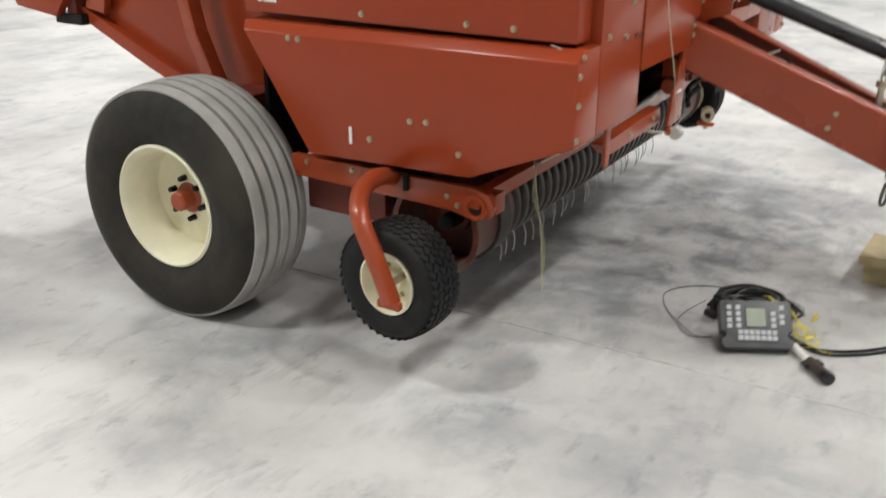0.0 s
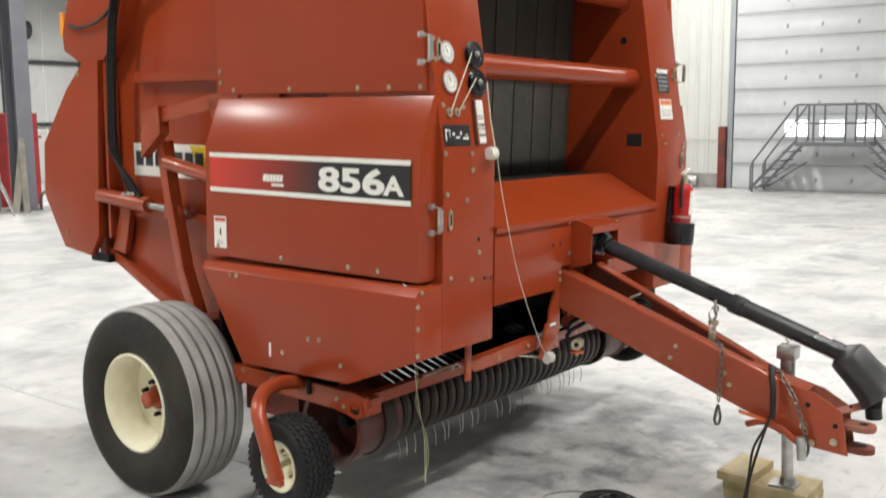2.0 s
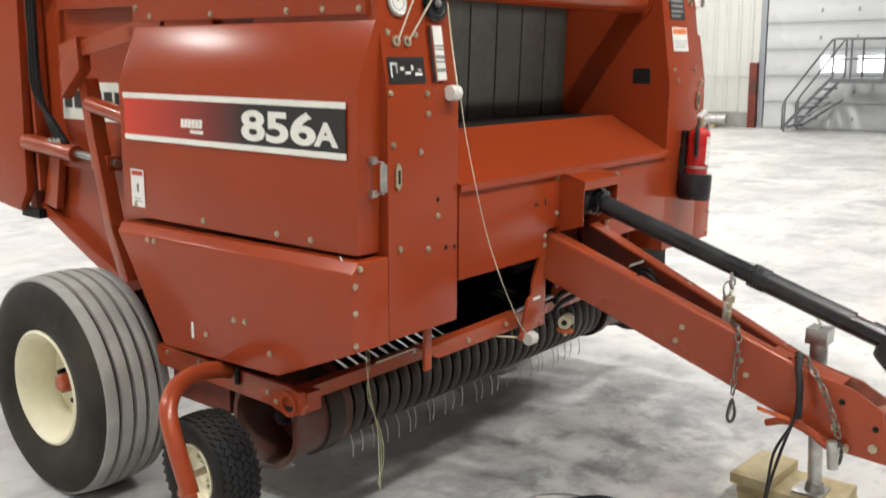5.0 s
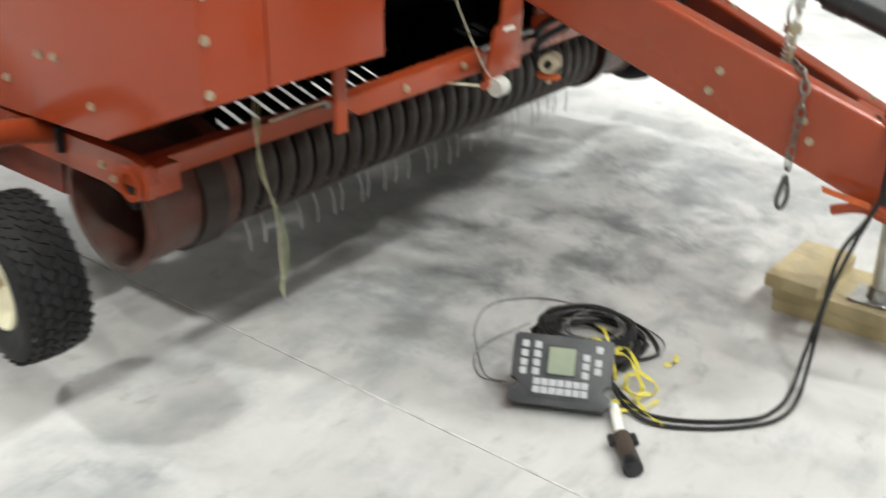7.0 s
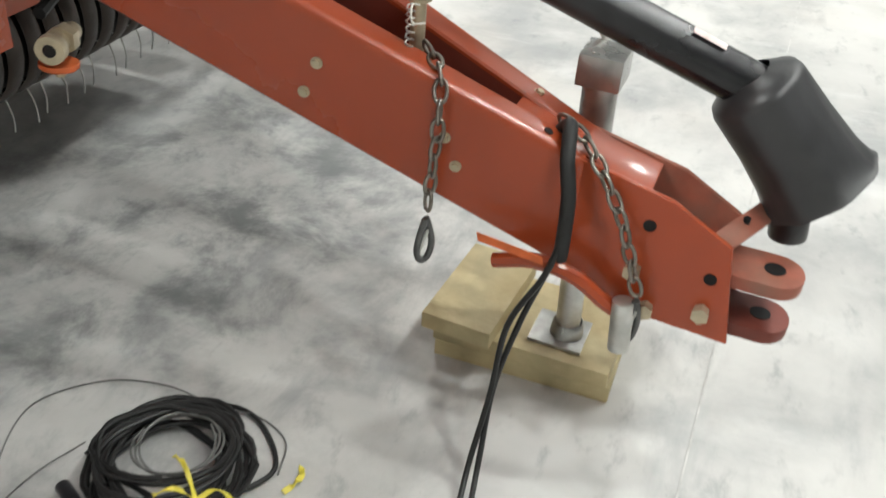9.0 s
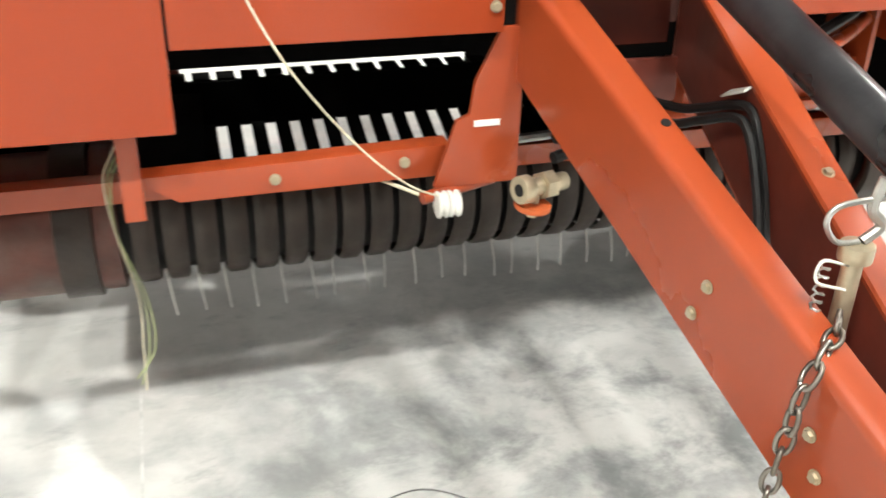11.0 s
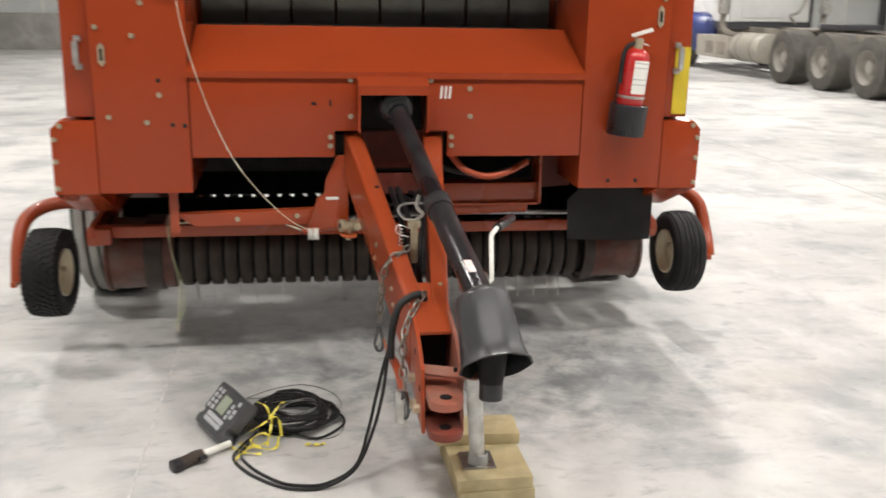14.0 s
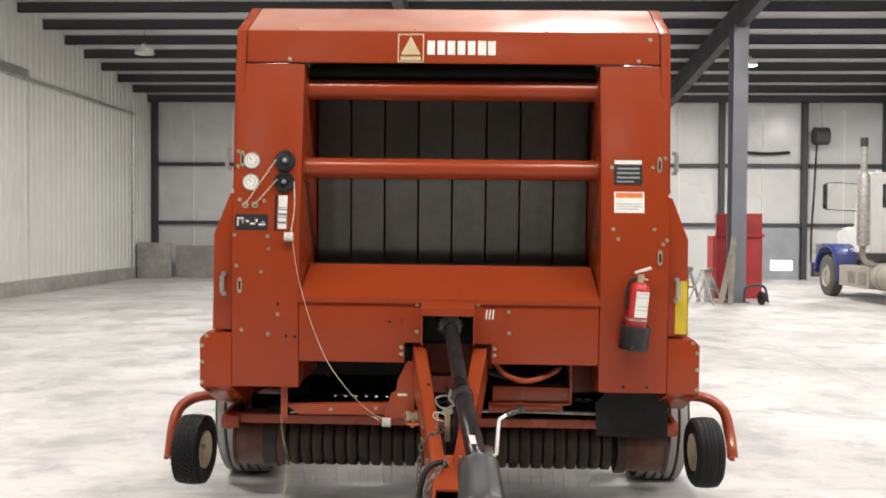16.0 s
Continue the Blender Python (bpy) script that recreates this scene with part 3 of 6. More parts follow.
def overhead_door(name, y0, y1, panes):
    """A sectional door in the east wall, with its jambs; panes: whether one row holds windows."""
    x = EAST - 0.05
    top = 5.5
    d = thing(name, "white sectional overhead door with ribbed sections, closed", "overhead door")
    d["kind"] = "structure"
    n = 9
    h = top / n
    for i in range(n):
        a = i * h
        bm = prism([(x, a + 0.012), (x - 0.034, a + 0.012), (x - 0.05, a + 0.035), (x - 0.052, a + 0.27), (x - 0.032, a + 0.33), (x - 0.03, a + h - 0.05), (x - 0.044, a + h - 0.03), (x - 0.044, a + h - 0.012), (x, a + h - 0.012)], "y", y0, y1, bevel=0.004)
        sec = part("door_section", bm, door_sheet, d)
        part("seam", box((x - 0.036, y0, a - 0.012), (x - 0.006, y1, a + 0.0115)), grey_sheet, sec, "grey rubber seam")
        for w in range(6 if panes and i == 2 else 0):
            part("pane", box((x - 0.068, y1 - 1.84 - w * 0.81, (i + 0.16) * h), (x - 0.051, y1 - 1.29 - w * 0.81, (i + 0.74) * h), bevel=0.02), daylight, sec, "bright daylit window pane")
        for w in range(6 if i != 2 else 0):
            piece("hinge", hinge_mesh, sec, Matrix.Translation((x - 0.052, y1 - 1.25 - 0.81 * w, a + 0.27)))
    for yy in (y0 - 0.14, y1 + 0.02):
        part("jamb", box((x - 0.09, yy, 0), (x, yy + 0.12, top + 0.1), bevel=0.006), grey_sheet, d)
    part("head", box((x - 0.09, y0 - 0.14, top + 0.01), (x, y1 + 0.14, top + 0.3), bevel=0.006), door_sheet, d)
    part("bumper", box((x - 0.22, y1 + 0.15, 0.0), (x - 0.06, y1 + 0.33, 1.55), bevel=0.01), dull_red, d, "rust-red steel guard post")
    return d


hinge_mesh = mesh_from(box((-0.012, -0.028, -0.05), (0.012, 0.028, 0.05), bevel=0.005), grey_sheet, "hinge")
overhead_door("overhead_door", 1.4, 6.6, True)
overhead_door("overhead_door", -6.6, -1.4, True)
bm = tube([(EAST - 0.1, 7.0, 1.2), (EAST - 0.1, 9.0, 1.22), (EAST - 0.1, 13.0, 1.22)], 0.012, n=6)
tagged(part("wall_conduit", bm, galvanised), "thin grey conduit along the white wall", "conduit", kind="structure")
bm = tube([(EAST - 0.2, 6.75, 8.0), (EAST - 0.2, 6.2, 7.95), (EAST - 0.2, 5.2, 7.95), (EAST - 0.2, 4.6, 8.02)], 0.085, n=10)
tube([(EAST - 0.2, 4.35, 8.05), (EAST - 0.2, 3.4, 8.0), (EAST - 0.2, 2.0, 8.05)], 0.085, n=10, bm=bm)
rod((EAST - 0.15, 6.75, 7.4), (EAST - 0.15, 6.75, 8.1), 0.07, n=10, bm=bm)
tagged(part("air_hose", bm, dark_steel), "dark sagging hose high on the white wall", "hose", kind="structure")
for yy, z0, z1 in ((6.72, 0.3, 8.4), (6.35, 5.9, 7.6), (4.5, 6.9, 8.4)):
    tagged(part("wall_pipe", rod((EAST - 0.09, yy, z0), (EAST - 0.09, yy, z1), 0.05, n=10), galvanised), "grey upright pipe on the white wall", "pipe", "wall pipes", "structure")


def ceiling_lamp(x, y, lit=True):
    """A round high-bay lamp hung below the roof."""
    z = roof_height(y) - 0.55
    t = thing("ceiling_lamp", "round high-bay ceiling lamp, lit" if lit else "round high-bay ceiling lamp, unlit", "ceiling lamp", "high-bay lamps", Matrix.Translation((x, y, z)))
    part("housing", lathe([(0, 0.16), (0.07, 0.16), (0.1, 0.1), (0.22, 0.05), (0.24, -0.09), (0.235, -0.09), (0.215, 0.02), (0, 0.02)], n=28), white_plastic, t, "pale lamp housing")
    part("lens", lathe([(0, 0.012), (0.2, 0.012), (0.2, 0.004), (0, -0.004)], n=28), lamp_glow if lit else white_plastic, t)
    part("hanger", rod((0, 0, 0.16), (0, 0, 0.52), 0.008, n=8), dark_steel, t)
    if lit:
        data = bpy.data.lights.new("lamp_light", "AREA")
        data.shape, data.size, data.energy, data.color = "DISK", 0.44, LAMP_WATTS * LAMP_LEVELS.get((x, y), 1.0), (1.0, 0.965, 0.91)
        light = new("lamp_light", data)
        light.parent = t
        light.location = (0, 0, -0.092)


for place in LAMP_PLACES:
    ceiling_lamp(*place)
for place in UNLIT_PLACES:
    ceiling_lamp(*place, lit=False)

# ---- the baler ----
baler = thing("round_baler", "red round hay baler parked on its jack on the concrete floor", "round baler", m=TILT)

# front frame, posts and belts
for s in (-1, 1):
    bm = prism([(0.0, 0.818), (0.0, 1.6), (0.142, 2.522), (0.62, 2.522), (0.62, 0.818)], "x", *sorted((s * 0.782, s * 1.132)), bevel=0.006)
    post = part("front_post", bm, paint, baler)
    lean = (0, -1, 0.154)
    face = lambda z: max(0.0, (z - 1.6) * 0.154) - 0.001
    if s < 0:
        spots = ((-1.108, 1.45), (-0.978, 1.42), (-0.94, 1.54), (-0.89, 1.2), (-1.08, 1.115), (-0.94, 1.095), (-1.118, 1.61), (-0.945, 1.605), (-1.1, 1.795), (-0.97, 1.79), (-1.115, 2.05), (-1.115, 1.97))
        holes = ((-0.89, 1.255), (-0.845, 1.086), (-0.8, 1.083))
    else:
        spots = ((0.845, 1.665), (1.055, 1.665), (0.87, 1.615), (1.12, 1.61), (0.84, 1.985), (1.05, 1.985), (1.115, 2.035), (1.1, 1.59))
        holes = ((0.91, 0.85), (1.03, 0.85))
    for x, z in spots:
        bolts(post, lean if z > 1.6 else (0, -1, 0), (x, face(z), z))
    for x, z in holes:
        part("hole", rod((x, 0.001, z), (x, -0.0015, z), 0.0085, n=12), dark_inside, post)
    for x, z in ((-1.09, 1.35), (-1.092, 2.01)) if s < 0 else ((1.085, 1.52), (1.085, 2.0)):
        y = face(z)
        bm = prism([(x - 0.012, z - 0.03), (x, z - 0.045), (x + 0.012, z - 0.03), (x + 0.012, z + 0.03), (x, z + 0.045), (x - 0.012, z + 0.03)], "y", y - 0.008, y, bevel=0.002)
        plate = part("catch_plate", bm, zinc, post)
        part("slot", box((x - 0.005, y - 0.0095, z - 0.022), (x + 0.005, y - 0.0078, z + 0.022)), dark_inside, plate)

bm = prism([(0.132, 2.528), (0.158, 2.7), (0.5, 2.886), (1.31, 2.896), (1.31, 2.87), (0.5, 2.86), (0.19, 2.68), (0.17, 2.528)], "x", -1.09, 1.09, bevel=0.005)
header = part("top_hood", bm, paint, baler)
header.data.materials.append(pale_top_paint)  # upward face: grazing sheen put into the colour, along with dust
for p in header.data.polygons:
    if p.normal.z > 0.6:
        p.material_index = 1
bolts(header, (0, -1, 0.15), (-0.86, 0.134, 2.545), (0.98, 0.134, 2.545), (1.04, 0.15, 2.66))
bolts(header, (0, -0.45, 0.9), (-0.83, 0.18, 2.712), (-0.2, 0.18, 2.712), (0.5, 0.18, 2.712), (0.9, 0.18, 2.712))
FACE = Matrix.Translation((0, 0.131, 2.528)) @ Matrix.Rotation(radians(90 - 8.6), 4, "X")

# maker's badge: framed square with a triangle, and seven blocks where the name stands
bm = bmesh.new()
for a, b in (((-0.288, 0.002), (-0.15, 0.008)), ((-0.288, 0.152), (-0.15, 0.158)), ((-0.288, 0.002), (-0.282, 0.158)), ((-0.156, 0.002), (-0.15, 0.158))):
    box((a[0], a[1], 0), (b[0], b[1], 0.003), bm=bm)
prism([(-0.272, 0.045), (-0.166, 0.045), (-0.219, 0.145)], "z", 0, 0.003, bm=bm)
box((-0.272, 0.014, 0), (-0.166, 0.034, 0.003), bm=bm)
bm.transform(FACE)
part("badge", bm, material("badge_cream", (0.62, 0.5, 0.3), 0.4), header, "cream badge with a triangle in a square frame")
for i in range(7):
    x = -0.135 + i * 0.0535
    w = 0.046 if i != 5 else 0.05
    bm = box((x + 0.003, 0.046, 0), (x + w - 0.003, 0.121, 0.003))
    bm.transform(FACE)
    part("name_block", bm, white_ink, header, smooth=0)

for z, y, nm in ((2.40, 0.26, "upper_roller"), (1.972, 0.175, "lower_roller")):
    bm = rod((-0.782, y, z), (0.782, y, z), 0.054, n=32)
    for s in (-1, 1):
        rod((s * 0.772, y, z), (s * 0.781, y, z), 0.075, n=24, bm=bm)
    part("guard_roller", bm, paint, baler)
top, low = Vector((0, 0.54, 2.66)), Vector((0, 0.585, 1.33))
for i in range(8):
    x = -0.776 + i * 0.194
    bm = slab((x + 0.006, low.y, low.z), (0.182, 0, 0), top - low, 0.01, bevel=0.002)
    part("belt", bm, belt_rubber, baler)
# dark sheets that put the belt chamber's shade into their colour
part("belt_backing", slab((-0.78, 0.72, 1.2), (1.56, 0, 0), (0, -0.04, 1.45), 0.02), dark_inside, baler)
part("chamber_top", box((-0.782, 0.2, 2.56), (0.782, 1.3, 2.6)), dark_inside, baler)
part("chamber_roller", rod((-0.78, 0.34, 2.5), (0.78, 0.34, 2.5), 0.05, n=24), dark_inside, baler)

# feed apron and front panel round the drive line
bm = bmesh.new()
vs = [bm.verts.new(p) for p in ((-0.782, -0.012, 1.293), (0.782, -0.012, 1.293), (0.768, 0.29, 1.452), (-0.768, 0.29, 1.452))]
f = bm.faces.new(vs)
r = bmesh.ops.extrude_face_region(bm, geom=[f])
for v in (v for v in r["geom"] if isinstance(v, bmesh.types.BMVert)):
    v.co.z -= 0.008
box((-0.782, -0.016, 1.268), (0.782, -0.008, 1.292), bm=bm)
part("feed_apron", bm, paint, baler)
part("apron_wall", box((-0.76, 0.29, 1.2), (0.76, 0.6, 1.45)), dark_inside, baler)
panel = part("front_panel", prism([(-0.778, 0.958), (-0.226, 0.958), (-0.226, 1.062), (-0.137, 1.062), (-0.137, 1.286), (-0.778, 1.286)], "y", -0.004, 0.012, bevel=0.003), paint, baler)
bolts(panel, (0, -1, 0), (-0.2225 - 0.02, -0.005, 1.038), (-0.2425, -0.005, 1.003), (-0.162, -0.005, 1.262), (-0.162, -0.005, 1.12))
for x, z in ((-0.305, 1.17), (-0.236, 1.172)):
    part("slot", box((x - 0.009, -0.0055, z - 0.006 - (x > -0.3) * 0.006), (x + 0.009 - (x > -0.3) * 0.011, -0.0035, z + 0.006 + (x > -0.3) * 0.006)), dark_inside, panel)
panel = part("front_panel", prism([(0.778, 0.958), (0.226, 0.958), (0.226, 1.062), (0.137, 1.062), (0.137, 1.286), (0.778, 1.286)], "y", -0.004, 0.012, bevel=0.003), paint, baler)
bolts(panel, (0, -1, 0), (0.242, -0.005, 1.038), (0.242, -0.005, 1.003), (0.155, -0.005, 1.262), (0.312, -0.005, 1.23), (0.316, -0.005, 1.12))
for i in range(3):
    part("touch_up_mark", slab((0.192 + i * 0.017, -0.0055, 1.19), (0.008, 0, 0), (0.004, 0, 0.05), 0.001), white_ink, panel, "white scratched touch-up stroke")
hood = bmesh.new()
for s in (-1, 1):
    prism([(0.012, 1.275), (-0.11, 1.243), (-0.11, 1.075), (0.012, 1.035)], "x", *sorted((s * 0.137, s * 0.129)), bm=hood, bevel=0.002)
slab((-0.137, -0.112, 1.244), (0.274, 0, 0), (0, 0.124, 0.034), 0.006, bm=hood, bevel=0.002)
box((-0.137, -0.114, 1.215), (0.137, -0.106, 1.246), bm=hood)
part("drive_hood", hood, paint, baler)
# dark box whose colour gives the shade of the recess
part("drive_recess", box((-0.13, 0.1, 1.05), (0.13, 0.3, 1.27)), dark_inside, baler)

# skins on both flanks: upper panel, middle panel with the stripe, lower bulged box
upper = [(0.072, 1.847), (0.13, 2.52), (0.156, 2.698), (0.5, 2.888), (1.318, 2.898), (1.32, 1.847)]
for s in (-1, 1):
    up = part("upper_side_panel", prism(upper, "x", *sorted((s * 1.095, s * 1.148)), bevel=0.008), paint, baler)
    bolts(up, (s, 0, 0), *[(s * 1.149, yy, 1.866) for yy in (1.2, 0.83, 0.43, 0.26, 0.1)], (s * 1.149, 1.29, 1.95), (s * 1.149, 1.29, 2.48), (s * 1.149, 1.29, 1.90), (s * 1.149, 1.29, 2.55))
    bm = prism([(s * 1.15, 1.83), (s * 1.236, 1.615), (s * 1.242, 1.112), (s * 1.14, 1.112), (s * 1.12, 1.83)], "y", 0.032, 1.305, bevel=0.007)
    mid = part("middle_side_panel", bm, paint, baler)
    bolts(mid, (s, 0, 0), *[(s * 1.2425, yy, 1.14) for yy in (0.8, 0.402, 0.239)], (s * 1.2425, 1.22, 1.16))
    # latch handle on the panel's front edge
    for z, w, y in ((1.355, 1.178, 0.0), (2.01, 1.168, 0.06)):
        bm = tube([(s * w, y + 0.035, z - 0.05), (s * w, y - 0.022, z - 0.048), (s * w, y - 0.022, z + 0.048), (s * w, y + 0.035, z + 0.05)], 0.005, n=10, straight=True)
        for zz in (z - 0.052, z + 0.052):
            box((s * w - 0.012, y + 0.012, zz - 0.011), (s * w + 0.012, y + 0.034, zz + 0.011), bm=bm, bevel=0.004)
        box((s * w - 0.011, y - 0.03, z - 0.043), (s * w + 0.011, y - 0.016, z + 0.043), bm=bm, bevel=0.004)
        part("latch", bm, galvanised, mid if z < 1.5 else up, "galvanised pull latch")
    bm = prism([(0.0, 1.1), (0.0, 0.816), (0.355, 0.668), (1.0, 0.65), (1.29, 1.088)], "x", *sorted((s * 1.134, s * 1.3)))
    fold = [e for e in bm.edges if all(abs(v.co.x) > 1.29 and v.co.z > 1.05 for v in e.verts)]
    bmesh.ops.bevel(bm, geom=fold, offset=0.032, segments=1, affect="EDGES")
    bevelled(bm, 0.006, 2)
    low_box = part("lower_side_panel", bm, paint, baler)
    bolts(low_box, (0, -1, 0), (s * 1.264, -0.001, 1.082), (s * 1.287, -0.001, 1.03), (s * 1.287, -0.001, 0.945), (s * 1.287, -0.001, 0.84))
    bolts(low_box, (s, 0, 0), (s * 1.301, 1.068, 1.046), (s * 1.301, 1.026, 1.046), (s * 1.301, 0.576, 0.823), (s * 1.301, 0.514, 0.828), (s * 1.301, 0.738, 0.74), (s * 1.301, 0.392, 0.74))
    part("gap_seal", box((s * 1.15 - 0.03, 0.06, 1.096), (s * 1.15 + 0.03, 1.28, 1.116)), dark_inside, baler)
    if s < 0:
        for yy, z in ((0.817, 0.742), ):
            part("paint_chip", box((-1.3025, yy - 0.006, z - 0.03), (-1.3, yy + 0.006, z + 0.03), bevel=0.001), white_ink, low_box, "white paint chip")
        part("paint_chip", slab((-1.277, 0.06, 1.1015), (0.04, 0.05, 0.001), (0.004, 0.012, 0), 0.001), white_ink, low_box, "white paint chip")

# stripe, number and small labels on the left flank
PLANE = -1.2425
stripe = part("side_stripe", box((PLANE - 0.003, 0.072, 1.428), (PLANE, 1.262, 1.565)), stripe_vinyl, baler, "stripe fading from red to black", smooth=0)
for z in (1.409, 1.565):
    part("stripe_border", box((PLANE - 0.0032, 0.07, z), (PLANE, 1.264, z + 0.02)), white_ink, stripe, smooth=0)
SIDE = Matrix.Translation((PLANE - 0.0035, 0.565, 1.448)) @ Matrix(((0, 0, -1, 0), (-1, 0, 0, 0), (0, 1, 0, 0), (0, 0, 0, 1)))
words("856", 0.135, SIDE, white_ink, stripe, "lettering", 0.0006, 1.8, 0.0042)
words("A", 0.1, SIDE @ Matrix.Translation((0.362, 0, 0)), white_ink, stripe, "lettering", 0.0006, 1.4, 0.0036)
for i in range(6):
    part("dealer_block", slab((PLANE - 0.0033, 0.905 - i * 0.021, 1.47), (0, -0.018, 0), (0, -0.005, 0.03), 0.0006), white_ink, stripe)
part("dealer_block", box((PLANE - 0.004, 0.775, 1.45), (PLANE - 0.0028, 0.85, 1.462)), white_ink, stripe)


def sticker(parent, name, p, u, v, mat, label, bars=()):
    """A thin printed label: corner p, edges u, v, and bars (a, b, c, d in parts of the label, material)."""
    st = part(name, slab(p, u, v, 0.0012), mat, parent, label, smooth=0)
    u, v, p = Vector(u), Vector(v), Vector(p)
    up = u.cross(v).normalized() * 0.0013
    for a, b, c, d, mt in bars:
        part("print", slab(p + up + a * u + b * v, (c - a) * u, (d - b) * v, 0.0006), mt, st, smooth=0)
    return st


sticker(baler, "warning_label", (PLANE - 0.0002, 1.245, 1.12 + 0.03), (0, -0.085, 0), (0, 0, 0.145), white_ink, "white warning label with grey print",
        ((0.08, 0.84, 0.92, 0.96, red_ink), (0.46, 0.4, 0.58, 0.62, black_ink), (0.2, 0.14, 0.8, 0.17, grey_ink), (0.2, 0.21, 0.7, 0.24, grey_ink)))
# the left post's dials, twine pulleys and labels; the face leans back above 1.6 m
LEAN = Matrix.Translation((0, -0.001, 1.6)) @ Matrix.Rotation(radians(90 - 8.75), 4, "X")


def on_post(x, z, d=0.0):
    return LEAN @ Vector((x, (z - 1.6) / math.cos(radians(8.75)), d))


out = (LEAN.to_3x3() @ Vector((0, 0, 1)))
up_post = (LEAN.to_3x3() @ Vector((0, 1, 0)))
for z in (2.0, 1.887):
    gauge = part("pressure_gauge", lathe([(0, 0), (0.043, 0), (0.045, 0.006), (0.041, 0.01), (0.037, 0.008), (0, 0.008)], on_post(-1.043, z), out, 32), galvanised, baler, "round white-faced pressure gauge")
    part("gauge_face", lathe([(0, 0.0083), (0.036, 0.0083), (0.036, 0.009), (0, 0.009)], on_post(-1.043, z), out, 28), white_plastic, gauge)
    part("gauge_print", lathe([(0.024, 0.0092), (0.028, 0.0092), (0.028, 0.0095), (0.024, 0.0095)], on_post(-1.043, z), out, 24), grey_ink, gauge)
    part("needle", slab(on_post(-1.043, z, 0.0097), 0.02 * Vector((-0.6, 0, 0.8)), 0.003 * Vector((0.8, 0, 0.6)), 0.001), black_ink, gauge)
for z in (2.0, 1.887):
    pulley = part("twine_pulley", lathe([(0, 0), (0.048, 0), (0.054, 0.003), (0.044, 0.008), (0.044, 0.012), (0.054, 0.017), (0.05, 0.021), (0.04, 0.021), (0.036, 0.017), (0.022, 0.017), (0.02, 0.022), (0, 0.022)], on_post(-0.866, z), out, 36), black_plastic, baler, "black plastic twine pulley")
    part("hub", lathe([(0, 0.022), (0.013, 0.022), (0.011, 0.03), (0, 0.032)], on_post(-0.866, z), out, 12), galvanised, pulley)
for x in (-1.068, -1.018):
    part("twine_eye", lathe([(0.008, 0), (0.017, 0), (0.017, 0.008), (0.008, 0.008)], on_post(x, 1.768), out, 18, closed=True), zinc, baler)
sticker(baler, "twine_chart", on_post(-1.118, 1.638, 0.001), (0.172, 0, 0), 0.083 * up_post, black_ink, "black label with a pale twine diagram",
        ((0.06, 0.25, 0.1, 0.8, white_ink), (0.06, 0.7, 0.25, 0.78, white_ink), (0.2, 0.4, 0.25, 0.75, grey_ink), (0.32, 0.5, 0.42, 0.62, white_ink), (0.45, 0.35, 0.6, 0.45, white_ink), (0.62, 0.5, 0.68, 0.7, white_ink), (0.72, 0.3, 0.92, 0.4, white_ink), (0.8, 0.45, 0.9, 0.55, grey_ink)))
indicator = part("bale_indicator", slab(on_post(-0.912, 1.64, 0.003), (0.066, 0, 0), 0.185 * up_post, 0.002), frame_paint, baler)
part("scale", slab(on_post(-0.893, 1.645, 0.006), (0.046, 0, 0), 0.175 * up_post, 0.004, bevel=0.001), white_plastic, indicator, "white indicator strip")
for k, w in enumerate((0.02, 0.026, 0.05, 0.062, 0.068, 0.09, 0.1)):
    part("print", slab(on_post(-0.893, 1.652 + w, 0.0101), (0.046, 0, 0), 0.004 * up_post, 0.0004), black_ink, indicator, smooth=0)
part("slot", slab(on_post(-0.912, 1.64, 0.0055), (0.012, 0, 0), 0.182 * up_post, 0.001), dark_inside, indicator)
sticker(baler, "information_plate", on_post(0.85, 1.895, 0.001), (0.146, 0, 0), 0.132 * up_post, black_ink, "dark information plate with a white head",
        ((0.02, 0.82, 0.98, 0.98, white_ink), (0.1, 0.62, 0.9, 0.68, grey_ink), (0.1, 0.44, 0.9, 0.5, grey_ink), (0.1, 0.26, 0.9, 0.32, grey_ink), (0.1, 0.1, 0.7, 0.15, grey_ink)))
sticker(baler, "caution_label", on_post(0.85, 1.75, 0.001), (0.155, 0, 0), 0.11 * up_post, white_ink, "white caution label with an orange head",
        ((0.05, 0.72, 0.95, 0.95, orange_ink), (0.08, 0.4, 0.92, 0.44, grey_ink), (0.08, 0.28, 0.92, 0.32, grey_ink), (0.08, 0.16, 0.8, 0.2, grey_ink)))
part("reflector", box((1.2435, 0.045, 1.12), (1.246, 0.2, 1.40)), yellow_ink, baler, "yellow reflective strip", smooth=0)
part("reflector", box((1.175, 0.0275, 1.125), (1.236, 0.0305, 1.40)), yellow_ink, baler, "yellow reflective strip", smooth=0)
part("hole", rod((0.7795, 0.227, 2.176), (0.783, 0.227, 2.176), 0.019, n=16), dark_inside, baler)
sticker(baler, "inner_label", (0.7815, 0.1, 1.60), (0, 0.09, 0), (0, 0, 0.07), black_ink, "small black and white label inside the chamber mouth", ((0.05, 0.08, 0.95, 0.3, white_ink),))
# white rollers that guide the twine
for p in ((-0.832, -0.018, 1.605), (-0.316, 0.0, 0.642)):
    bm = bmesh.new()
    for k in range(2):
        lathe([(0, 0), (0.024, 0), (0.026, 0.004), (0.02, 0.01), (0.026, 0.016), (0.024, 0.02), (0, 0.02)], (p[0] - 0.022 + k * 0.023, p[1], p[2]), (1, 0, 0), 20, bm=bm)
    part("twine_guide", bm, white_plastic, baler, "white plastic twine guide roller")

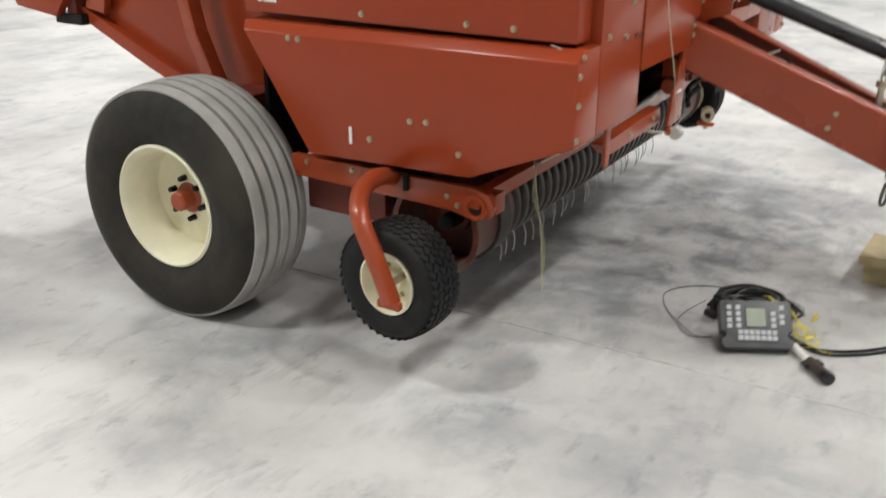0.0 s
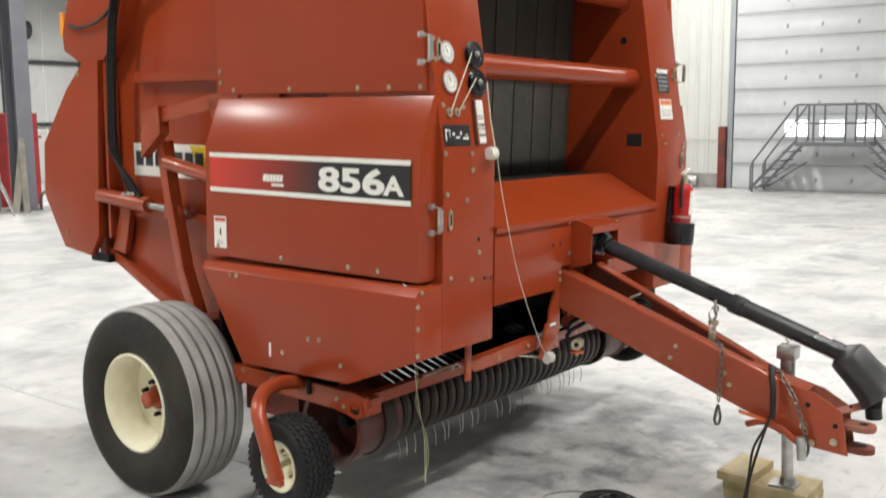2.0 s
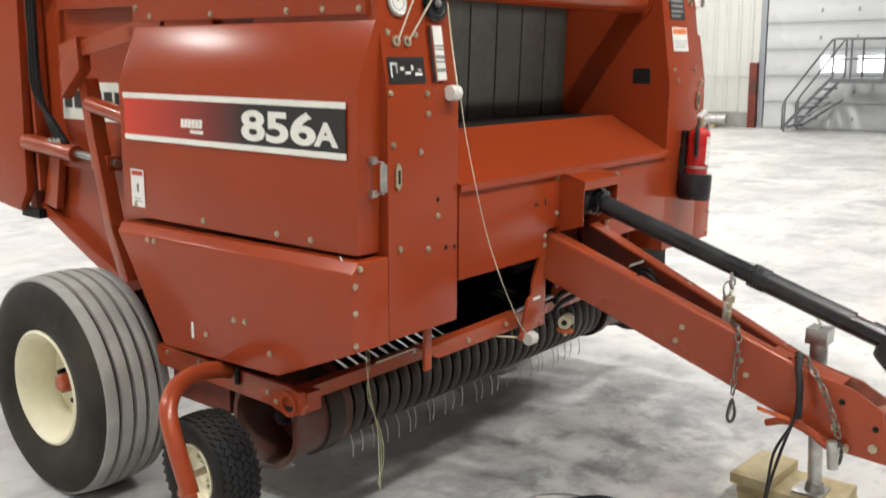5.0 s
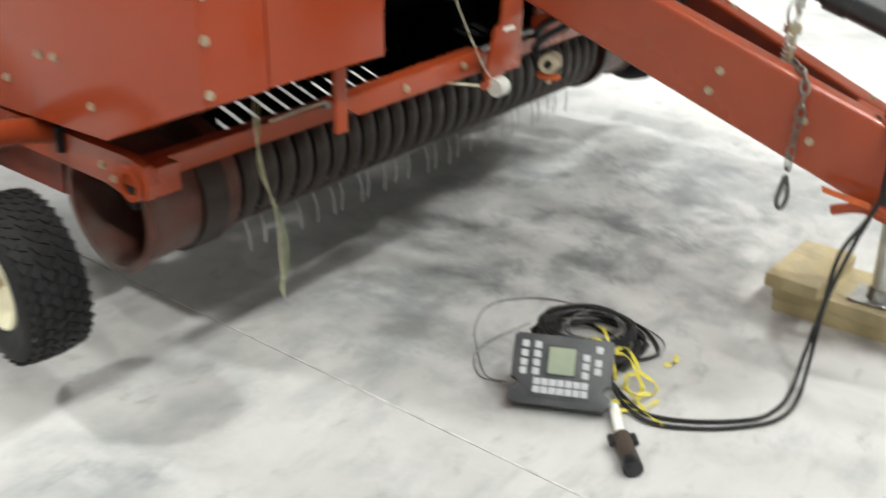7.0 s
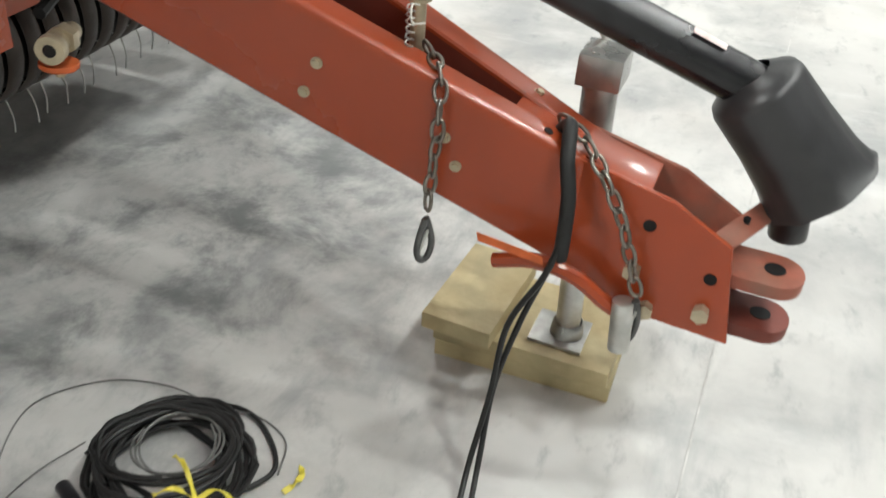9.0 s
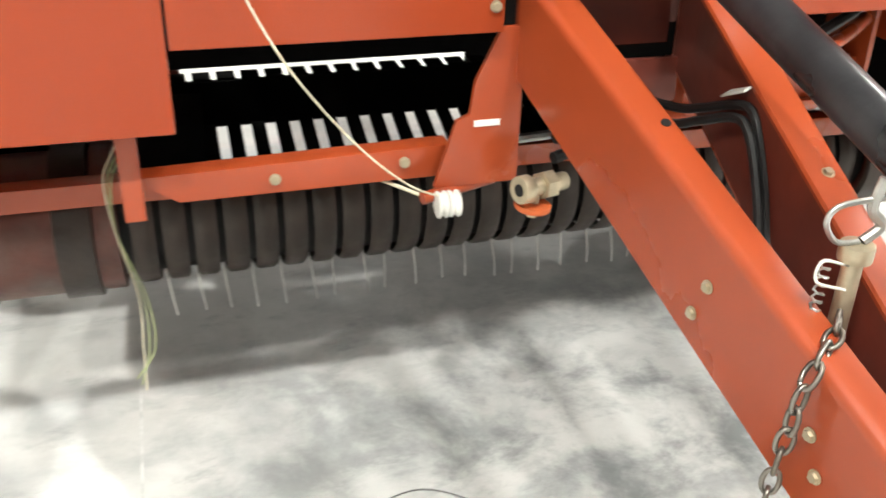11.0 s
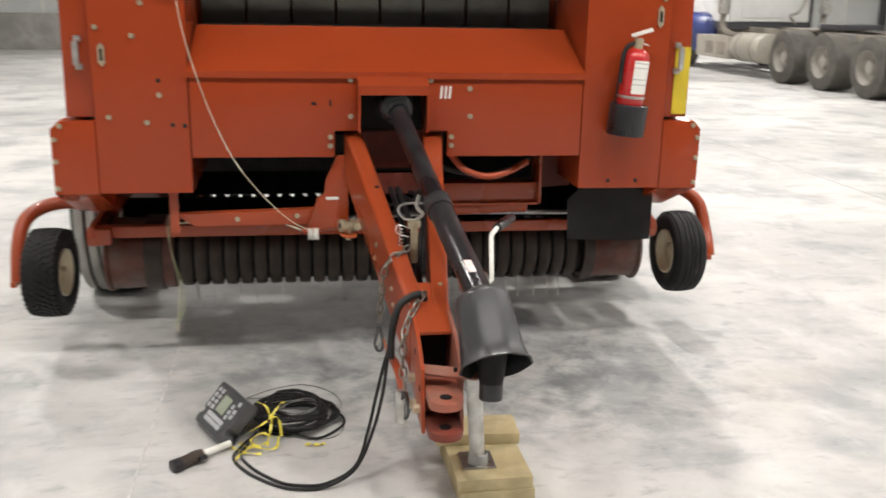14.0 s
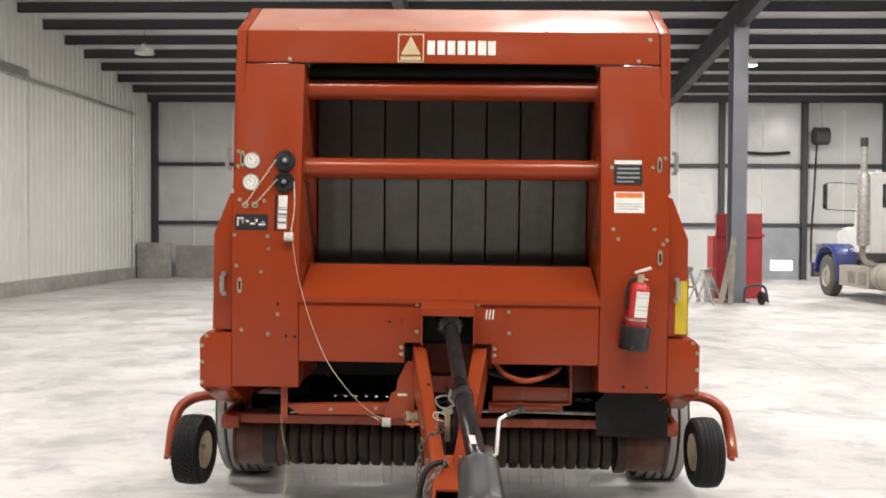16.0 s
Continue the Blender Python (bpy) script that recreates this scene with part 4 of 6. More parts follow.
# chamber flanks, belly and tailgate behind the front skins
SIDEWALL = [(1.25, 2.86), (1.8, 2.74), (2.56, 2.445), (2.75, 2.1), (2.72, 0.95), (2.25, 0.74), (1.75, 0.56), (1.25, 0.66)]
for s in (-1, 1):
    wall = part("chamber_side", prism(SIDEWALL, "x", *sorted((s * 0.825, s * 0.8)), bevel=0.004), paint, baler)
    rib = box((s * 0.85 - 0.025, 1.3, 1.93), (s * 0.85 + 0.025, 2.36, 1.99), bevel=0.006)
    part("rib", rib, paint, wall)
    part("rib", box((s * 0.84 - 0.015, 1.3, 1.18), (s * 0.84 + 0.015, 2.6, 1.23), bevel=0.005), paint, wall)
    part("rib", prism([(2.25, 0.74), (2.72, 0.95), (2.70, 1.0), (2.2, 0.79), (1.72, 0.60), (1.75, 0.55)], "x", *sorted((s * 0.8, s * 0.87)), bevel=0.005), paint, wall)
    gate = [(2.60, 2.06), (2.74, 2.06), (2.93, 1.9), (3.2, 1.58), (3.22, 1.27), (3.02, 0.965), (2.75, 0.935), (2.66, 1.05)]
    cover = part("tailgate_cover", prism(gate, "x", *sorted((s * 0.9, s * 0.945)), bevel=0.008), paint, baler)
    part("cover_flange", box((s * 0.87 - 0.04, 2.585, 1.05), (s * 0.87 + 0.04, 2.61, 2.05), bevel=0.004), frame_paint, cover)
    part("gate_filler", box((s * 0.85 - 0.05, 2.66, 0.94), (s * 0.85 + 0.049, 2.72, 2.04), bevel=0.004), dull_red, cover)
    bolts(cover, (s, 0, 0), (s * 0.946, 2.98, 1.06), (s * 0.946, 2.8, 1.98))
    top_box = part("tail_bracket", prism([(2.34, 2.44), (2.9, 2.42), (2.97, 2.22), (2.96, 2.12), (2.78, 2.04), (2.56, 2.06), (2.44, 2.2)], "x", *sorted((s * 0.82, s * 0.93)), bevel=0.01), paint, baler)
    part("tail_lamp", box((s * 0.89 - 0.035, 2.96, 2.2), (s * 0.89 + 0.035, 3.0, 2.34), bevel=0.008), amber, top_box, "amber tail lamp")
    part("gate_hinge", box((s * 0.88 - 0.03, 2.62, 0.9), (s * 0.88 + 0.03, 2.8, 0.95), bevel=0.006), dark_inside, baler)
    # arm, lift cylinder and hoses on the flank
    plate = part("tension_plate", prism([(2.06, 1.765), (1.91, 1.80), (1.9, 1.66), (2.07, 1.53)], "x", *sorted((s * 0.99, s * 1.05)), bevel=0.005), frame_paint, baler)
    part("brace", slab((s * 1.03, 1.93, 1.785), (0, -0.63, 0.1), (0, 0.02, -0.075), 0.02, bevel=0.003), frame_paint, plate)
    part("brace", slab((s * 1.03, 1.5, 1.84), (0, -0.14, -0.36), (0, 0.05, 0.0), 0.02, bevel=0.003), frame_paint, plate)
    part("tension_arm", prism([(2.03, 1.62), (1.965, 1.62), (1.92, 1.36), (1.82, 0.95), (1.66, 0.6), (1.73, 0.6), (1.88, 0.93), (1.98, 1.36)], "x", *sorted((s * 0.92, s * 0.99)), bevel=0.008), frame_paint, baler)
    part("spring_tube", rod((s * 0.98, 1.95, 1.51), (s * 0.98, 1.35, 1.41), 0.036, n=18, bevel=0.004), frame_paint, baler)
    cyl = part("lift_cylinder", rod((s * 0.92, 2.66, 1.295), (s * 0.92, 2.2, 1.262), 0.042, n=20, bevel=0.005), frame_paint, baler)
    part("rod_end", rod((s * 0.92, 2.21, 1.263), (s * 0.92, 1.85, 1.24), 0.018, n=12), bare_steel, cyl)
    part("clevis", box((s * 0.92 - 0.035, 1.88, 1.205), (s * 0.92 + 0.035, 2.02, 1.275), bevel=0.006), frame_paint, cyl)
    part("hose_clamp", rod((s * 0.93, 2.42, 1.31), (s * 0.93, 2.3, 1.325), 0.016, n=10), bare_steel, cyl)
    part("gate_arm", prism([(2.62, 0.98), (2.5, 1.3), (2.42, 1.28), (2.5, 0.96)], "x", *sorted((s * 0.84, s * 0.88)), bevel=0.006), frame_paint, baler)
    if s < 0:
        sign = part("name_panel", box((-0.8285, 1.72, 1.415), (-0.8255, 2.455, 1.597)), white_ink, wall, "white name panel with a yellow end", smooth=0)
        part("stripe", prism([(1.73, 1.42), (1.84, 1.42), (1.95, 1.592), (1.73, 1.592)], "x", -0.8305, -0.8286), yellow_ink, sign, smooth=0)
        for i in range(7):
            y = 2.43 - i * 0.088
            part("name_block", box((-0.8315, y - 0.066, 1.472), (-0.8308, y, 1.554)), black_ink, sign, smooth=0)
        for k in range(3):
            bm = tube([(-0.9 - k * 0.015, 1.35, 2.78 - k * 0.02), (-0.93, 1.75, 2.68 - k * 0.015), (-0.94, 2.26, 2.51 - k * 0.02), (-0.945 - k * 0.012, 2.385, 2.4), (-0.95 - k * 0.006, 2.43 + k * 0.014, 2.1), (-0.95 - k * 0.006, 2.445 + k * 0.014, 1.8), (-0.95 - k * 0.008, 2.44 + k * 0.012, 1.56), (-0.94, 2.38 - k * 0.03, 1.38), (-0.93, 2.32 - k * 0.03, 1.31)], 0.0125, n=8)
            part("hydraulic_hose", bm, dark_inside, baler)
        part("hydraulic_hose", tube([(-0.94, 2.88, 2.26), (-0.955, 2.75, 2.24), (-0.955, 2.55, 2.27), (-0.95, 2.4, 2.36)], 0.01, n=8), cable_rubber, baler)
        part("steel_line", tube([(-0.9, 1.3, 2.82), (-0.92, 1.6, 2.74), (-0.93, 1.72, 2.66)], 0.008, n=8), galvanised, baler)
        part("steel_line", tube([(-0.95, 2.3, 2.46), (-0.93, 1.95, 2.64), (-0.92, 1.6, 2.77)], 0.007, n=8), bare_steel, baler)
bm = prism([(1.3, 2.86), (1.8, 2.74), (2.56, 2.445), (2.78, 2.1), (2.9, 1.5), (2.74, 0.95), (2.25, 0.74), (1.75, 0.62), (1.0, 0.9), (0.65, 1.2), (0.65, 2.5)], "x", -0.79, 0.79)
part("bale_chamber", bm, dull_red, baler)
part("hoop", rod((-0.8, 1.42, 2.84), (0.8, 1.42, 2.84), 0.04, n=16), frame_paint, baler)

# wheels
TYRE_R = 0.455


def main_wheel(s):
    c = (s * 1.36, 1.535, 0.41)
    ax = (s, 0, 0)
    wheel = part("wheel", lathe([(0.17, -0.12), (0.235, -0.1), (0.235, 0.1), (0.225, 0.13)], c, ax, 40), cream, baler)
    side = [(0.225, 0.128), (0.25, 0.155), (0.31, 0.175), (0.37, 0.172), (0.415, 0.155), (0.44, 0.135)]
    bm = lathe(side + [(0.43, 0.12), (0.43, -0.12)] + [(r, -h) for r, h in reversed(side)], c, ax, 72)
    tyre = part("tyre", bm, tyre_rubber, wheel, "black ribbed tyre with dusty grey tread")
    edges = ((-0.14, -0.094), (-0.078, -0.036), (-0.02, 0.02), (0.036, 0.078), (0.094, 0.14))
    for i, (a, b) in enumerate(edges):
        crown = [TYRE_R - 0.55 * h * h for h in (a, b)]
        bm = lathe([(0.428, a), (crown[0] - 0.004, a), (crown[0], a + 0.004), (crown[1], b - 0.004), (crown[1] - 0.004, b), (0.428, b)], c, ax, 72)
        part("tread_rib", bm, tread_rubber, tyre)
    rim = [(0.236, 0.135), (0.238, 0.15), (0.228, 0.155), (0.215, 0.145), (0.205, 0.1), (0.2, 0.02), (0.195, -0.005), (0.13, 0.0), (0.1, 0.018), (0.0, 0.02)]
    part("rim", lathe(rim, c, ax, 48), cream, wheel, "cream-painted deep-dish steel rim")
    hub = part("hub", lathe([(0, 0.09), (0.03, 0.088), (0.038, 0.08), (0.042, 0.03), (0.06, 0.022), (0.06, 0.016)], c, ax, 20), frame_paint, wheel, "red hub cap")
    for k in range(6):
        a = 2 * math.pi * (k + 0.3) / 6
        p = Vector(c) + Vector((s * 0.018, 0.078 * math.cos(a), 0.078 * math.sin(a)))
        part("wheel_nut", rod(p, p + Vector((s * 0.03, 0, 0)), 0.013, 0.011, n=6), dark_inside, wheel)
    part("axle", rod((s * 0.75, 1.55, 0.415), (s * 1.35, 1.55, 0.415), 0.045, n=16), dull_red, baler)
    part("axle_bracket", box((s * 1.0 - 0.2, 1.47, 0.38), (s * 1.0 + 0.1, 1.63, 0.75), bevel=0.008), dull_red, baler)


for s in (-1, 1):
    main_wheel(s)


def gauge_wheel(c, yaw, ribbed, s):
    ax = Matrix.Rotation(radians(yaw), 3, "Z") @ Vector((s, 0, 0))
    R = 0.197
    side = [(0.105, 0.058), (0.12, 0.07), (0.15, 0.079), (0.17, 0.077), (0.183, 0.068)]
    wheel = part("gauge_wheel", lathe([(0.105, -0.058), (0.105, 0.058)], c, ax, 32), cream, baler)
    tyre = part("tyre", lathe(side + [(0.1905, 0.05), (0.1945, 0.025), (0.1955, 0.0), (0.1945, -0.025), (0.1905, -0.05)] + [(r, -h) for r, h in reversed(side)], c, ax, 56), turf_rubber, wheel, "black turf tyre")
    m = Matrix.Translation(c) @ frame_of(ax)
    bm = bmesh.new()
    if ribbed:
        for a, b in ((-0.058, -0.036), (-0.03, -0.011), (-0.006, 0.006), (0.011, 0.03), (0.036, 0.058)):
            lathe([(0.185, a), (R + 0.002 - 1.7 * a * a, a), (R + 0.002 - 1.7 * b * b, b), (0.185, b)], c, ax, 56, bm=bm)
    else:
        for row, h in enumerate((-0.058, -0.036, -0.012, 0.012, 0.036, 0.058)):
            for k in range(40):
                a = 2 * math.pi * (k + 0.5 * (row % 2)) / 40
                q = m @ Matrix.Rotation(a, 4, "Z") @ Matrix.Translation((R + 0.0012 - 1.7 * h * h, 0, h)) @ Matrix.Rotation(radians(28 if row % 2 else -28), 4, "X")
                box((-0.006, -0.0125, -0.009), (0.0015, 0.0125, 0.009), bm=bm, m=q)
    part("tread", bm, turf_rubber, tyre)
    rim = [(0.106, 0.06), (0.107, 0.068), (0.1, 0.07), (0.094, 0.055), (0.088, 0.03), (0.07, 0.018), (0.04, 0.018), (0.034, 0.035), (0.0, 0.035)]
    part("rim", lathe(rim, c, ax, 36), cream, wheel, "cream-painted small rim")
    part("rim", lathe([(r, -h) for r, h in rim], c, ax, 36), cream, wheel, "cream-painted small rim")
    for k in range(4):
        a = math.pi / 2 * k + 0.5
        p = m @ Vector((0.053 * math.cos(a), 0.053 * math.sin(a), 0.018))
        part("wheel_nut", rod(p, p + 0.014 * ax, 0.009, 0.008, n=6), zinc, wheel)
    return wheel


gauge_wheel((-1.475, 0.51, 0.352), -4, False, -1)
gauge_wheel((1.458, 0.5, 0.392), 1, True, 1)
for s, x, y, zf, h in ((-1, 1.603, 0.452, 0.325, -0.035), (1, 1.62, 0.50, 0.365, 0.0)):
    bend = [(s * 1.2, y + 0.235, 0.585), (s * 1.3, y + 0.225, 0.645 + 0.7 * h), (s * (x - 0.19), y + 0.205, 0.674 + h), (s * (x - 0.09), y + 0.175, 0.66 + h), (s * (x - 0.02), y + 0.125, 0.6 + 0.7 * h), (s * x, y + 0.065, 0.48), (s * x, y + 0.015, zf + 0.04), (s * x, y, zf)]
    arm = part("gauge_arm", tube(bend, 0.031, n=18), frame_paint, baler, "bent red tube arm")
    part("arm_foot", box((s * x - 0.022, y - 0.04, zf - 0.012), (s * x + 0.002, y + 0.04, zf + 0.012), bevel=0.003), frame_paint, arm)
    part("spindle", rod((s * (x - 0.2), y + 0.03, zf + 0.05), (s * (x + 0.02), y + 0.02, zf + 0.05), 0.012, n=12), zinc, arm)

# pickup: side arms, cross tube, bands, tines and rolled ends
for s in (-1, 1):
    bm = prism([(1.12, 0.62), (0.36, 0.618), (0.305, 0.605), (0.285, 0.565), (0.3, 0.525), (0.36, 0.508), (0.46, 0.528), (1.12, 0.54)], "x", *sorted((s * 1.225, s * 1.255)), bevel=0.006)
    arm = part("pickup_arm", bm, frame_paint, baler)
    part("tube_socket", lathe([(0.028, 0), (0.042, 0), (0.042, 0.022), (0.028, 0.022)], (s * 1.245, 0.35, 0.556), (s, 0, 0), 20, closed=True), frame_paint, arm)
    part("socket_bore", rod((s * 1.2, 0.35, 0.556), (s * 1.258, 0.35, 0.556), 0.0285, n=20), dark_inside, arm)
    part("pivot_bracket", box((s * 1.2 - 0.03, 0.29, 0.53), (s * 1.2 + 0.035, 0.335, 0.6), bevel=0.006), frame_paint, arm)
    bolts(arm, (s, 0, 0), (s * 1.256, 0.85, 0.6), (s * 1.256, 0.46, 0.575), (s * 1.256, 1.05, 0.6), (s * 1.256, 0.42, 0.55))
    part("adjuster", rod((s * 1.262, 0.62, 0.57), (s * 1.262, 0.62, 0.635), 0.011, n=10), dark_inside, arm)
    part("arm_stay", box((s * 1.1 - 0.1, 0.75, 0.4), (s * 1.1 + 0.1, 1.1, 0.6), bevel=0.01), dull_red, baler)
part("cross_tube", box((-1.26, 0.335, 0.55), (1.26, 0.385, 0.6), bevel=0.006), frame_paint, baler)
DY, DZ, DR = 0.534, 0.43, 0.17
for s in (-1, 1):
    x0 = 0.945 if s < 0 else 0.955
    profile = [(DR - 0.03, 0.0), (DR - 0.012, 0.0), (DR - 0.01, 0.25), (DR + 0.004, 0.262), (DR + 0.004, 0.272), (DR - 0.016, 0.272), (DR - 0.022, 0.25), (DR - 0.03, 0.1)]
    end = part("drum_end", lathe(profile, (s * x0, DY, DZ), (s, 0, 0), 44), scraped, baler, "scraped red drum end worn to bare metal")
    part("end_web", lathe([(0.0, 0.12), (0.05, 0.12), (0.055, 0.1), (DR - 0.024, 0.1), (DR - 0.024, 0.09), (0, 0.09)], (s * x0, DY, DZ), (s, 0, 0), 40), dull_red, end)
    h0, h1 = (0.028, 0.106) if s < 0 else (-0.01, 0.045)
    part("wear_ring", lathe([(DR - 0.012, h0), (DR + 0.002, h0 + 0.002), (DR + 0.002, h1 - 0.002), (DR - 0.012, h1)], (s * x0, DY, DZ), (s, 0, 0), 44), band_steel, end, "bare rubbed steel ring")
    part("hub_flange", lathe([(0, 0.12), (0.03, 0.12), (0.03, 0.2), (0.022, 0.206), (0, 0.206)], (s * x0, DY, DZ), (s, 0, 0), 20), dark_inside, end)
bands = [-0.875 + 0.0655 * i for i in range(28)]
BY, BZ, BR = 0.54, 0.433, 0.16
bm = bmesh.new()
outer = [(BY + BR * math.cos(a), BZ + BR * math.sin(a)) for a in (radians(128 + 12 * k) for k in range(17))] + [(BY + 0.2, BZ - 0.1)]
centre = Vector((BY, BZ))
prev = None
for y, z in outer:
    q = Vector((y, z))
    inn = q + (centre - q).normalized() * 0.006
    row = [bm.verts.new((x, p[0], p[1])) for x, p in ((-0.0255, q * 1.0), (0.0255, q * 1.0), (0.0255, inn), (-0.0255, inn))]
    # rolled lips give each band its shallow channel shape
    row[0].co.y += (inn - q).x * 1.2
    row[0].co.z += (inn - q).y * 1.2
    row[1].co.y += (inn - q).x * 1.2
    row[1].co.z += (inn - q).y * 1.2
    mid = [bm.verts.new((x, q.x, q.y)) for x in (-0.017, 0.017)]
    ring = [row[0], mid[0], mid[1], row[1], row[2], row[3]]
    if prev:
        for i in range(6):
            bm.faces.new((prev[i], prev[(i + 1) % 6], ring[(i + 1) % 6], ring[i]))
    prev = ring
band_mesh = mesh_from(bm, band_steel, "band", 50)
for i, x in enumerate(bands):
    piece("band", band_mesh, baler, Matrix.Translation((x, 0, 0)))
part("drum_core", rod((-0.95, DY, DZ), (0.97, DY, DZ), 0.085, n=24), dark_inside, baler)
ring = [(radians(a), r) for a, r in [(140 + 10 * k, 0.135) for k in range(19)] + [(320 - 10 * k, 0.131) for k in range(19)]]
part("drum_shell", prism([(BY + r * math.cos(a), BZ + r * math.sin(a)) for a, r in ring], "x", -0.95, 0.96), dark_inside, baler)
tine_mesh = mesh_from(tube([(0, -0.035, -0.1), (0, -0.052, -0.155), (0.003, -0.061, -0.2), (0.007, -0.053, -0.25)], 0.0023, n=6, steps=5), galvanised, "tine")
random.seed(7)
for i in range(27):
    piece("tine", tine_mesh, baler, Matrix.Translation((bands[i] + 0.033, BY, BZ)) @ Matrix.Rotation(radians(random.uniform(-5, 5)), 4, "X") @ Matrix.Rotation(radians(random.uniform(-3, 3)), 4, "Y"))
# black sheet added behind the throat to keep it dark
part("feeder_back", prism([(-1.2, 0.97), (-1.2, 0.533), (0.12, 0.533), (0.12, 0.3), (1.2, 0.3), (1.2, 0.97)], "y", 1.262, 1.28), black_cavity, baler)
# black step and fingers added behind the drum, so lit floor shows in slots
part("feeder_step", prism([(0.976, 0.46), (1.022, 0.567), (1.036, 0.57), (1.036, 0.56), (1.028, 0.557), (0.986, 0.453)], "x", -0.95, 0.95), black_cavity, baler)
finger_low = mesh_from(prism([(0.6, 0.34), (0.98, 0.465), (0.982, 0.455), (0.602, 0.33)], "x", -0.0185, 0.0185), black_cavity, "slot_mask_finger")
finger_top = mesh_from(prism([(1.03, 0.575), (1.088, 0.576), (1.09, 0.57), (1.03, 0.566)], "x", -0.0245, 0.0245), black_cavity, "slot_mask_finger")
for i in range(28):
    piece("slot_mask_finger", finger_low, baler, Matrix.Translation((-0.891 + 0.0655 * i, 0, 0)))
    piece("slot_mask_finger", finger_top, baler, Matrix.Translation((-0.897 + 0.0655 * i, 0, 0)))
# black sheets added to close the throat's sides and floor to stray light
part("throat_side_mask", prism([(0.62, 0.36), (1.26, 0.36), (1.26, 0.82), (0.34, 0.82), (0.34, 0.63), (0.62, 0.57)], "x", 0.949, 0.961), black_cavity, baler)
part("throat_side_mask", box((-0.946, 0.61, 0.36), (-0.934, 1.26, 0.62)), black_cavity, baler)
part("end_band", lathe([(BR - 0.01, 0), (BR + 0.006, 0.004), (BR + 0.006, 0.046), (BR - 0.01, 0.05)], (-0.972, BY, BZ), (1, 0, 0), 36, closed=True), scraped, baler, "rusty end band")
part("feeder_mask", slab((0.15, 0.6, 0.32), (0.8, 0, 0), (0, 0.37, 0.125), 0.006), black_cavity, baler)
# more added black sheets, masking both ends of the throat
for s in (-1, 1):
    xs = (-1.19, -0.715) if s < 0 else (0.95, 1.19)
    part("end_mask", box((xs[0], 0.72, 0.4), (xs[1], 0.73, 0.64)), black_cavity, baler)
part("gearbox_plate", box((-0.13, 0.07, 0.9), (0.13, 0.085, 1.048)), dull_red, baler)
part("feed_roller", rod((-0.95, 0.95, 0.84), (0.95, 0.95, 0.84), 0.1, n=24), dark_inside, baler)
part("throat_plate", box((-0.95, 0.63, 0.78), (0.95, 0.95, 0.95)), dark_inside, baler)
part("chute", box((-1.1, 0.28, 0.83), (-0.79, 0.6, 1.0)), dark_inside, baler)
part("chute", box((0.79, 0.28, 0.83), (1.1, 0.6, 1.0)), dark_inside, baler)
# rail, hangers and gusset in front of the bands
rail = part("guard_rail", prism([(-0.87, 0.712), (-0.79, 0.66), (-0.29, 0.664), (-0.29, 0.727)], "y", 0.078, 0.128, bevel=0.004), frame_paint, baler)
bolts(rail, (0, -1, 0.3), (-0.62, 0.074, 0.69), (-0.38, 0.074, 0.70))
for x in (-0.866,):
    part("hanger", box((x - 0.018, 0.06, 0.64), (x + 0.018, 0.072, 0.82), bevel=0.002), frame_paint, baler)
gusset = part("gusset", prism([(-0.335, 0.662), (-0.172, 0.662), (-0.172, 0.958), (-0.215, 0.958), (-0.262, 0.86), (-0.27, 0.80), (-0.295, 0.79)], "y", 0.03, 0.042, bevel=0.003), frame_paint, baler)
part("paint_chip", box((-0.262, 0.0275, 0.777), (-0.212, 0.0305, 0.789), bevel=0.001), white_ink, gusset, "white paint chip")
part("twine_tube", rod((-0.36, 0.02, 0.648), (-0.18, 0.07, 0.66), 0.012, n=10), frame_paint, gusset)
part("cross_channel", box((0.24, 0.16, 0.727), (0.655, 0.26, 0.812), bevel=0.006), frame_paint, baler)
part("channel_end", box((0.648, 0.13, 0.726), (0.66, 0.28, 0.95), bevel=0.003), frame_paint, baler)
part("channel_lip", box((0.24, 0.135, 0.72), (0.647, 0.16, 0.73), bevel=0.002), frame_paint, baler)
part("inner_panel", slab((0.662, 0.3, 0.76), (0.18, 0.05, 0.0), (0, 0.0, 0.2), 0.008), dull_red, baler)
# black sheet added where the opening is only in shade
part("throat_dark_sheet", box((0.2, 0.45, 0.74), (0.78, 0.46, 0.98)), black_cavity, baler)
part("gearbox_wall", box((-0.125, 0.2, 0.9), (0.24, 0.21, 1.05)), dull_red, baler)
part("wind_bar", rod((0.22, 0.22, 0.69), (0.62, 0.24, 0.70), 0.034, n=18, bevel=0.004), frame_paint, baler)
part("wind_bar", tube([(-0.72, 0.27, 0.63), (-0.3, 0.26, 0.64), (0.3, 0.28, 0.655), (0.85, 0.32, 0.64)], 0.011, n=8), bare_steel, baler)
part("hose", tube([(0.24, 0.05, 0.97), (0.3, 0.04, 0.9), (0.4, 0.04, 0.865), (0.5, 0.05, 0.885), (0.58, 0.08, 0.92)], 0.014, n=10), frame_paint, baler)
part("hose", tube([(0.2, 0.12, 0.9), (0.3, 0.12, 0.87), (0.45, 0.12, 0.86), (0.6, 0.12, 0.93)], 0.012, n=8), cable_rubber, baler)
part("rubber_flap", prism([(0.8, 0.553), (0.79, 0.728), (0.834, 0.772), (0.834, 0.815), (1.18, 0.815), (1.18, 0.546), (1.05, 0.541)], "y", 0.17, 0.178, bevel=0.002), rubber_sheet, baler, "grey hanging rubber flap")
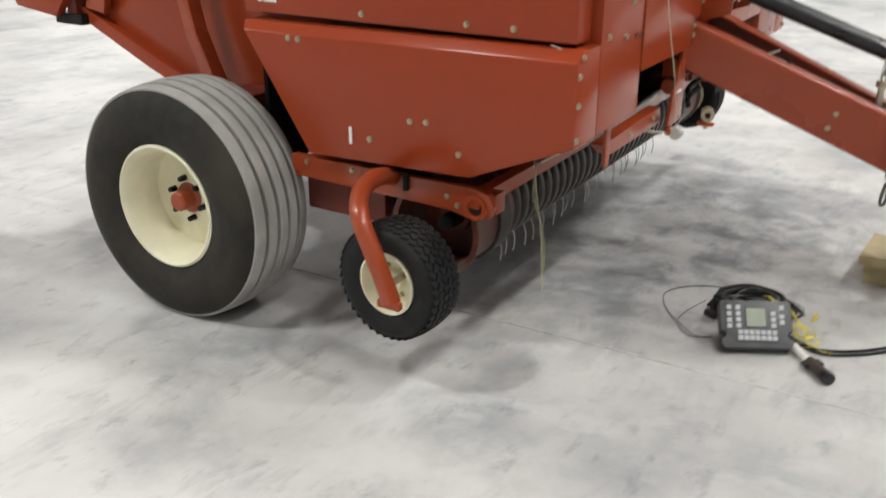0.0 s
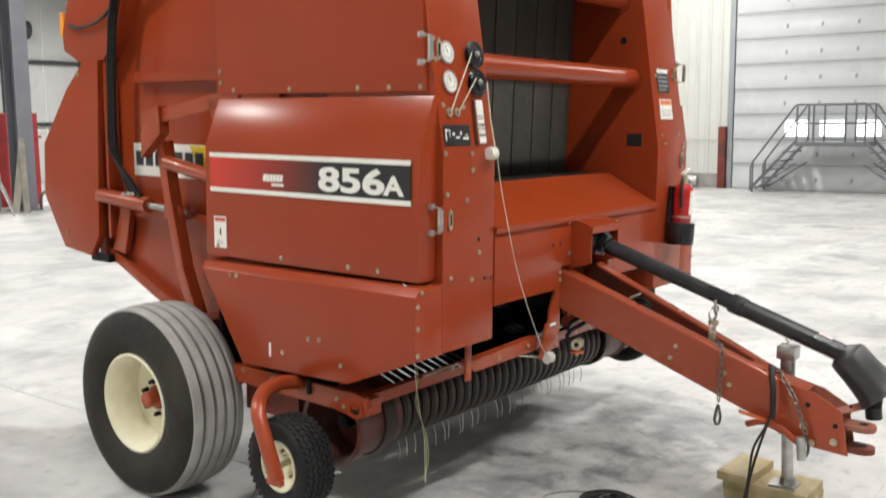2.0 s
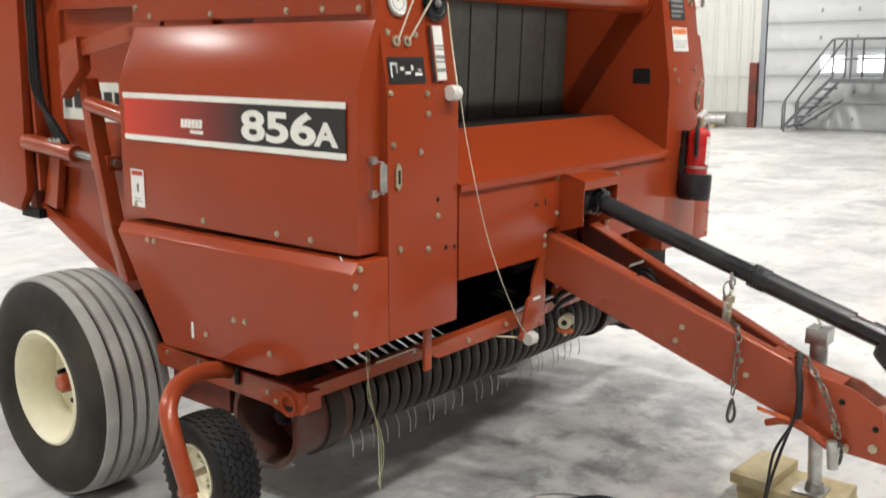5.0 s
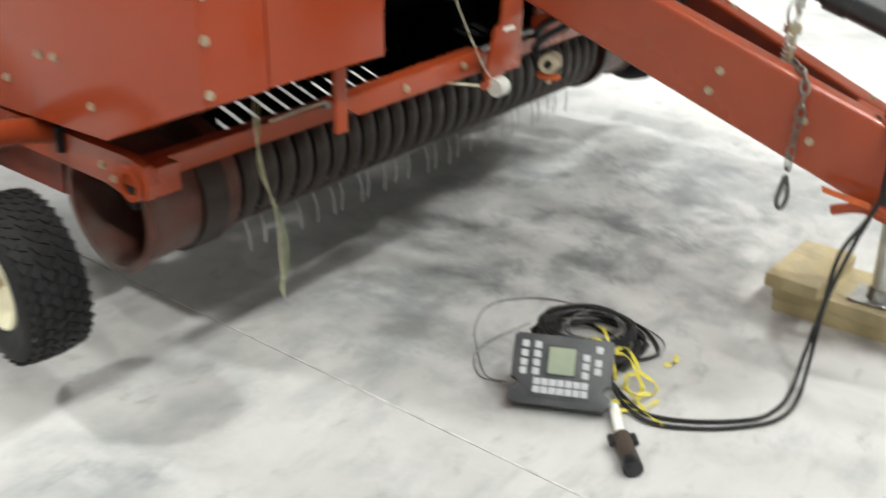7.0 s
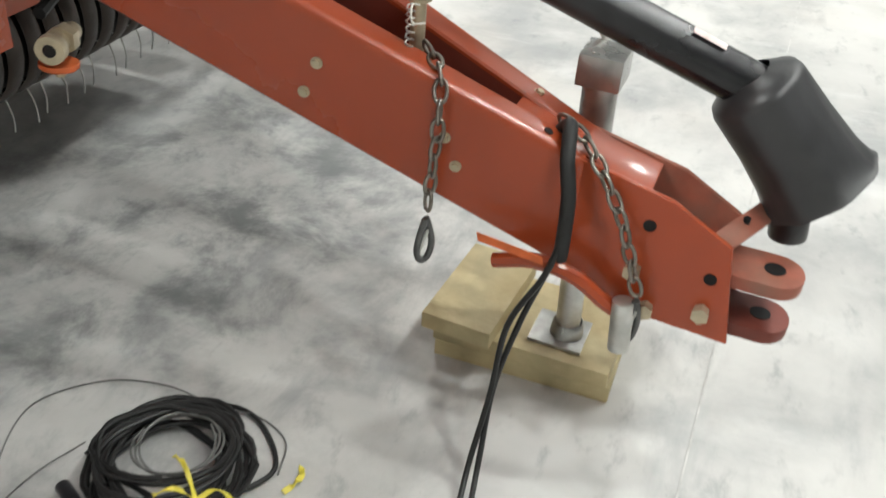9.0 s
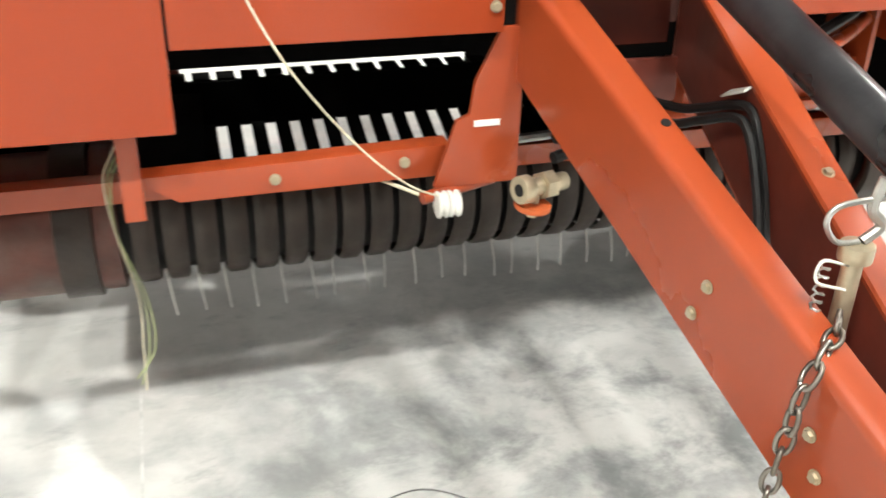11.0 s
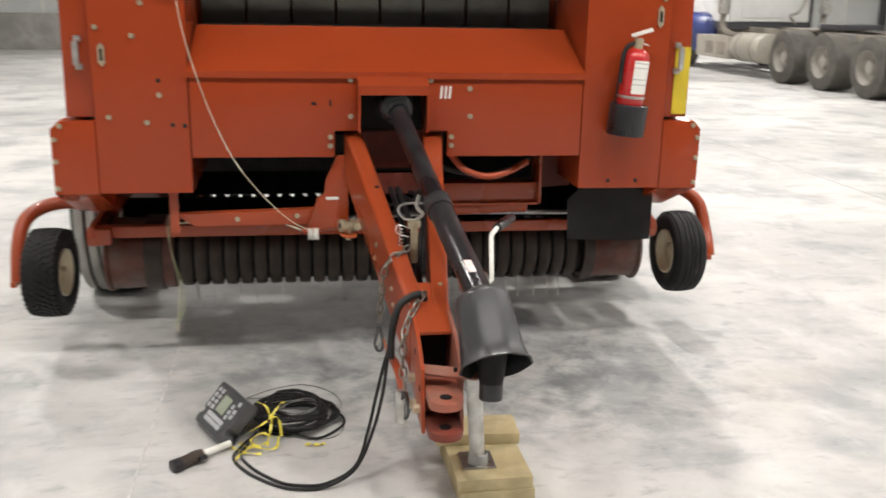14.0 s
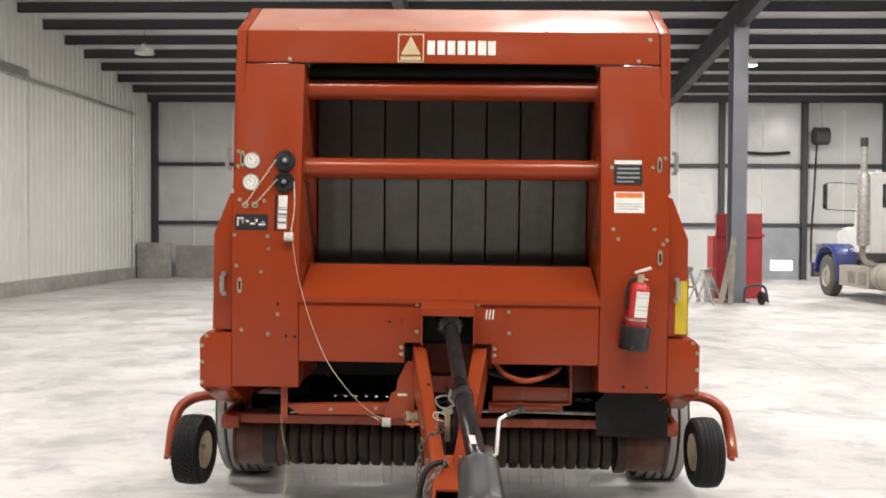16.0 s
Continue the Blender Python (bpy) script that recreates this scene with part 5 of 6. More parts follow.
# brass coloured coupler at the gusset's foot
coup = part("coupler", rod((-0.2, -0.082, 0.695), (-0.11, -0.05, 0.69), 0.017, n=16, bevel=0.003), zinc, baler, "plated hydraulic coupler with an orange cap")
part("collar", lathe([(0.012, 0), (0.025, 0), (0.026, 0.006), (0.026, 0.02), (0.022, 0.026), (0.012, 0.026)], (-0.212, -0.086, 0.696), (0.94, 0.33, -0.05), 20, closed=True), zinc, coup)
part("hex_nut", rod((-0.165, -0.07, 0.693), (-0.14, -0.061, 0.6915), 0.027, n=6, bevel=0.002), zinc, coup)
part("bore", lathe([(0, 0), (0.0115, 0), (0.0115, 0.004), (0, 0.004)], (-0.2125, -0.0862, 0.696), (0.94, 0.33, -0.05), 14), dark_inside, coup)
part("cap", lathe([(0, 0), (0.03, 0), (0.034, 0.004), (0.034, 0.012), (0, 0.014)], (-0.178, -0.07, 0.648), (0.1, 0, 1), 20), orange_web, coup)
part("stud", rod((-0.178, -0.07, 0.634), (-0.172, -0.068, 0.69), 0.009, n=10), zinc, coup)

# tongue: two box beams meeting at the hitch
def beam(y0, y1, x0, x1, w0, w1, zt0, zb0, zt1, zb1, edge=0.012):
    bm = bmesh.new()
    a = [bm.verts.new(p) for p in ((x0, y0, zb0), (x0 + w0, y0, zb0), (x0 + w0, y0, zt0), (x0, y0, zt0))]
    b = [bm.verts.new(p) for p in ((x1, y1, zb1), (x1 + w1, y1, zb1), (x1 + w1, y1, zt1), (x1, y1, zt1))]
    bm.faces.new(a)
    bm.faces.new(b)
    for i in range(4):
        bm.faces.new((a[i], a[(i + 1) % 4], b[(i + 1) % 4], b[i]))
    bmesh.ops.recalc_face_normals(bm, faces=bm.faces)
    return bevelled(bm, edge, 3)


left = part("tongue_beam", beam(0.05, -0.98, -0.188, -0.032, 0.072, 0.058, 1.055, 0.862, 0.645, 0.428, 0.016), frame_paint, baler)
bolts(left, (-1, -0.15, 0), *[(-0.189 + 0.1515 * (0.05 - yy), yy, z) for yy, z in ((-0.53, 0.738), (-0.508, 0.683), (-0.748, 0.645), (-0.77, 0.595))])
for yy in (-0.33, -0.905):
    zt = 1.055 + 0.398 * (yy - 0.05)
    part("hole", rod((-0.085 - 0.12 * (yy + 0.33), yy, zt - 0.004), (-0.085 - 0.12 * (yy + 0.33), yy - 0.0025, zt + 0.001), 0.008, n=12), dark_inside, left)


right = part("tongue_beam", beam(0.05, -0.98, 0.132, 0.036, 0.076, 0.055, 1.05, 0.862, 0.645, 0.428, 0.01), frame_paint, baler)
right.data.materials.append(dull_red)  # the inner face is darker: its shade is put into the colour
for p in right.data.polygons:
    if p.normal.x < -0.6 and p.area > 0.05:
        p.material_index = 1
bolts(right, (0, -0.37, 0.93), (0.122, -0.45, 0.852), (0.078, -0.86, 0.69))
part("nose_cap", prism([(-0.84, 0.694), (-0.93, 0.662), (-1.02, 0.634), (-1.09, 0.617), (-1.09, 0.606), (-1.02, 0.622), (-0.93, 0.65), (-0.84, 0.682)], "x", -0.017, 0.082, bevel=0.003), frame_paint, baler)
for x0, x1 in ((-0.03, -0.018), (0.083, 0.095)):
    pl = part("hitch_plate", prism([(-0.95, 0.652), (-1.13, 0.612), (-1.235, 0.555), (-1.27, 0.37), (-1.1, 0.38), (-0.93, 0.43)], "x", x0, x1, bevel=0.004), frame_paint if x0 < 0 else hitch_paint, baler)
    out_x = x0 - 0.001 if x0 < 0 else x1 + 0.001
    for yy, z in ((-1.1, 0.56), (-1.215, 0.49)):
        part("hole", rod((out_x - 0.001, yy, z), (out_x + 0.001, yy, z), 0.011, n=14), dark_inside, pl)
    if x0 < 0:
        for yy, z in ((-1.125, 0.40), (-1.215, 0.425), (-1.09, 0.47)):
            part("hitch_bolt", rod((-0.05, yy, z), (-0.029, yy, z), 0.016, 0.014, n=6), zinc, pl)
part("hitch_floor", box((-0.018, -1.2, 0.405), (0.083, -0.98, 0.42), bevel=0.003), hitch_paint, baler)
part("nose_inside", box((-0.017, -0.995, 0.42), (0.082, -0.982, 0.62)), dark_inside, baler)
lever = part("safety_bar", slab((-0.018, -1.19, 0.556), (0.155, -0.07, 0.005), (-0.012, -0.034, -0.014), 0.009, bevel=0.003), hitch_paint, baler, "flat red bar across the hitch")
part("hole", rod((0.07, -1.245, 0.5492), (0.07, -1.2452, 0.5622), 0.006, n=10), dark_inside, lever)
for z in (0.475, 0.382):
    ring = [(0.033 + 0.05 * math.cos(a), -1.315 - 0.045 * math.sin(a)) for a in (radians(15 * i) for i in range(13))]
    bm = prism([(0.083, -1.12)] + ring + [(-0.017, -1.12)], "z", z, z + 0.026, bevel=0.004)
    clevis = part("hitch_clevis", bm, hitch_paint if z > 0.45 else dull_red, baler)
    part("pin_hole", lathe([(0, 0), (0.018, 0), (0.018, 0.001), (0, 0.001)], (0.033, -1.31, z + 0.0265), (0, 0, 1), 20), dark_inside, clevis)

# hydraulic hoses lying between the two beams
for k in range(2):
    x = 0.02 + 0.03 * k
    bm = tube([(x - 0.02, 0.02, 0.82), (x, -0.25, 0.74), (x - 0.004, -0.5, 0.655), (0.5 * x + 0.014, -0.75, 0.575), (0.4 * x + 0.022, -0.93, 0.5)], 0.012, n=8)
    part("hydraulic_hose", bm, cable_rubber, baler)

part("hydraulic_hose", tube([(0.06, 0.1, 0.8), (0.095, -0.05, 0.815), (0.095, -0.14, 0.845), (0.1, -0.23, 0.882), (0.097, -0.285, 0.885), (0.095, -0.33, 0.83), (0.092, -0.365, 0.77), (0.088, -0.4, 0.7), (0.07, -0.5, 0.62)], 0.0085, n=8), cable_rubber, baler)
part("hydraulic_hose", tube([(0.05, 0.08, 0.78), (0.08, -0.06, 0.79), (0.082, -0.16, 0.83), (0.086, -0.25, 0.868), (0.083, -0.3, 0.86), (0.08, -0.35, 0.79), (0.074, -0.4, 0.7), (0.055, -0.5, 0.61)], 0.0085, n=8), cable_rubber, baler)
part("hose_tag", slab((0.09, -0.2, 0.885), (0.0, -0.06, 0.028), (0.02, 0.004, 0.008), 0.003), white_plastic, baler, "white tag on a hose")
for z in (0.9, 0.86):
    part("gear_pipe", tube([(-0.1, 0.03, z - 0.16), (0.0, 0.06, z - 0.15), (0.1, 0.05, z - 0.13)], 0.012, n=8), dark_inside, baler)
part("cross_tie", box((-0.115, 0.02, 0.8), (0.135, 0.035, 0.885), bevel=0.004), dull_red, baler)

# drive line: bearing cup, two telescoping guard tubes, bell guard and yoke
a, b, c = Vector((0.005, -0.02, 1.18)), Vector((0.088, -0.755, 0.917)), Vector((0.15, -1.2, 0.752))
drive = part("drive_shaft_guard", rod(a, b, 0.036, 0.035, n=28), black_plastic, baler, "black plastic drive shaft guard")
bm = rod(b - (b - a).normalized() * 0.03, c, 0.0405, n=28)
rod(b - (b - a).normalized() * 0.05, b + (c - b).normalized() * 0.015, 0.0445, n=28, bm=bm)
part("outer_tube", bm, black_plastic, drive)
part("front_cup", lathe([(0.038, 0.08), (0.042, 0.07), (0.066, 0.05), (0.074, 0.02), (0.074, -0.06), (0.05, -0.06)], a, (b - a).normalized(), 28), black_plastic, drive)
for k in range(3):
    part("rib_ring", lathe([(0.04, 0), (0.062 - 0.004 * k, 0.004), (0.04, 0.01)], a + (b - a).normalized() * (0.06 + 0.016 * k), (b - a).normalized(), 28), black_plastic, drive)
way = (c - b).normalized()
bell_way = Vector((0.09, -0.68, -0.73)).normalized()
bm = lathe([(0.04, -0.03), (0.055, -0.02), (0.076, -0.008), (0.081, 0.005), (0.085, 0.09), (0.092, 0.165), (0.1, 0.2), (0.106, 0.207), (0.101, 0.209), (0.089, 0.165), (0.079, 0.02), (0.05, 0.0)], c, bell_way, 40)
turn = frame_of(bell_way).inverted()
for v in bm.verts:
    # the soft guard has sagged into shallow lengthwise creases
    q = turn @ (v.co - c)
    if q.z > 0.01:
        a_ = math.atan2(q.y, q.x)
        v.co += (v.co - c - bell_way * (v.co - c).dot(bell_way)) * (0.022 * math.cos(9 * a_) + 0.03 * math.cos(2 * a_ + 1)) * min(1, q.z / 0.06)
bell = part("bell_guard", bm, grey_plastic, drive, "grey flexible bell guard")
knuckle, drop = c + bell_way * 0.15, Vector((-0.02, -0.12, -0.98)).normalized()
part("shaft", rod(c, knuckle, 0.03, n=20), dark_inside, drive)
part("yoke", rod(knuckle, knuckle + drop * 0.13, 0.048, 0.03, n=20, bevel=0.004), dark_inside, drive)
part("yoke_collar", rod(knuckle + drop * 0.09, knuckle + drop * 0.15, 0.034, n=24, bevel=0.006), black_plastic, drive)
part("guard_label", slab(b + way * 0.34 + Vector((-0.02, -0.012, 0.0385)), way * 0.06, (0.024, 0, 0), 0.001), pink_label, drive, "worn white and pink label")
for k in range(3):
    part("clamp", lathe([(0.043, 0), (0.047, 0.003), (0.043, 0.006)], b + way * (-0.04 + k * 0.012), way, 28), grey_plastic, drive)

# ---- things on and by the baler ----
# jack under the tongue
JX, JY = 0.2, -0.955
jack = thing("tongue_jack", "weathered steel screw jack holding up the tongue", "jack", m=TILT)
part("outer_tube", rod((JX - 0.02, JY, 0.36), (JX - 0.03, JY + 0.01, 0.70), 0.032, n=22, bevel=0.003), bare_steel, jack)
part("inner_tube", rod((JX, JY - 0.012, 0.098), (JX - 0.02, JY, 0.40), 0.026, n=20), galvanised, jack)
part("foot", box((JX - 0.055, JY - 0.055, 0.099), (JX + 0.055, JY + 0.06, 0.107), bevel=0.003), bare_steel, jack)
part("foot_socket", lathe([(0.028, 0), (0.036, 0), (0.033, 0.03), (0.029, 0.034)], (JX, JY - 0.011, 0.1065), (0, 0, 1), 20), bare_steel, jack)
part("gear_head", box((JX - 0.07, JY - 0.03, 0.695), (JX + 0.015, JY + 0.05, 0.755), bevel=0.006), bare_steel, jack)
part("bracket", box((0.09, JY - 0.02, 0.46), (JX - 0.045, JY + 0.02, 0.52), bevel=0.004), bare_steel, jack)
part("crank", tube([(JX - 0.01, JY + 0.01, 0.722), (0.222, JY + 0.01, 0.722), (0.23, JY + 0.012, 0.728), (0.24, JY + 0.09, 0.85), (0.245, JY + 0.1, 0.857), (0.275, JY + 0.16, 0.862)], 0.008, n=10, straight=True), white_plastic, jack, "pale bent crank handle")
part("grip", tube([(0.272, JY + 0.155, 0.861), (0.3, JY + 0.2, 0.865), (0.35, JY + 0.29, 0.862)], 0.016, n=12), black_plastic, jack, "black grip")

# timber under the jack
def plank(lo, hi, turn, label):
    c = (Vector(lo) + Vector(hi)) / 2
    bm = box(Vector(lo) - c, Vector(hi) - c, bevel=0.005, seg=2)
    ob = part("timber_block", bm, timber)
    ob.matrix_basis = Matrix.Translation(c) @ Matrix.Rotation(radians(turn), 4, "Z")
    return tagged(ob, label, "timber block", "timber under the jack")


plank((0.117, -1.085, 0.0), (0.366, -0.70, 0.042), 1.5, "pale rough-sawn timber block on the concrete floor")
plank((0.113, -1.08, 0.0425), (0.362, -0.697, 0.084), 0.5, "pale rough-sawn timber block on another block")
plank((0.085, -0.84, 0.0845), (0.375, -0.685, 0.125), -3, "short pale timber block laid across the lower blocks")

# control monitor with its keys, propped on its back
BL, BR, TL = Vector((-0.778, -0.382, 0.03)), Vector((-0.669, -0.606, 0.03)), Vector((-0.671, -0.333, 0.152))
ux = (BR - BL).normalized()
uy = (TL - BL - (TL - BL).dot(ux) * ux).normalized()
uz = ux.cross(uy)
MON = Matrix.Translation(BL) @ Matrix((ux, uy, uz)).transposed().to_4x4()
monitor = thing("control_monitor", "dark grey baler control monitor with pale keys lying on the floor", "control box", m=MON)
W, Hh = 0.247, 0.176
half = [(0.012, 0.0), (0.0, 0.014), (0.0, 0.034), (0.014, 0.04), (0.018, 0.05), (0.012, 0.06), (0.0, 0.063), (0.0, Hh - 0.008), (0.008, Hh)]
outline = half + [(W - x, y) for x, y in reversed(half)]
part("case", prism(outline, "z", -0.046, 0, bevel=0.004), case_plastic, monitor)
part("bezel", prism([(0.016, 0.066), (0.016, Hh - 0.01), (W - 0.016, Hh - 0.01), (W - 0.016, 0.066), (W - 0.05, 0.018), (0.05, 0.018)], "z", 0.0, 0.003, bevel=0.0015), case_plastic, monitor)
part("base_shell", prism([(x * 0.94 + 0.03 * W, y * 0.96 + 0.002) for x, y in outline], "z", -0.062, -0.044, bevel=0.004), black_plastic, monitor)
part("display_frame", box((0.085, 0.074, 0.003), (0.159, 0.149, 0.0044), bevel=0.001), black_plastic, monitor)
part("display", box((0.089, 0.078, 0.0044), (0.155, 0.145, 0.0055)), lcd, monitor, "grey-green display")
key_mesh = mesh_from(box((-0.0085, -0.0085, 0), (0.0085, 0.0085, 0.004), bevel=0.002), key_plastic, "key")
keys = [(0.03, y) for y in (0.147, 0.123, 0.1, 0.079)] + [(0.061, y) for y in (0.147, 0.124, 0.102, 0.08)]
keys += [(0.181, y) for y in (0.126, 0.104, 0.082)] + [(0.211, y) for y in (0.149, 0.116, 0.095)]
keys += [(x, y) for x in (0.066, 0.0855, 0.105, 0.1245, 0.144, 0.1635, 0.183) for y in (0.056, 0.036)]
for x, y in keys:
    piece("key", key_mesh, monitor, Matrix.Translation((x, y, 0.003)))
part("stand_leg", slab((0.06, 0.13, -0.06), (0.11, 0, 0), (0, 0.01, -0.082), 0.008), black_plastic, monitor)

# cables
coil = thing("cable_coil", "untidy coil of black monitor cable on the floor with yellow tape", "cable")
random.seed(3)
CX, CY = -0.405, -0.385
for k in range(11):
    pts, drift = [], Vector((random.uniform(-0.022, 0.022), random.uniform(-0.022, 0.022), 0))
    size = random.uniform(0.088, 0.125)
    for i in range(25):
        a = 2 * math.pi * i / 12 + k
        rr = size + 0.014 * math.sin(2 * a + k) + random.uniform(-0.008, 0.008)
        lift = 0.008 + 0.0065 * k + 0.006 * math.sin(a + 0.7 * k)
        pts.append((CX + drift.x + rr * 1.1 * math.cos(a), CY + drift.y + rr * 1.15 * math.sin(a), lift))
    part("strand", tube(pts, 0.0052, n=7, steps=3), cable_rubber, coil)
for k in range(3):
    pts = [(CX + 0.02 + (0.066 + 0.006 * k) * math.cos(a), CY - 0.01 + (0.07 + 0.008 * k) * math.sin(a), 0.062 + 0.012 * math.cos(a + k)) for a in (radians(30 * i + 40 * k) for i in range(12))]
    part("grey_lead", tube(pts, 0.0024, n=6, steps=4), grey_lead, coil, "thin grey lead coiled inside")
part("loose_loop", tube([(CX - 0.03, CY - 0.13, 0.02), (-0.33, -0.56, 0.008), (-0.25, -0.5, 0.007), (-0.215, -0.42, 0.007), (-0.25, -0.33, 0.012), (-0.33, -0.24, 0.02), (-0.42, -0.25, 0.05)], 0.005, n=7), cable_rubber, coil)
for pts in ([(-0.7, -0.325, 0.02), (-0.69, -0.255, 0.006), (-0.6, -0.16, 0.004), (-0.5, -0.08, 0.004), (-0.37, -0.045, 0.004), (-0.26, -0.13, 0.004), (-0.22, -0.25, 0.005), (-0.24, -0.36, 0.02)],
            [(-0.71, -0.32, 0.02), (-0.7, -0.24, 0.005), (-0.62, -0.17, 0.004), (-0.52, -0.17, 0.008), (-0.43, -0.22, 0.03)],
            [(-0.27, -0.36, 0.03), (-0.22, -0.45, 0.008), (-0.25, -0.54, 0.004), (-0.33, -0.57, 0.004)]):
    part("thin_lead", tube(pts, 0.0019, n=6, steps=6), grey_lead, coil, "thin grey lead trailing on the floor")
part("plug", rod((-0.55, -0.29, 0.03), (-0.53, -0.25, 0.03), 0.014, n=12, bevel=0.003), black_plastic, coil)
part("monitor_lead", tube([(-0.57, -0.47, 0.08), (-0.54, -0.5, 0.06), (-0.52, -0.53, 0.02), (-0.48, -0.5, 0.02)], 0.005, n=8), cable_rubber, coil)


def ribbon(pts, width, thick=0.0009):
    """A limp strip of tape along a line, twisting as it goes."""
    line = smooth_line(pts, 6)
    bm, rings = bmesh.new(), []
    for i, p in enumerate(line):
        way = (line[min(i + 1, len(line) - 1)] - line[max(i - 1, 0)]).normalized()
        side = Matrix.Rotation(0.9 * math.sin(0.8 * i), 3, way) @ way.cross(Vector((0, 0, 1))).normalized()
        up = side.cross(way)
        rings.append([bm.verts.new(p + sx * width / 2 * side + sz * thick * up) for sx, sz in ((-1, -1), (1, -1), (1, 1), (-1, 1))])
    for a, b in zip(rings, rings[1:]):
        for i in range(4):
            bm.faces.new((a[i], a[(i + 1) % 4], b[(i + 1) % 4], b[i]))
    bm.faces.new(rings[0])
    bm.faces.new(rings[-1])
    return bm


KNOT = Vector((-0.49, -0.505, 0.075))
for tip, sag in (((-0.44, -0.43, 0.1), 0.02), ((-0.54, -0.46, 0.12), 0.01), ((-0.45, -0.57, 0.03), 0.03), ((-0.56, -0.56, 0.05), 0.0), ((-0.5, -0.61, 0.012), 0.03)):
    tip = Vector(tip)
    part("tape_tail", ribbon([KNOT, (KNOT + tip) / 2 + Vector((0.01, 0.005, sag)), tip], 0.009), yellow_tape, coil, "yellow tape tied in a knot")
for pts, w in (([(-0.46, -0.57, 0.03), (-0.47, -0.63, 0.014), (-0.52, -0.64, 0.02), (-0.56, -0.6, 0.03), (-0.52, -0.57, 0.045), (-0.48, -0.59, 0.035)], 0.013),
               ([(-0.6, -0.575, 0.012), (-0.57, -0.615, 0.016), (-0.53, -0.62, 0.022), (-0.5, -0.6, 0.02)], 0.015),
               ([(-0.54, -0.57, 0.022), (-0.56, -0.62, 0.016), (-0.59, -0.66, 0.013), (-0.61, -0.715, 0.012)], 0.011),
               ([(-0.63, -0.59, 0.01), (-0.6, -0.63, 0.012), (-0.57, -0.65, 0.01), (-0.52, -0.66, 0.008)], 0.013),
               ([(-0.365, -0.6, 0.006), (-0.34, -0.612, 0.011), (-0.315, -0.612, 0.008), (-0.295, -0.6, 0.005)], 0.016)):
    part("tape_strip", ribbon(pts, 0.75 * w), yellow_tape, coil, "crumpled yellow tape")
for k in range(2):
    o = 0.017 * k
    lead = [(-0.54, -0.53, 0.03), (-0.59 + o, -0.6, 0.014), (-0.615 + 1.5 * o, -0.685 + o, 0.009), (-0.56 + o, -0.79 + 1.4 * o, 0.0065), (-0.47 + o / 2, -0.885 + 1.4 * o, 0.0065), (-0.395, -0.925 + 1.6 * o, 0.0065), (-0.3, -0.93 + 1.3 * o, 0.012), (-0.2, -0.915 + o, 0.065), (-0.14 - o, -0.91, 0.2), (-0.11 - o, -0.935 + o, 0.34), (-0.1 - o / 2, -0.965, 0.45), (-0.092, -0.98, 0.52), (-0.08, -0.98, 0.6), (-0.06, -0.965, 0.645)]
    tagged(part("control_cable", tube(lead, 0.0056, n=8), cable_rubber), "black control cable looping from the floor up to the tongue", "cable", "control cables")
cable_plug = thing("cable_plug", "dark round cable plug with a pale boot lying on the floor", "cable plug")
part("boot", rod((-0.632, -0.596, 0.024), (-0.73, -0.672, 0.024), 0.013, 0.0115, n=14, bevel=0.002), white_plastic, cable_plug, "pale plastic boot")
part("body", rod((-0.722, -0.666, 0.024), (-0.808, -0.742, 0.022), 0.0205, 0.022, n=22, bevel=0.004), brown_plastic, cable_plug)
part("end_ring", rod((-0.79, -0.726, 0.0232), (-0.814, -0.747, 0.0232), 0.0232, n=22, bevel=0.003), black_plastic, cable_plug)
for ear in (1, -1):
    q = Vector((-0.735, -0.678, 0.025)) + ear * 0.026 * Vector((-0.66, 0.75, 0))
    part("lug", rod(q - Vector((0.012, 0.01, 0)), q + Vector((0.012, 0.01, 0)), 0.009, n=12, bevel=0.002), black_plastic, cable_plug)

# chains: oval links, alternately turned
def oval(l=0.0185, w=0.0105, r=0.0036):
    pts = [(l * math.copysign(1, math.cos(a)) * min(1, abs(math.cos(a)) * 1.15), 0, w * math.sin(a)) for a in (2 * math.pi * i / 16 for i in range(17))]
    return tube(pts, r, n=7, straight=True)


link_mesh = mesh_from(oval(), chain_steel, "link", 60)


def chain(label, line, hook=True):
    t = thing("safety_chain", label, "chain", "safety chains", TILT)
    line = smooth_line(line, 24)
    step, gone, k = 0.0305, 0.0, 0
    for p, q in zip(line, line[1:]):
        gone += (q - p).length
        if gone >= step:
            gone = 0.0
            way = (q - p).normalized()
            m = Matrix.Translation(q) @ way.to_track_quat("X", "Z").to_matrix().to_4x4() @ Matrix.Rotation(radians(90 * (k % 2) + 12), 4, "X")
            piece("link", link_mesh, t, m)
            k += 1
    if hook:
        e = line[-1]
        eye = [(0, -0.006), (0.007, -0.022), (0.0155, -0.05), (0.0165, -0.07), (0.01, -0.088), (0, -0.093), (-0.01, -0.088), (-0.0165, -0.07), (-0.013, -0.045), (-0.006, -0.022), (-0.002, -0.008)]
        hook = part("hook", tube([e + Vector((0.75 * u, -0.5 * u, w)) for u, w in eye], 0.006, n=10), dark_hook, t, "dark forged snap hook")
        part("latch", tube([e + Vector((0.004, -0.003, -0.03)), e + Vector((-0.002, 0.002, -0.055)), e + Vector((-0.009, 0.006, -0.073))], 0.004, n=8), galvanised, hook)
    return t


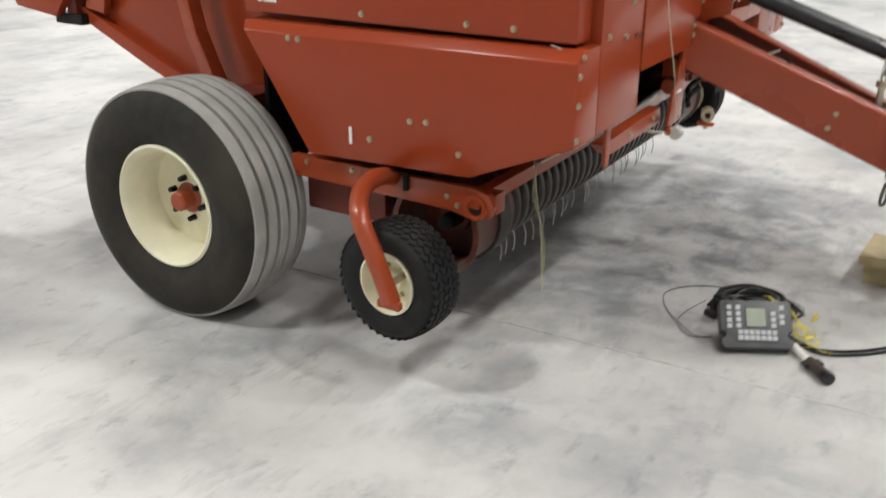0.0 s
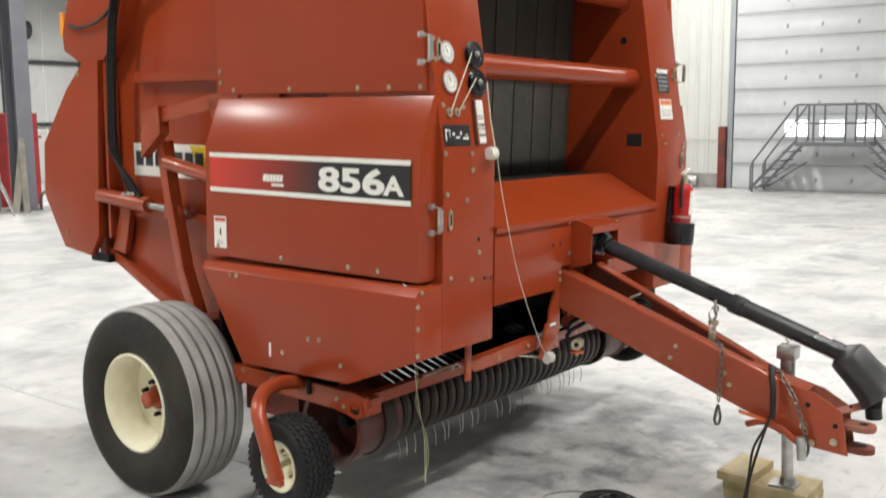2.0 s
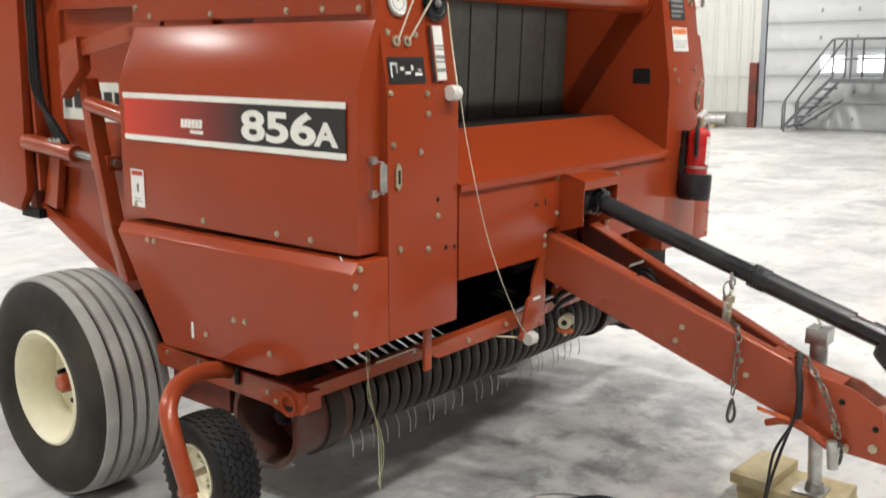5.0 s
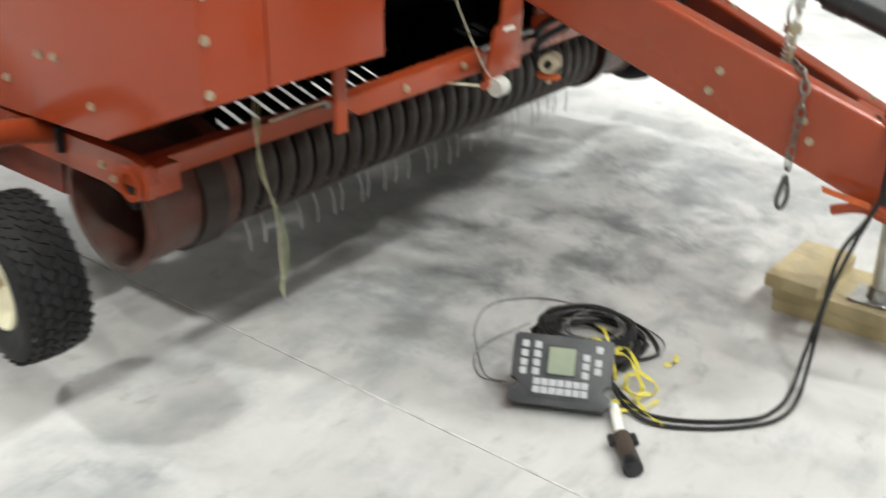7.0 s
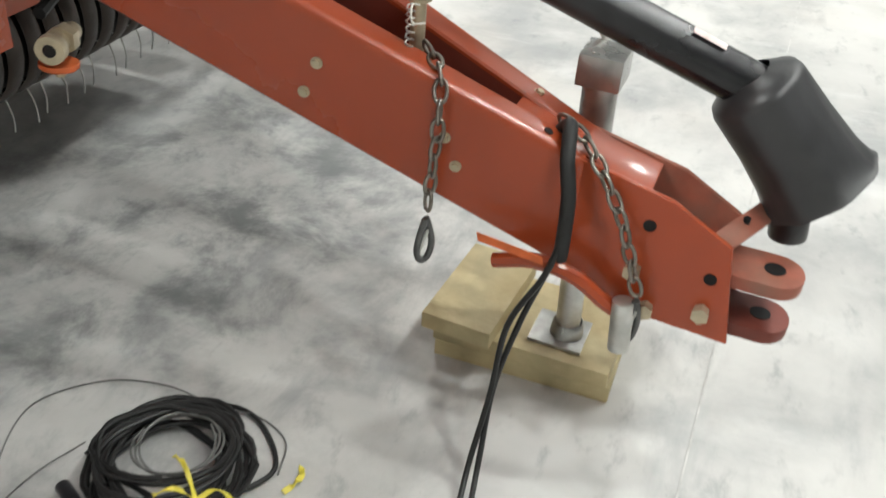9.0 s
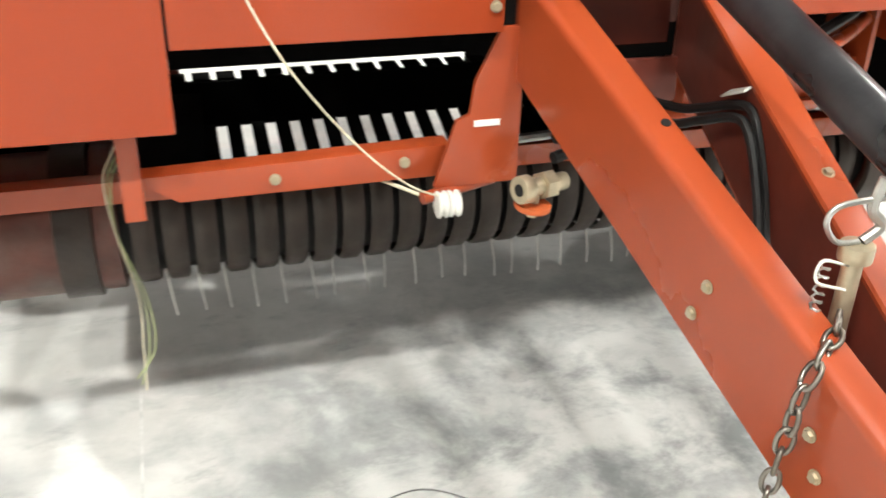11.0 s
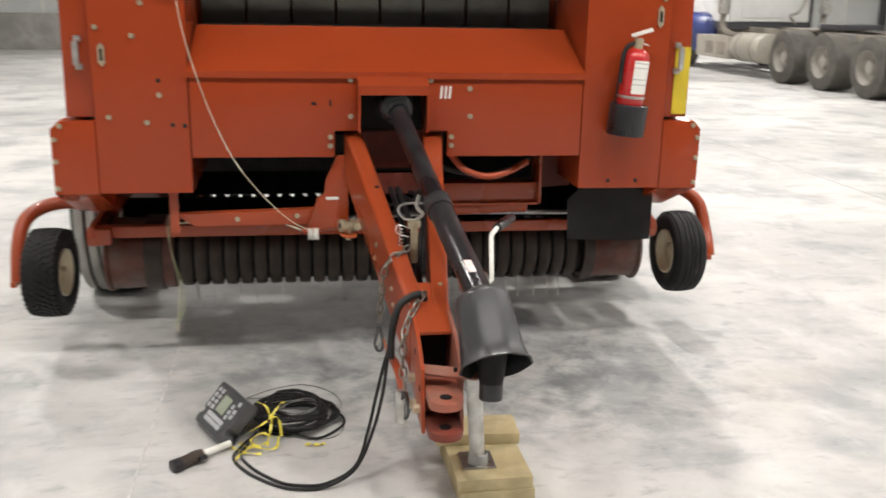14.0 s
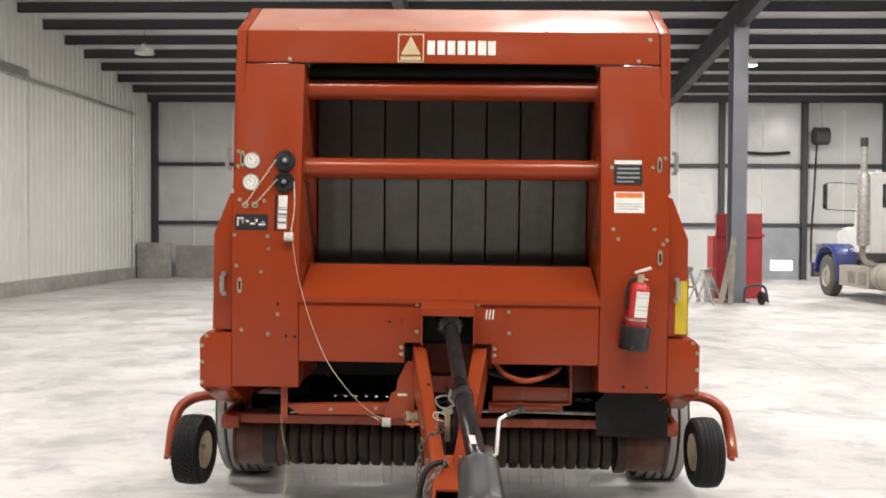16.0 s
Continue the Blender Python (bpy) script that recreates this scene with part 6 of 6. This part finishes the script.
chain("tarnished steel chain with a hook hanging over the tongue beam", [(0.006, -0.665, 0.77), (-0.025, -0.70, 0.762), (-0.06, -0.728, 0.75), (-0.088, -0.742, 0.722), (-0.1, -0.746, 0.66), (-0.106, -0.744, 0.59), (-0.11, -0.742, 0.515)])
chain("tarnished steel chain draped down the tongue to the hitch", [(0.03, -0.9, 0.68), (0.01, -0.94, 0.682), (-0.015, -0.98, 0.662), (-0.045, -1.02, 0.625), (-0.062, -1.055, 0.58), (-0.066, -1.085, 0.51), (-0.064, -1.11, 0.438)])
strap = tagged(part("tie_strap", tube([(0.022, -0.915, 0.655), (0.004, -0.935, 0.684), (-0.03, -0.945, 0.68), (-0.064, -0.955, 0.655), (-0.084, -0.97, 0.605), (-0.092, -0.975, 0.54), (-0.092, -0.975, 0.49)], 0.0125, n=12), cable_rubber), "black rubber strap round the tongue beam", "strap")
strap.matrix_basis = TILT
web = thing("orange_strap", "faded orange strap looped at the tongue's underside", "strap", m=TILT)
part("loop", tube([(-0.074, -0.86, 0.438), (-0.079, -0.93, 0.463), (-0.069, -1.0, 0.448), (-0.062, -1.06, 0.408), (-0.054, -1.1, 0.388)], 0.014, n=8), frame_paint, web)
part("tail", slab((-0.095, -0.95, 0.47), (-0.008, 0.115, 0.018), (0.0, 0.004, 0.016), 0.002), orange_web, web)
shackle = thing("locking_pin", "plated hitch pin with ring and clip in the tongue", "pin", m=TILT)
part("shank", rod((0.016, -0.655, 0.708), (0.016, -0.655, 0.848), 0.013, n=14, bevel=0.003), zinc, shackle)
part("collar", rod((0.016, -0.655, 0.833), (0.016, -0.655, 0.856), 0.022, n=16, bevel=0.003), zinc, shackle)
part("ring", tube([(0.016, -0.655, 0.858), (-0.019, -0.655, 0.863), (-0.039, -0.655, 0.893), (-0.019, -0.655, 0.913), (0.056, -0.655, 0.913), (0.066, -0.655, 0.888)], 0.004, n=8), galvanised, shackle)
part("hook", tube([(0.021, -0.655, 0.858), (0.044, -0.655, 0.878), (0.024, -0.655, 0.903), (0.031, -0.655, 0.943)], 0.007, n=8), galvanised, shackle)
part("spring", tube([(-0.03 + 0.007 * math.cos(i * 1.2), -0.66 + 0.007 * math.sin(i * 1.2), 0.84 - i * 0.0023) for i in range(44)], 0.0018, n=5, straight=True), galvanised, shackle)
part("lead", tube([(0.006, -0.66, 0.828), (-0.039, -0.665, 0.843), (-0.046, -0.67, 0.818), (-0.004, -0.675, 0.803)], 0.002, n=6), white_plastic, shackle)
lock = tagged(part("lock_pin", rod((-0.069, -1.09, 0.428), (-0.072, -1.1, 0.328), 0.019, n=18, bevel=0.004), galvanised), "round steel pin hanging beside the hitch", "pin")
lock.matrix_basis = TILT

# twine: one run down the front, a loose hank by the drum
run = thing("baler_twine", "pale twine led over pulleys and guides down the baler's front", "twine", m=TILT)
part("run", tube([(-0.812, -0.03, 1.605), (-0.79, -0.04, 1.46), (-0.75, -0.05, 1.3), (-0.69, -0.055, 1.12), (-0.61, -0.06, 0.95), (-0.5, -0.045, 0.8), (-0.4, -0.02, 0.7), (-0.318, 0.0, 0.652)], 0.0019, n=6), twine, run)
p1, p2 = on_post(-1.018, 1.768, 0.012), on_post(-0.9, 1.9, 0.03)
part("run", tube([p1, (p1 + p2) / 2, p2], 0.003, n=6), twine, run)
part("run", tube([on_post(-1.068, 1.768, 0.012), on_post(-1.0, 1.87, 0.02), on_post(-0.91, 2.0, 0.03)], 0.003, n=6), twine, run)
part("run", tube([on_post(-0.813, 1.89, 0.02), on_post(-0.808, 1.75, 0.015), (-0.822, -0.03, 1.612)], 0.003, n=6), twine, run)
hank = thing("loose_twine", "loose hank of faded twine hanging from the pickup", "twine", m=TILT)
for k in range(3):
    o = 0.008 * k
    part("strand", tube([(-0.9 + o, 0.33, 0.68 - o), (-0.93 + o, 0.3, 0.62), (-0.92, 0.29 + o, 0.5), (-0.895 + o, 0.28, 0.36), (-0.9 + 1.5 * o, 0.27, 0.24), (-0.905 - o, 0.26, 0.14 + 2 * o)], 0.0017, n=6), green_twine if k else twine, hank)
part("strand", tube([(-0.88, 0.3, 0.62), (-0.7, 0.24, 0.65), (-0.5, 0.18, 0.66), (-0.34, 0.02, 0.645)], 0.0035, n=6), twine, hank)

# fire extinguisher on the right post
EX = (0.943, -0.075)
ext = thing("fire_extinguisher", "small red fire extinguisher in a black holder on the baler's post", "fire extinguisher", m=TILT @ Matrix.Translation((*EX, 1.06)) @ Matrix.Rotation(radians(5), 4, "Y") @ Matrix.Translation((-EX[0], -EX[1], -1.06)))
part("cylinder", lathe([(0, 0.0), (0.046, 0.0), (0.052, 0.01), (0.052, 0.285), (0.047, 0.305), (0.032, 0.318), (0.02, 0.325), (0, 0.325)], (*EX, 1.075), n=32), ext_red, ext)


def half_wrap(bm):
    """Keeps the side of a wrapped label that faces away from the post's inner edge."""
    far = [f for f in bm.faces if f.calc_center_median().x - EX[0] < -0.018]
    bmesh.ops.delete(bm, geom=far, context="FACES")
    return bm


part("wrap_label", half_wrap(lathe([(0.0525, 0.15), (0.0532, 0.15), (0.0532, 0.28), (0.0525, 0.28)], (*EX, 1.075), n=32)), white_ink, ext, "white instruction label")
for h in (0.185, 0.205, 0.25, 0.268):
    part("print", half_wrap(lathe([(0.0533, h), (0.0536, h), (0.0536, h + 0.003), (0.0533, h + 0.003)], (*EX, 1.075), n=32)), grey_ink, ext)
part("strap_band", lathe([(0.053, 0.13), (0.0555, 0.13), (0.0555, 0.14), (0.053, 0.14)], (*EX, 1.075), n=32), galvanised, ext)
part("holder", lathe([(0, -0.02), (0.074, -0.02), (0.076, 0.0), (0.076, 0.1), (0.07, 0.105), (0.06, 0.1), (0.06, 0.0), (0, 0.0)], (*EX, 1.075), n=32), black_plastic, ext, "black rubber holder")
part("valve", rod((*EX, 1.396), (*EX, 1.44), 0.018, n=16, bevel=0.003), zinc, ext)
part("lever", slab((EX[0] - 0.03, EX[1] - 0.012, 1.44), (0.08, 0, 0.032), (0, 0.024, 0), 0.013, bevel=0.002), white_plastic, ext)
part("lever", slab((EX[0] - 0.01, EX[1] - 0.01, 1.424), (0.05, 0, -0.01), (0, 0.02, 0), 0.005, bevel=0.002), white_plastic, ext)
part("nozzle_hose", tube([(EX[0] - 0.018, EX[1], 1.42), (EX[0] - 0.05, EX[1] - 0.01, 1.4), (EX[0] - 0.061, EX[1] - 0.015, 1.35), (EX[0] - 0.06, EX[1] - 0.02, 1.26)], 0.009, n=8), cable_rubber, ext)
part("mount", box((EX[0] - 0.04, -0.028, 1.08), (EX[0] + 0.04, -0.002, 1.38), bevel=0.004), black_plastic, ext)

# ---- things about the shed ----
board = thing("red_board", "tall scuffed red steel plate leaning behind the column", "steel plate")
part("plate", box((5.83, 17.2, 0.02), (6.9, 17.28, 1.5), bevel=0.01), red_board, board)
part("upper_plate", box((5.83, 17.17, 1.5), (6.88, 17.25, 2.0), bevel=0.01), red_board, board)
part("rail", box((5.8, 17.13, 1.46), (6.93, 17.17, 1.52), bevel=0.006), red_board, board)
side = thing("red_cabinet", "dark red steel cabinet by the column", "cabinet")
part("body", box((6.0, 18.1, 0.0), (6.9, 18.7, 1.47), bevel=0.015), red_board, side)
part("door", box((6.05, 18.08, 0.1), (6.85, 18.1, 1.4), bevel=0.008), red_board, side)


def sawhorse(x, y, turn, long, mat, label):
    t = thing("sawhorse", label, "sawhorse", "sawhorses", Matrix.Translation((x, y, 0)) @ Matrix.Rotation(radians(turn), 4, "Z"))
    part("top_rail", box((-long / 2, -0.05, 0.68), (long / 2, 0.05, 0.77), bevel=0.006), mat, t)
    for sx in (-1, 1):
        for sy in (-1, 1):
            part("leg", slab((sx * long * 0.42 - 0.03, sy * 0.03, 0.7), (0.06, 0, 0), (sx * 0.1, sy * 0.26, -0.7), 0.03, bevel=0.003), mat, t)
    part("brace", box((-long * 0.45, -0.16, 0.3), (long * 0.45, -0.14, 0.34)), mat, t)
    return t


sawhorse(4.75, 16.75, 20, 1.0, truck_frame, "worn steel sawhorse on the concrete floor")
sawhorse(5.3, 15.95, 60, 0.6, galvanised, "small grey steel sawhorse by the column")
stand = thing("tool_clutter", "heap of hoses and old tools at the column's foot", "tool heap")
part("plank", slab((5.55, 15.95, 0), (0.35, 0.25, 1.35), (0.12, -0.06, 0), 0.03), truck_frame, stand)
part("plank", slab((5.75, 15.85, 0), (0.15, 0.35, 1.5), (0.1, -0.05, 0), 0.03), truck_frame, stand)
part("trolley", tube([(6.1, 15.85, 0.05), (6.14, 15.8, 0.38), (6.5, 15.8, 0.4), (6.62, 15.85, 0.05)], 0.03, n=8), dark_steel, stand)
part("wheel", lathe([(0.05, -0.03), (0.14, -0.03), (0.15, 0.0), (0.14, 0.03), (0.05, 0.03)], (6.45, 15.75, 0.15), (1, 0.2, 0), 18), tyre_rubber, stand)
part("canister", rod((5.5, 16.5, 0), (5.5, 16.5, 0.55), 0.12, n=16, bevel=0.02), galvanised, stand)
bm = tube([(8.95, NORTH - 0.16, 4.1), (9.7, NORTH - 0.18, 4.06), (10.4, NORTH - 0.16, 4.1)], 0.05, n=8)
for x in (9.05, 10.3):
    rod((x, NORTH - 0.2, 4.1), (x, NORTH, 4.1), 0.03, n=8, bm=bm)
tagged(part("air_hose", bm, cable_rubber), "black air hose hung along the back wall", "hose")
reel = thing("hose_reel", "dark hose reel hung by the wall post", "hose reel")
part("drum", rod((11.05, NORTH - 0.5, 4.6), (11.5, NORTH - 0.5, 4.6), 0.28, n=20, bevel=0.03), dark_steel, reel)
part("hose", tube([(11.15, NORTH - 0.5, 4.35), (11.1, NORTH - 0.45, 2.8), (11.05, NORTH - 0.4, 1.5), (11.05, NORTH - 0.4, 0.4)], 0.035, n=8), cable_rubber, reel)
part("bracket", rod((11.3, NORTH - 0.5, 4.8), (11.3, NORTH - 0.5, 5.7), 0.03, n=8), galvanised, reel)

# rolling platform by the overhead door
plat = thing("rolling_platform", "grey steel rolling work platform with stairs and handrails", "work platform")
PX, PY, PZ = 18.35, 4.75, 1.2
LONG = 1.55
part("deck", box((PX, PY - LONG, PZ - 0.1), (PX + 0.9, PY, PZ), bevel=0.006), platform_grey, plat)
for sx in (PX + 0.02, PX + 0.88):
    for yy in (PY - LONG + 0.03, PY - 1.1, PY - 0.4, PY - 0.03):
        part("upright", rod((sx, yy, PZ - 0.05), (sx, yy, PZ + 0.85), 0.024, n=8), platform_grey, plat)
    for z in (PZ + 0.85, PZ + 0.42):
        part("handrail", rod((sx, PY - LONG + 0.03, z), (sx, PY - 0.03, z), 0.024, n=8), platform_grey, plat)
    for end, e in ((PY, 1), (PY - LONG, -1)):
        part("stair_string", slab((sx, end, PZ - 0.05), (0, e * 1.0, -PZ + 0.1), (0, 0.0, 0.1), 0.02), platform_grey, plat)
        part("leg", rod((sx, end + e * 0.97, 0), (sx, end + e * 0.97, 0.75), 0.022, n=8), platform_grey, plat)
        part("brace", rod((sx, end + e * 0.9, 0.08), (sx, end - e * 0.03, 0.7), 0.016, n=8), platform_grey, plat)
        part("handrail", tube([(sx, end, PZ + 0.85), (sx, end + e * 0.95, 0.75), (sx, end + e * 1.02, 0.6), (sx, end + e * 1.02, 0.05)], 0.022, n=8, straight=True), platform_grey, plat)
for end, e in ((PY, 1), (PY - LONG, -1)):
    for i in range(5):
        a, b = sorted((end + e * (0.1 + i * 0.18), end + e * (0.28 + i * 0.18)))
        part("tread", box((PX + 0.02, a, PZ - 0.25 - i * 0.21), (PX + 0.88, b, PZ - 0.22 - i * 0.21)), platform_grey, plat)
pipe = tagged(part("steel_tube", rod((18.9, 7.3, 0.2), (18.9, 9.2, 0.2), 0.13, n=18, bevel=0.01), galvanised), "pale steel tube lying on blocks by the wall", "steel tube")
for yy in (7.6, 8.9):
    tagged(part("block", box((18.75, yy - 0.06, 0), (19.05, yy + 0.06, 0.075), bevel=0.005), timber), "small timber block under the tube", "timber block", "blocks under the tube")

# the lorry at the back
lorry = thing("lorry_tractor", "white conventional lorry tractor with a blue front wing and dusty chassis", "lorry", m=Matrix.Translation((8.9, 2.45, 0)))
part("chassis_rail", box((0.75, 6.9, 0.75), (0.85, 17.2, 1.0), bevel=0.01), truck_frame, lorry)
part("chassis_rail", box((1.55, 6.9, 0.75), (1.65, 17.2, 1.0), bevel=0.01), truck_frame, lorry)
cab = part("cab", prism([(14.35, 1.1), (14.35, 2.86), (14.43, 2.95), (15.0, 2.93), (15.2, 2.3), (15.3, 1.8), (15.3, 1.1)], "x", 0.3, 2.2, bevel=0.06, seg=3), truck_white, lorry)
part("side_window", box((0.288, 14.6, 2.1), (0.306, 15.0, 2.7), bevel=0.008), window_glass, cab)
part("window_seal", box((0.56, 14.338, 2.14), (2.1, 14.352, 2.68), bevel=0.006), black_plastic, cab)
part("rear_window", box((0.59, 14.328, 2.17), (2.07, 14.345, 2.65), bevel=0.007), window_glass, cab)
part("back_panel", box((0.57, 14.325, 1.2), (2.08, 14.352, 2.02), bevel=0.012), truck_white, cab)
part("cab_door", box((0.285, 14.55, 1.2), (0.305, 15.2, 2.05), bevel=0.008), truck_white, cab)
for k in range(4):
    part("roof_marker", box((0.5 + 0.46 * k, 14.5, 2.93), (0.6 + 0.46 * k, 14.6, 3.0), bevel=0.015), truck_white, cab)
part("cab_underside", box((0.35, 14.4, 0.95), (2.15, 15.25, 1.1)), dark_steel, cab)
part("bonnet", prism([(15.28, 1.0), (15.28, 1.78), (17.1, 1.68), (17.4, 1.56), (17.45, 0.9)], "x", 0.72, 1.8, bevel=0.06, seg=3), truck_white, lorry)
for s in (0.0, 2.4):
    xs = (0.02, 0.6) if s == 0 else (1.9, 2.48)
    ring = [(16.32 + 0.78 * math.cos(a), 0.5 + 0.8 * math.sin(a)) for a in (radians(4 + 15.5 * i) for i in range(12))]
    poly = ring + [(15.55, 0.4)] + [(15.63, 0.4)] + [(y2 + (16.32 - y2) * 0.1, 0.5 + (z2 - 0.5) * 0.9) for y2, z2 in reversed(ring)]
    part("wing", prism(poly, "x", *xs, bevel=0.03), truck_blue, lorry, "blue front wing")
    lamp_x = 0.12 if s == 0 else 2.1
    pod = part("headlamp_pod", box((lamp_x, 17.25, 1.0), (lamp_x + 0.3, 17.5, 1.28), bevel=0.05), dusty_rim, lorry)
    part("lens", box((lamp_x + 0.04, 17.49, 1.05), (lamp_x + 0.26, 17.51, 1.22), bevel=0.005), chrome, pod)
part("front_bumper", box((0.1, 17.5, 0.4), (2.3, 17.62, 0.78), bevel=0.04), chrome, lorry)
for x in (0.05, 2.45):
    e = 1 if x < 1 else -1
    stack = part("exhaust_silencer", rod((x, 14.15, 1.28), (x, 14.15, 2.9), 0.135, n=24, bevel=0.03), galvanised, lorry, "pale steel exhaust silencer")
    part("exhaust_tip", rod((x, 14.15, 2.88), (x, 14.15, 3.52), 0.07, n=16), galvanised, stack)
    part("rain_cap", rod((x, 14.15, 3.5), (x, 14.15, 3.7), 0.082, n=16, bevel=0.01), dark_steel, stack)
    part("elbow", tube([(x, 14.15, 1.3), (x + 0.01 * e, 14.2, 1.12), (x + 0.03 * e, 14.12, 0.95), (x + 0.12 * e, 13.85, 0.85), (x + 0.3 * e, 13.6, 0.84)], 0.065, n=12), truck_frame, stack)
    tank = part("fuel_tank", rod((x + 0.3 * e, 12.45, 0.6), (x + 0.3 * e, 13.75, 0.6), 0.31, n=28, bevel=0.05), tank_paint, lorry)
    for yy in (12.75, 13.4):
        part("tank_strap", rod((x + 0.3 * e, yy, 0.6), (x + 0.3 * e, yy + 0.05, 0.6), 0.316, n=28), truck_frame, tank)
    step = part("step_box", box((min(x, x + 0.5 * e), 13.8, 0.32), (max(x, x + 0.5 * e), 15.5, 0.8), bevel=0.02), tank_paint, lorry)
    for yy in (13.95, 14.55):
        part("step_recess", box((x - 0.006 * e, yy, 0.4), (x + 0.006 * e, yy + 0.42, 0.68)) if e > 0 else box((x - 0.006, yy, 0.4), (x + 0.006, yy + 0.42, 0.68)), truck_frame, step)
    mir = part("mirror", box((x - 0.05 - 0.1 * e, 16.15, 2.15), (x + 0.05 - 0.1 * e, 16.22, 2.75), bevel=0.02), black_plastic, lorry)
    part("mirror_arm", tube([(x - 0.1 * e, 16.18, 2.76), (x, 15.9, 2.78), (x + 0.26 * e, 14.95, 2.7)], 0.014, n=6), dark_steel, mir)
    part("mirror_arm", tube([(x - 0.1 * e, 16.18, 2.14), (x, 15.95, 2.12), (x + 0.26 * e, 15.15, 2.08)], 0.014, n=6), dark_steel, mir)
for y, duals in ((16.32, False), (11.4, True), (9.95, True), (8.5, True)):
    for x in (0.18, 2.22):
        sgn = -1 if x < 1 else 1
        wide = 0.14 if not duals else 0.28
        cx = x - sgn * (wide - 0.14)
        wheel = part("wheel", lathe([(0.29, -wide), (0.42, -wide), (0.5, -wide + 0.03), (0.51, 0), (0.5, wide - 0.03), (0.42, wide), (0.29, wide)], (cx, y, 0.51), (sgn, 0, 0), 36), dusty_tyre, lorry)
        prof = [(0.3, wide - 0.01), (0.285, wide), (0.26, wide - 0.06), (0.24, wide - (0.14 if duals else 0.03)), (0.13, wide - (0.14 if duals else 0.02)), (0.11, wide - 0.05), (0, wide - 0.04)]
        part("rim", lathe(prof, (cx, y, 0.51), (sgn, 0, 0), 28), dusty_rim, wheel)
part("air_hose", tube([(2.0, 14.3, 2.2), (1.95, 14.1, 1.7), (1.7, 13.9, 1.35), (1.4, 13.7, 1.25), (1.3, 13.3, 1.1)], 0.03, n=8), truck_frame, lorry)
part("deck_plate", box((0.6, 11.3, 1.0), (1.8, 12.3, 1.04), bevel=0.006), truck_frame, lorry)
part("fifth_wheel", prism([(0.8, 10.6), (1.6, 10.6), (1.7, 11.2), (1.4, 11.8), (1.0, 11.8), (0.7, 11.2)], "z", 1.05, 1.15, bevel=0.01), dark_steel, lorry)
for x in (0.05, 1.8):
    part("mud_flap", box((x, 7.8, 0.2), (x + 0.6, 7.83, 0.95)), black_plastic, lorry)
